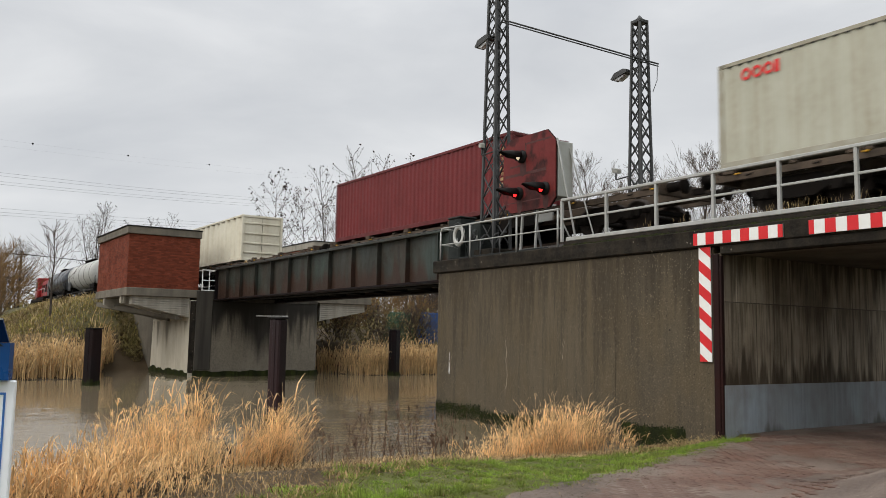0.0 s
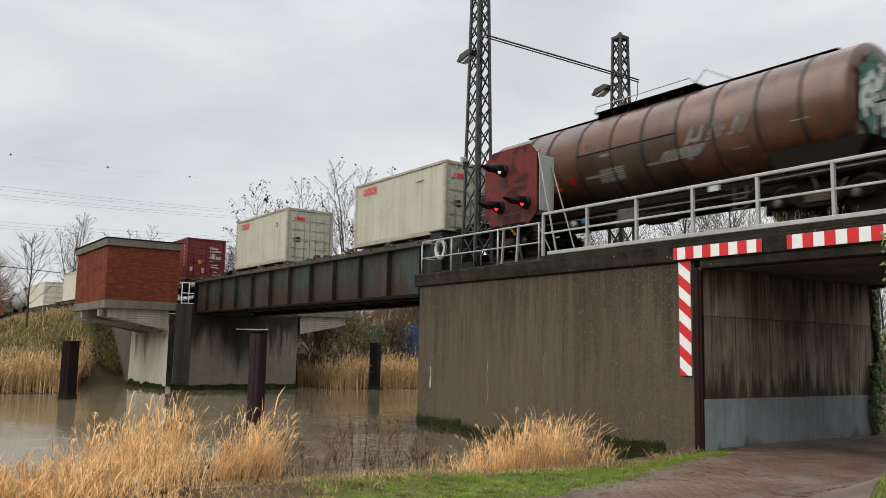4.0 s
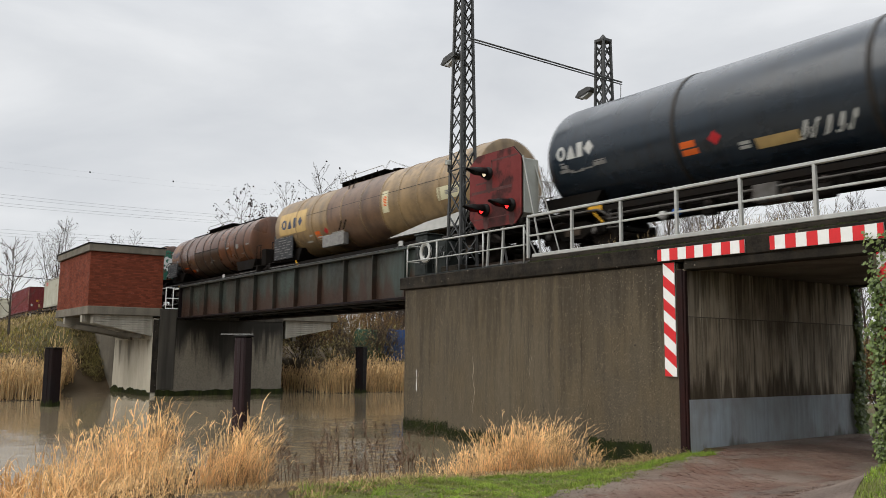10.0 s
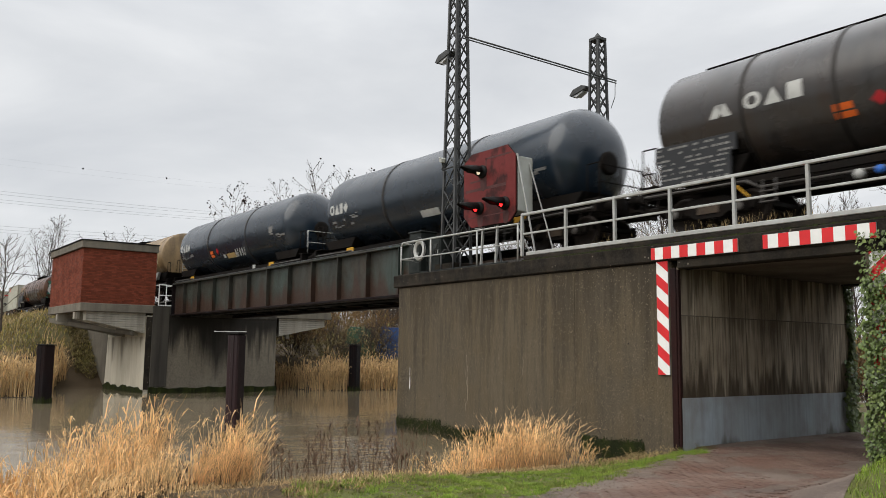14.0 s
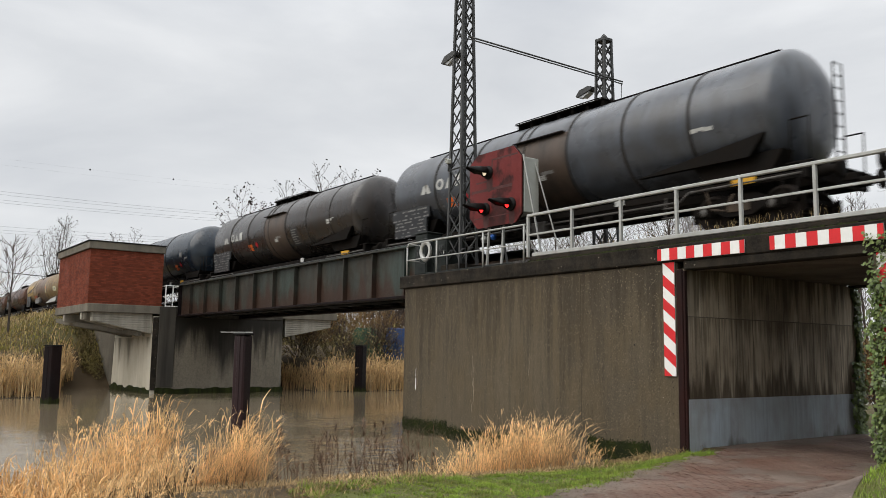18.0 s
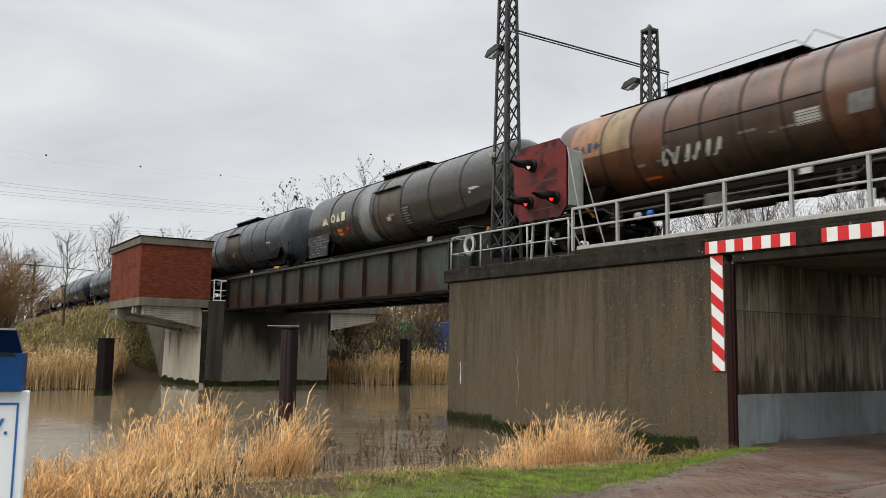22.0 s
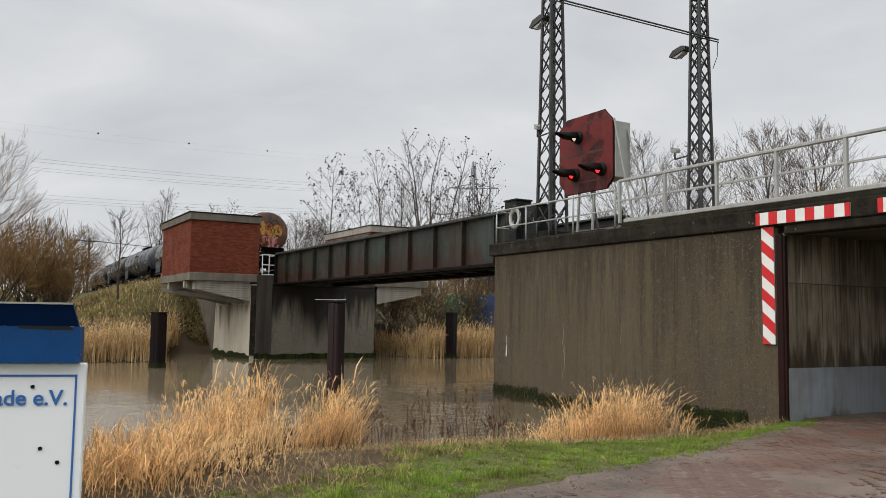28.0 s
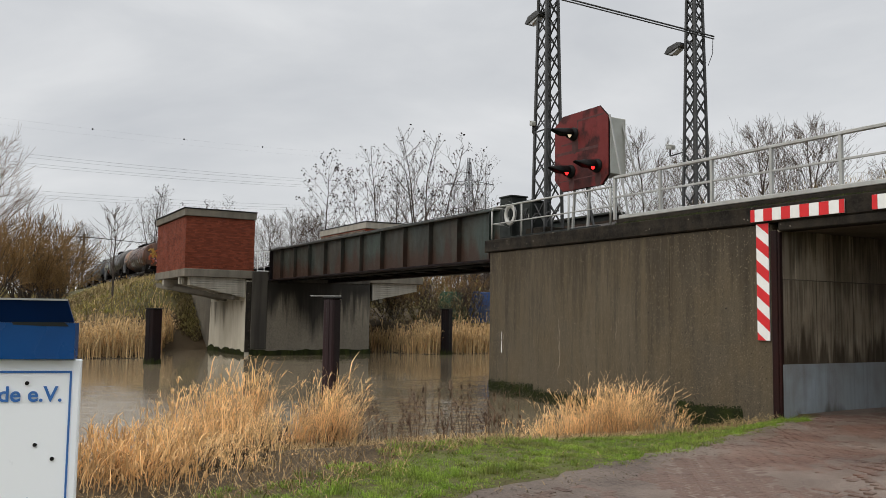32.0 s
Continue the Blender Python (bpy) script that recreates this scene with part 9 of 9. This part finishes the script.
# ---- distance ----
def build_lines():
    t = thing("power_pylon", "grey lattice power pylon far behind the trees", "pylon")
    x, y, z0, z1 = -339.0, 213.0, 2.0, 78.0
    s = Shape()
    for i in range(4):
        sx, sy = ((-1, -1), (1, -1), (1, 1), (-1, 1))[i]
        part("leg", Shape().bar((x + sx * 4.5, y + sy * 4.5, z0), (x + sx * 0.5, y + sy * 0.5, z1), 0.3, 0.3), M_PYLON, t)
    k = 0
    z = z0
    while z < z1 - 2:
        w = 4.5 + (0.5 - 4.5) * (z - z0) / (z1 - z0)
        zn = min(z + w * 1.6, z1)
        wn = 4.5 + (0.5 - 4.5) * (zn - z0) / (z1 - z0)
        for a, b in (((-1, -1), (1, -1)), ((1, -1), (1, 1)), ((1, 1), (-1, 1)), ((-1, 1), (-1, -1))):
            s.bar((x + a[0] * w, y + a[1] * w, z), (x + b[0] * wn, y + b[1] * wn, zn), 0.14, 0.14)
            s.bar((x + b[0] * w, y + b[1] * w, z), (x + a[0] * wn, y + a[1] * wn, zn), 0.14, 0.14)
        z = zn
    part("bracing", s, M_PYLON, t)
    d = Vector((0.52, 0.85, 0)).normalized()
    for za, l in ((65.0, 12.0), (52.0, 16.0)):
        for sg in (-1, 1):
            e = Vector((x, y, za)) + d * (l * sg)
            arm = Shape().bar((x, y, za + 2.2), e, 0.3, 0.3).bar((x, y, za - 0.2), e, 0.3, 0.3).tube(e, e - Vector((0, 0, 2.5)), 0.15, n=4)
            for q in (0.3, 0.6):
                arm.bar(Vector((x, y, za + 2.2)).lerp(e, q), Vector((x, y, za - 0.2)).lerp(e, q + 0.15), 0.15, 0.15)
            part("cross_arm", arm, M_PYLON, t)
    rows = ((48.9, 62.6, 0), (48.3, 62.0, 3), (45.9, 60.6, 2), (45.4, 60.1, 5), (36.4, 51.8, 0), (35.4, 51.1, 3), (34.6, 50.4, 5), (59.0, 75.6, 0), (57.5, 74.4, 4))
    for za, zb, o in rows:
        a, b = Vector((-286 - o, -60, za + 3)), Vector((-352.0 - o, 206, zb + 3))
        pts = [a.lerp(b, k / 24) - Vector((0, 0, 7.0 * (1 - (2 * k / 24 - 1) ** 2) * 0.5)) for k in range(25)]
        r = 0.012 if za > 55 else 0.045
        line = solid("power_line", Shape().pipe([tuple(p) for p in pts], r, 4), M_WIRE, "thin grey high-voltage cable in the distance", "power line", "power lines")
        if za > 58:
            for k in (3, 6, 9, 12, 15, 18, 21):
                q = pts[k]
                part("marker_ball", Shape().lathe([(-0.34, 0.0), (-0.26, 0.22), (0.0, 0.34), (0.26, 0.22), (0.34, 0.0)], 8, "z", tuple(q)), M_BLACKSTEEL, line)
    t = thing("telegraph_pole", "dark wooden telegraph pole beside the line", "pole")
    part("pole", Shape().tube((-109.2, 13.6, 2.0), (-109.2, 13.6, 10.9), 0.16, 0.12), M_TIMBER, t)
    part("cross_arm", Shape().chamfer(-109.27, -109.13, 12.9, 14.3, 10.4, 10.55, 0.02), M_TIMBER, t)
    for z, dy in ((10.55, -0.5), (10.55, 0.5)):
        p = [Vector((-109.2, 13.6 + dy, z)).lerp(Vector((-128, 70, z + 3)), k / 8) - Vector((0, 0, 1.2 * (1 - (2 * k / 8 - 1) ** 2))) for k in range(9)]
        q = [Vector((-109.2, 13.6 + dy, z)).lerp(Vector((-92, -40, z + 1)), k / 8) - Vector((0, 0, 1.2 * (1 - (2 * k / 8 - 1) ** 2))) for k in range(9)]
        solid("overhead_wire", Shape().pipe([tuple(v) for v in q[::-1] + p[1:]], 0.03, 4), M_BLACKSTEEL, "thin overhead wire from the telegraph pole", "wire", "overhead wires")
    # covered stacks behind the far scrub
    for x, y, w, h, m, label in ((-53.0, 35.0, 1.9, 2.3, M_TARPBLUE, "stack under a creased blue tarpaulin"), (-54.2, 32.6, 1.6, 2.2, M_TARPGREEN, "stack under green netting")):
        n = 7
        z = ground_z(x, y)
        vs, fs = [], []
        for j in range(n):
            for i in range(n):
                u, v = i / (n - 1), j / (n - 1)
                zz = z + (h + 0.25 * noise.noise(Vector((x + u * 4, y + v * 4, 0)))) * (1 if 0 < i < n - 1 and 0 < j < n - 1 else 0.0)
                vs.append((x + (u - 0.5) * w, y + (v - 0.5) * w * 1.3, zz))
        fs = [(j * n + i, j * n + i + 1, (j + 1) * n + i + 1, (j + 1) * n + i) for j in range(n - 1) for i in range(n - 1)]
        solid("tarpaulin", Shape().add(vs, fs), m, label, "tarpaulin", "covered stacks")
    # far woods on the horizon
    rng = random.Random(41)
    vs, fs = [], []
    for _ in range(9000):
        a = rng.uniform(radians(95), radians(200))
        d = rng.uniform(230, 420)
        x, y = d * math.cos(a), d * math.sin(a)
        z = ground_z(x, y)
        h = rng.uniform(4, 9) * (1 + 0.5 * noise.noise(Vector((a * 9, 0, 0))))
        b = rng.uniform(0, 6.28)
        ribbon(vs, fs, [(x, y, z), (x + rng.uniform(-1, 1), y + rng.uniform(-1, 1), z + h * 0.6), (x + rng.uniform(-2, 2), y + rng.uniform(-2, 2), z + h)], rng.uniform(0.5, 1.6), 0.1, (math.cos(b), math.sin(b)))
    strips("far_woods", vs, fs, M_SCRUB, "low brown line of bare woods on the horizon", "woods")


build_lines()


# ---- pavers of the path, last because there are many ----
def build_pavers():
    rng = random.Random(51)
    me = Shape().chamfer(-0.097, 0.097, -0.0465, 0.0465, -0.05, 0.0, 0.006).data("paver", M_PATH)
    rest = Shape()
    gx, gy = Vector((math.cos(radians(94)), math.sin(radians(94)))), Vector((math.cos(radians(184)), math.sin(radians(184))))
    made = 0
    for r in range(-60, 260):
        for c in range(-60, 260):
            # herringbone: along one axis where the diagonal count is 0, along the other where it is 2
            k = (c - r) % 4
            if k % 2:
                continue
            o = gx * ((c + (1.0 if k == 0 else 0.5)) * 0.1015) + gy * ((r + (0.5 if k == 0 else 0.0)) * 0.1015)
            x, y = 0.5 + o.x, 0.0 + o.y
            ang = radians(94 if k == 0 else 184)
            if not 2.4 < y < 21.6:
                continue
            a, b = path_left(y), path_right(y)
            e = min(x - a, b - x)
            if e < 0.3 + 0.55 * (0.5 + noise.noise(Vector((x * 1.2, y * 1.2, 7)))) or (y > 14.4 and not AB_X1 + 0.15 < x < UP_X1 - 0.15):
                continue
            if noise.noise(Vector((x * 0.6, y * 0.6, 1))) + 0.5 * noise.noise(Vector((x * 2.1, y * 2.1, 3))) > 0.3:
                continue
            z = ground_z(x, y) + 0.0150 + rng.uniform(-0.002, 0.002)
            m = Matrix.Translation((x, y, z)) @ Matrix.Rotation(ang + rng.gauss(0, 0.02), 4, "Z") @ Matrix.Rotation(rng.gauss(0, 0.015), 4, "X")
            if 5.2 < y < 8.2 and made < 300 and -7.6 < x < -5.2:
                ob = part("paver", me, None, PATH)
                ob.matrix_basis = m
                made += 1
            else:
                rest.box(-0.097, 0.097, -0.0465, 0.0465, -0.05, 0.0, m)
    tagged(part("paver_field", rest, M_PATHJOIN, PATH), kind="stuff")


build_pavers()


# ---- what moves ----
def motions():
    """The whole train rolls away at an even speed and gathers pace at the end; its wagons follow the bend beyond the bridge, and their wheels turn."""
    start = {}
    for ob, u in MOVERS:
        start[ob] = u
        rows = []
        for k in range(33):
            t = 1.0 * k
            x = u + 0.27 - SPEED * t - 0.058 * max(0.0, t - 22.5) ** 2
            y = track_y(x)
            turn = math.degrees(math.atan(0.00126 * (x + 80))) if x < -80 else 0.0
            rows.append((t, pose(x, y, RAIL_Z, 0, 0, turn)))
        walk(ob, rows)
    spin = math.degrees(SPEED / 0.46)
    for ob, (x, y, z), wagon in WHEELSETS:
        walk(ob, [(k / 15, pose(x, y, z, 0, -spin * k / 15, 0)) for k in range(481)])


motions()
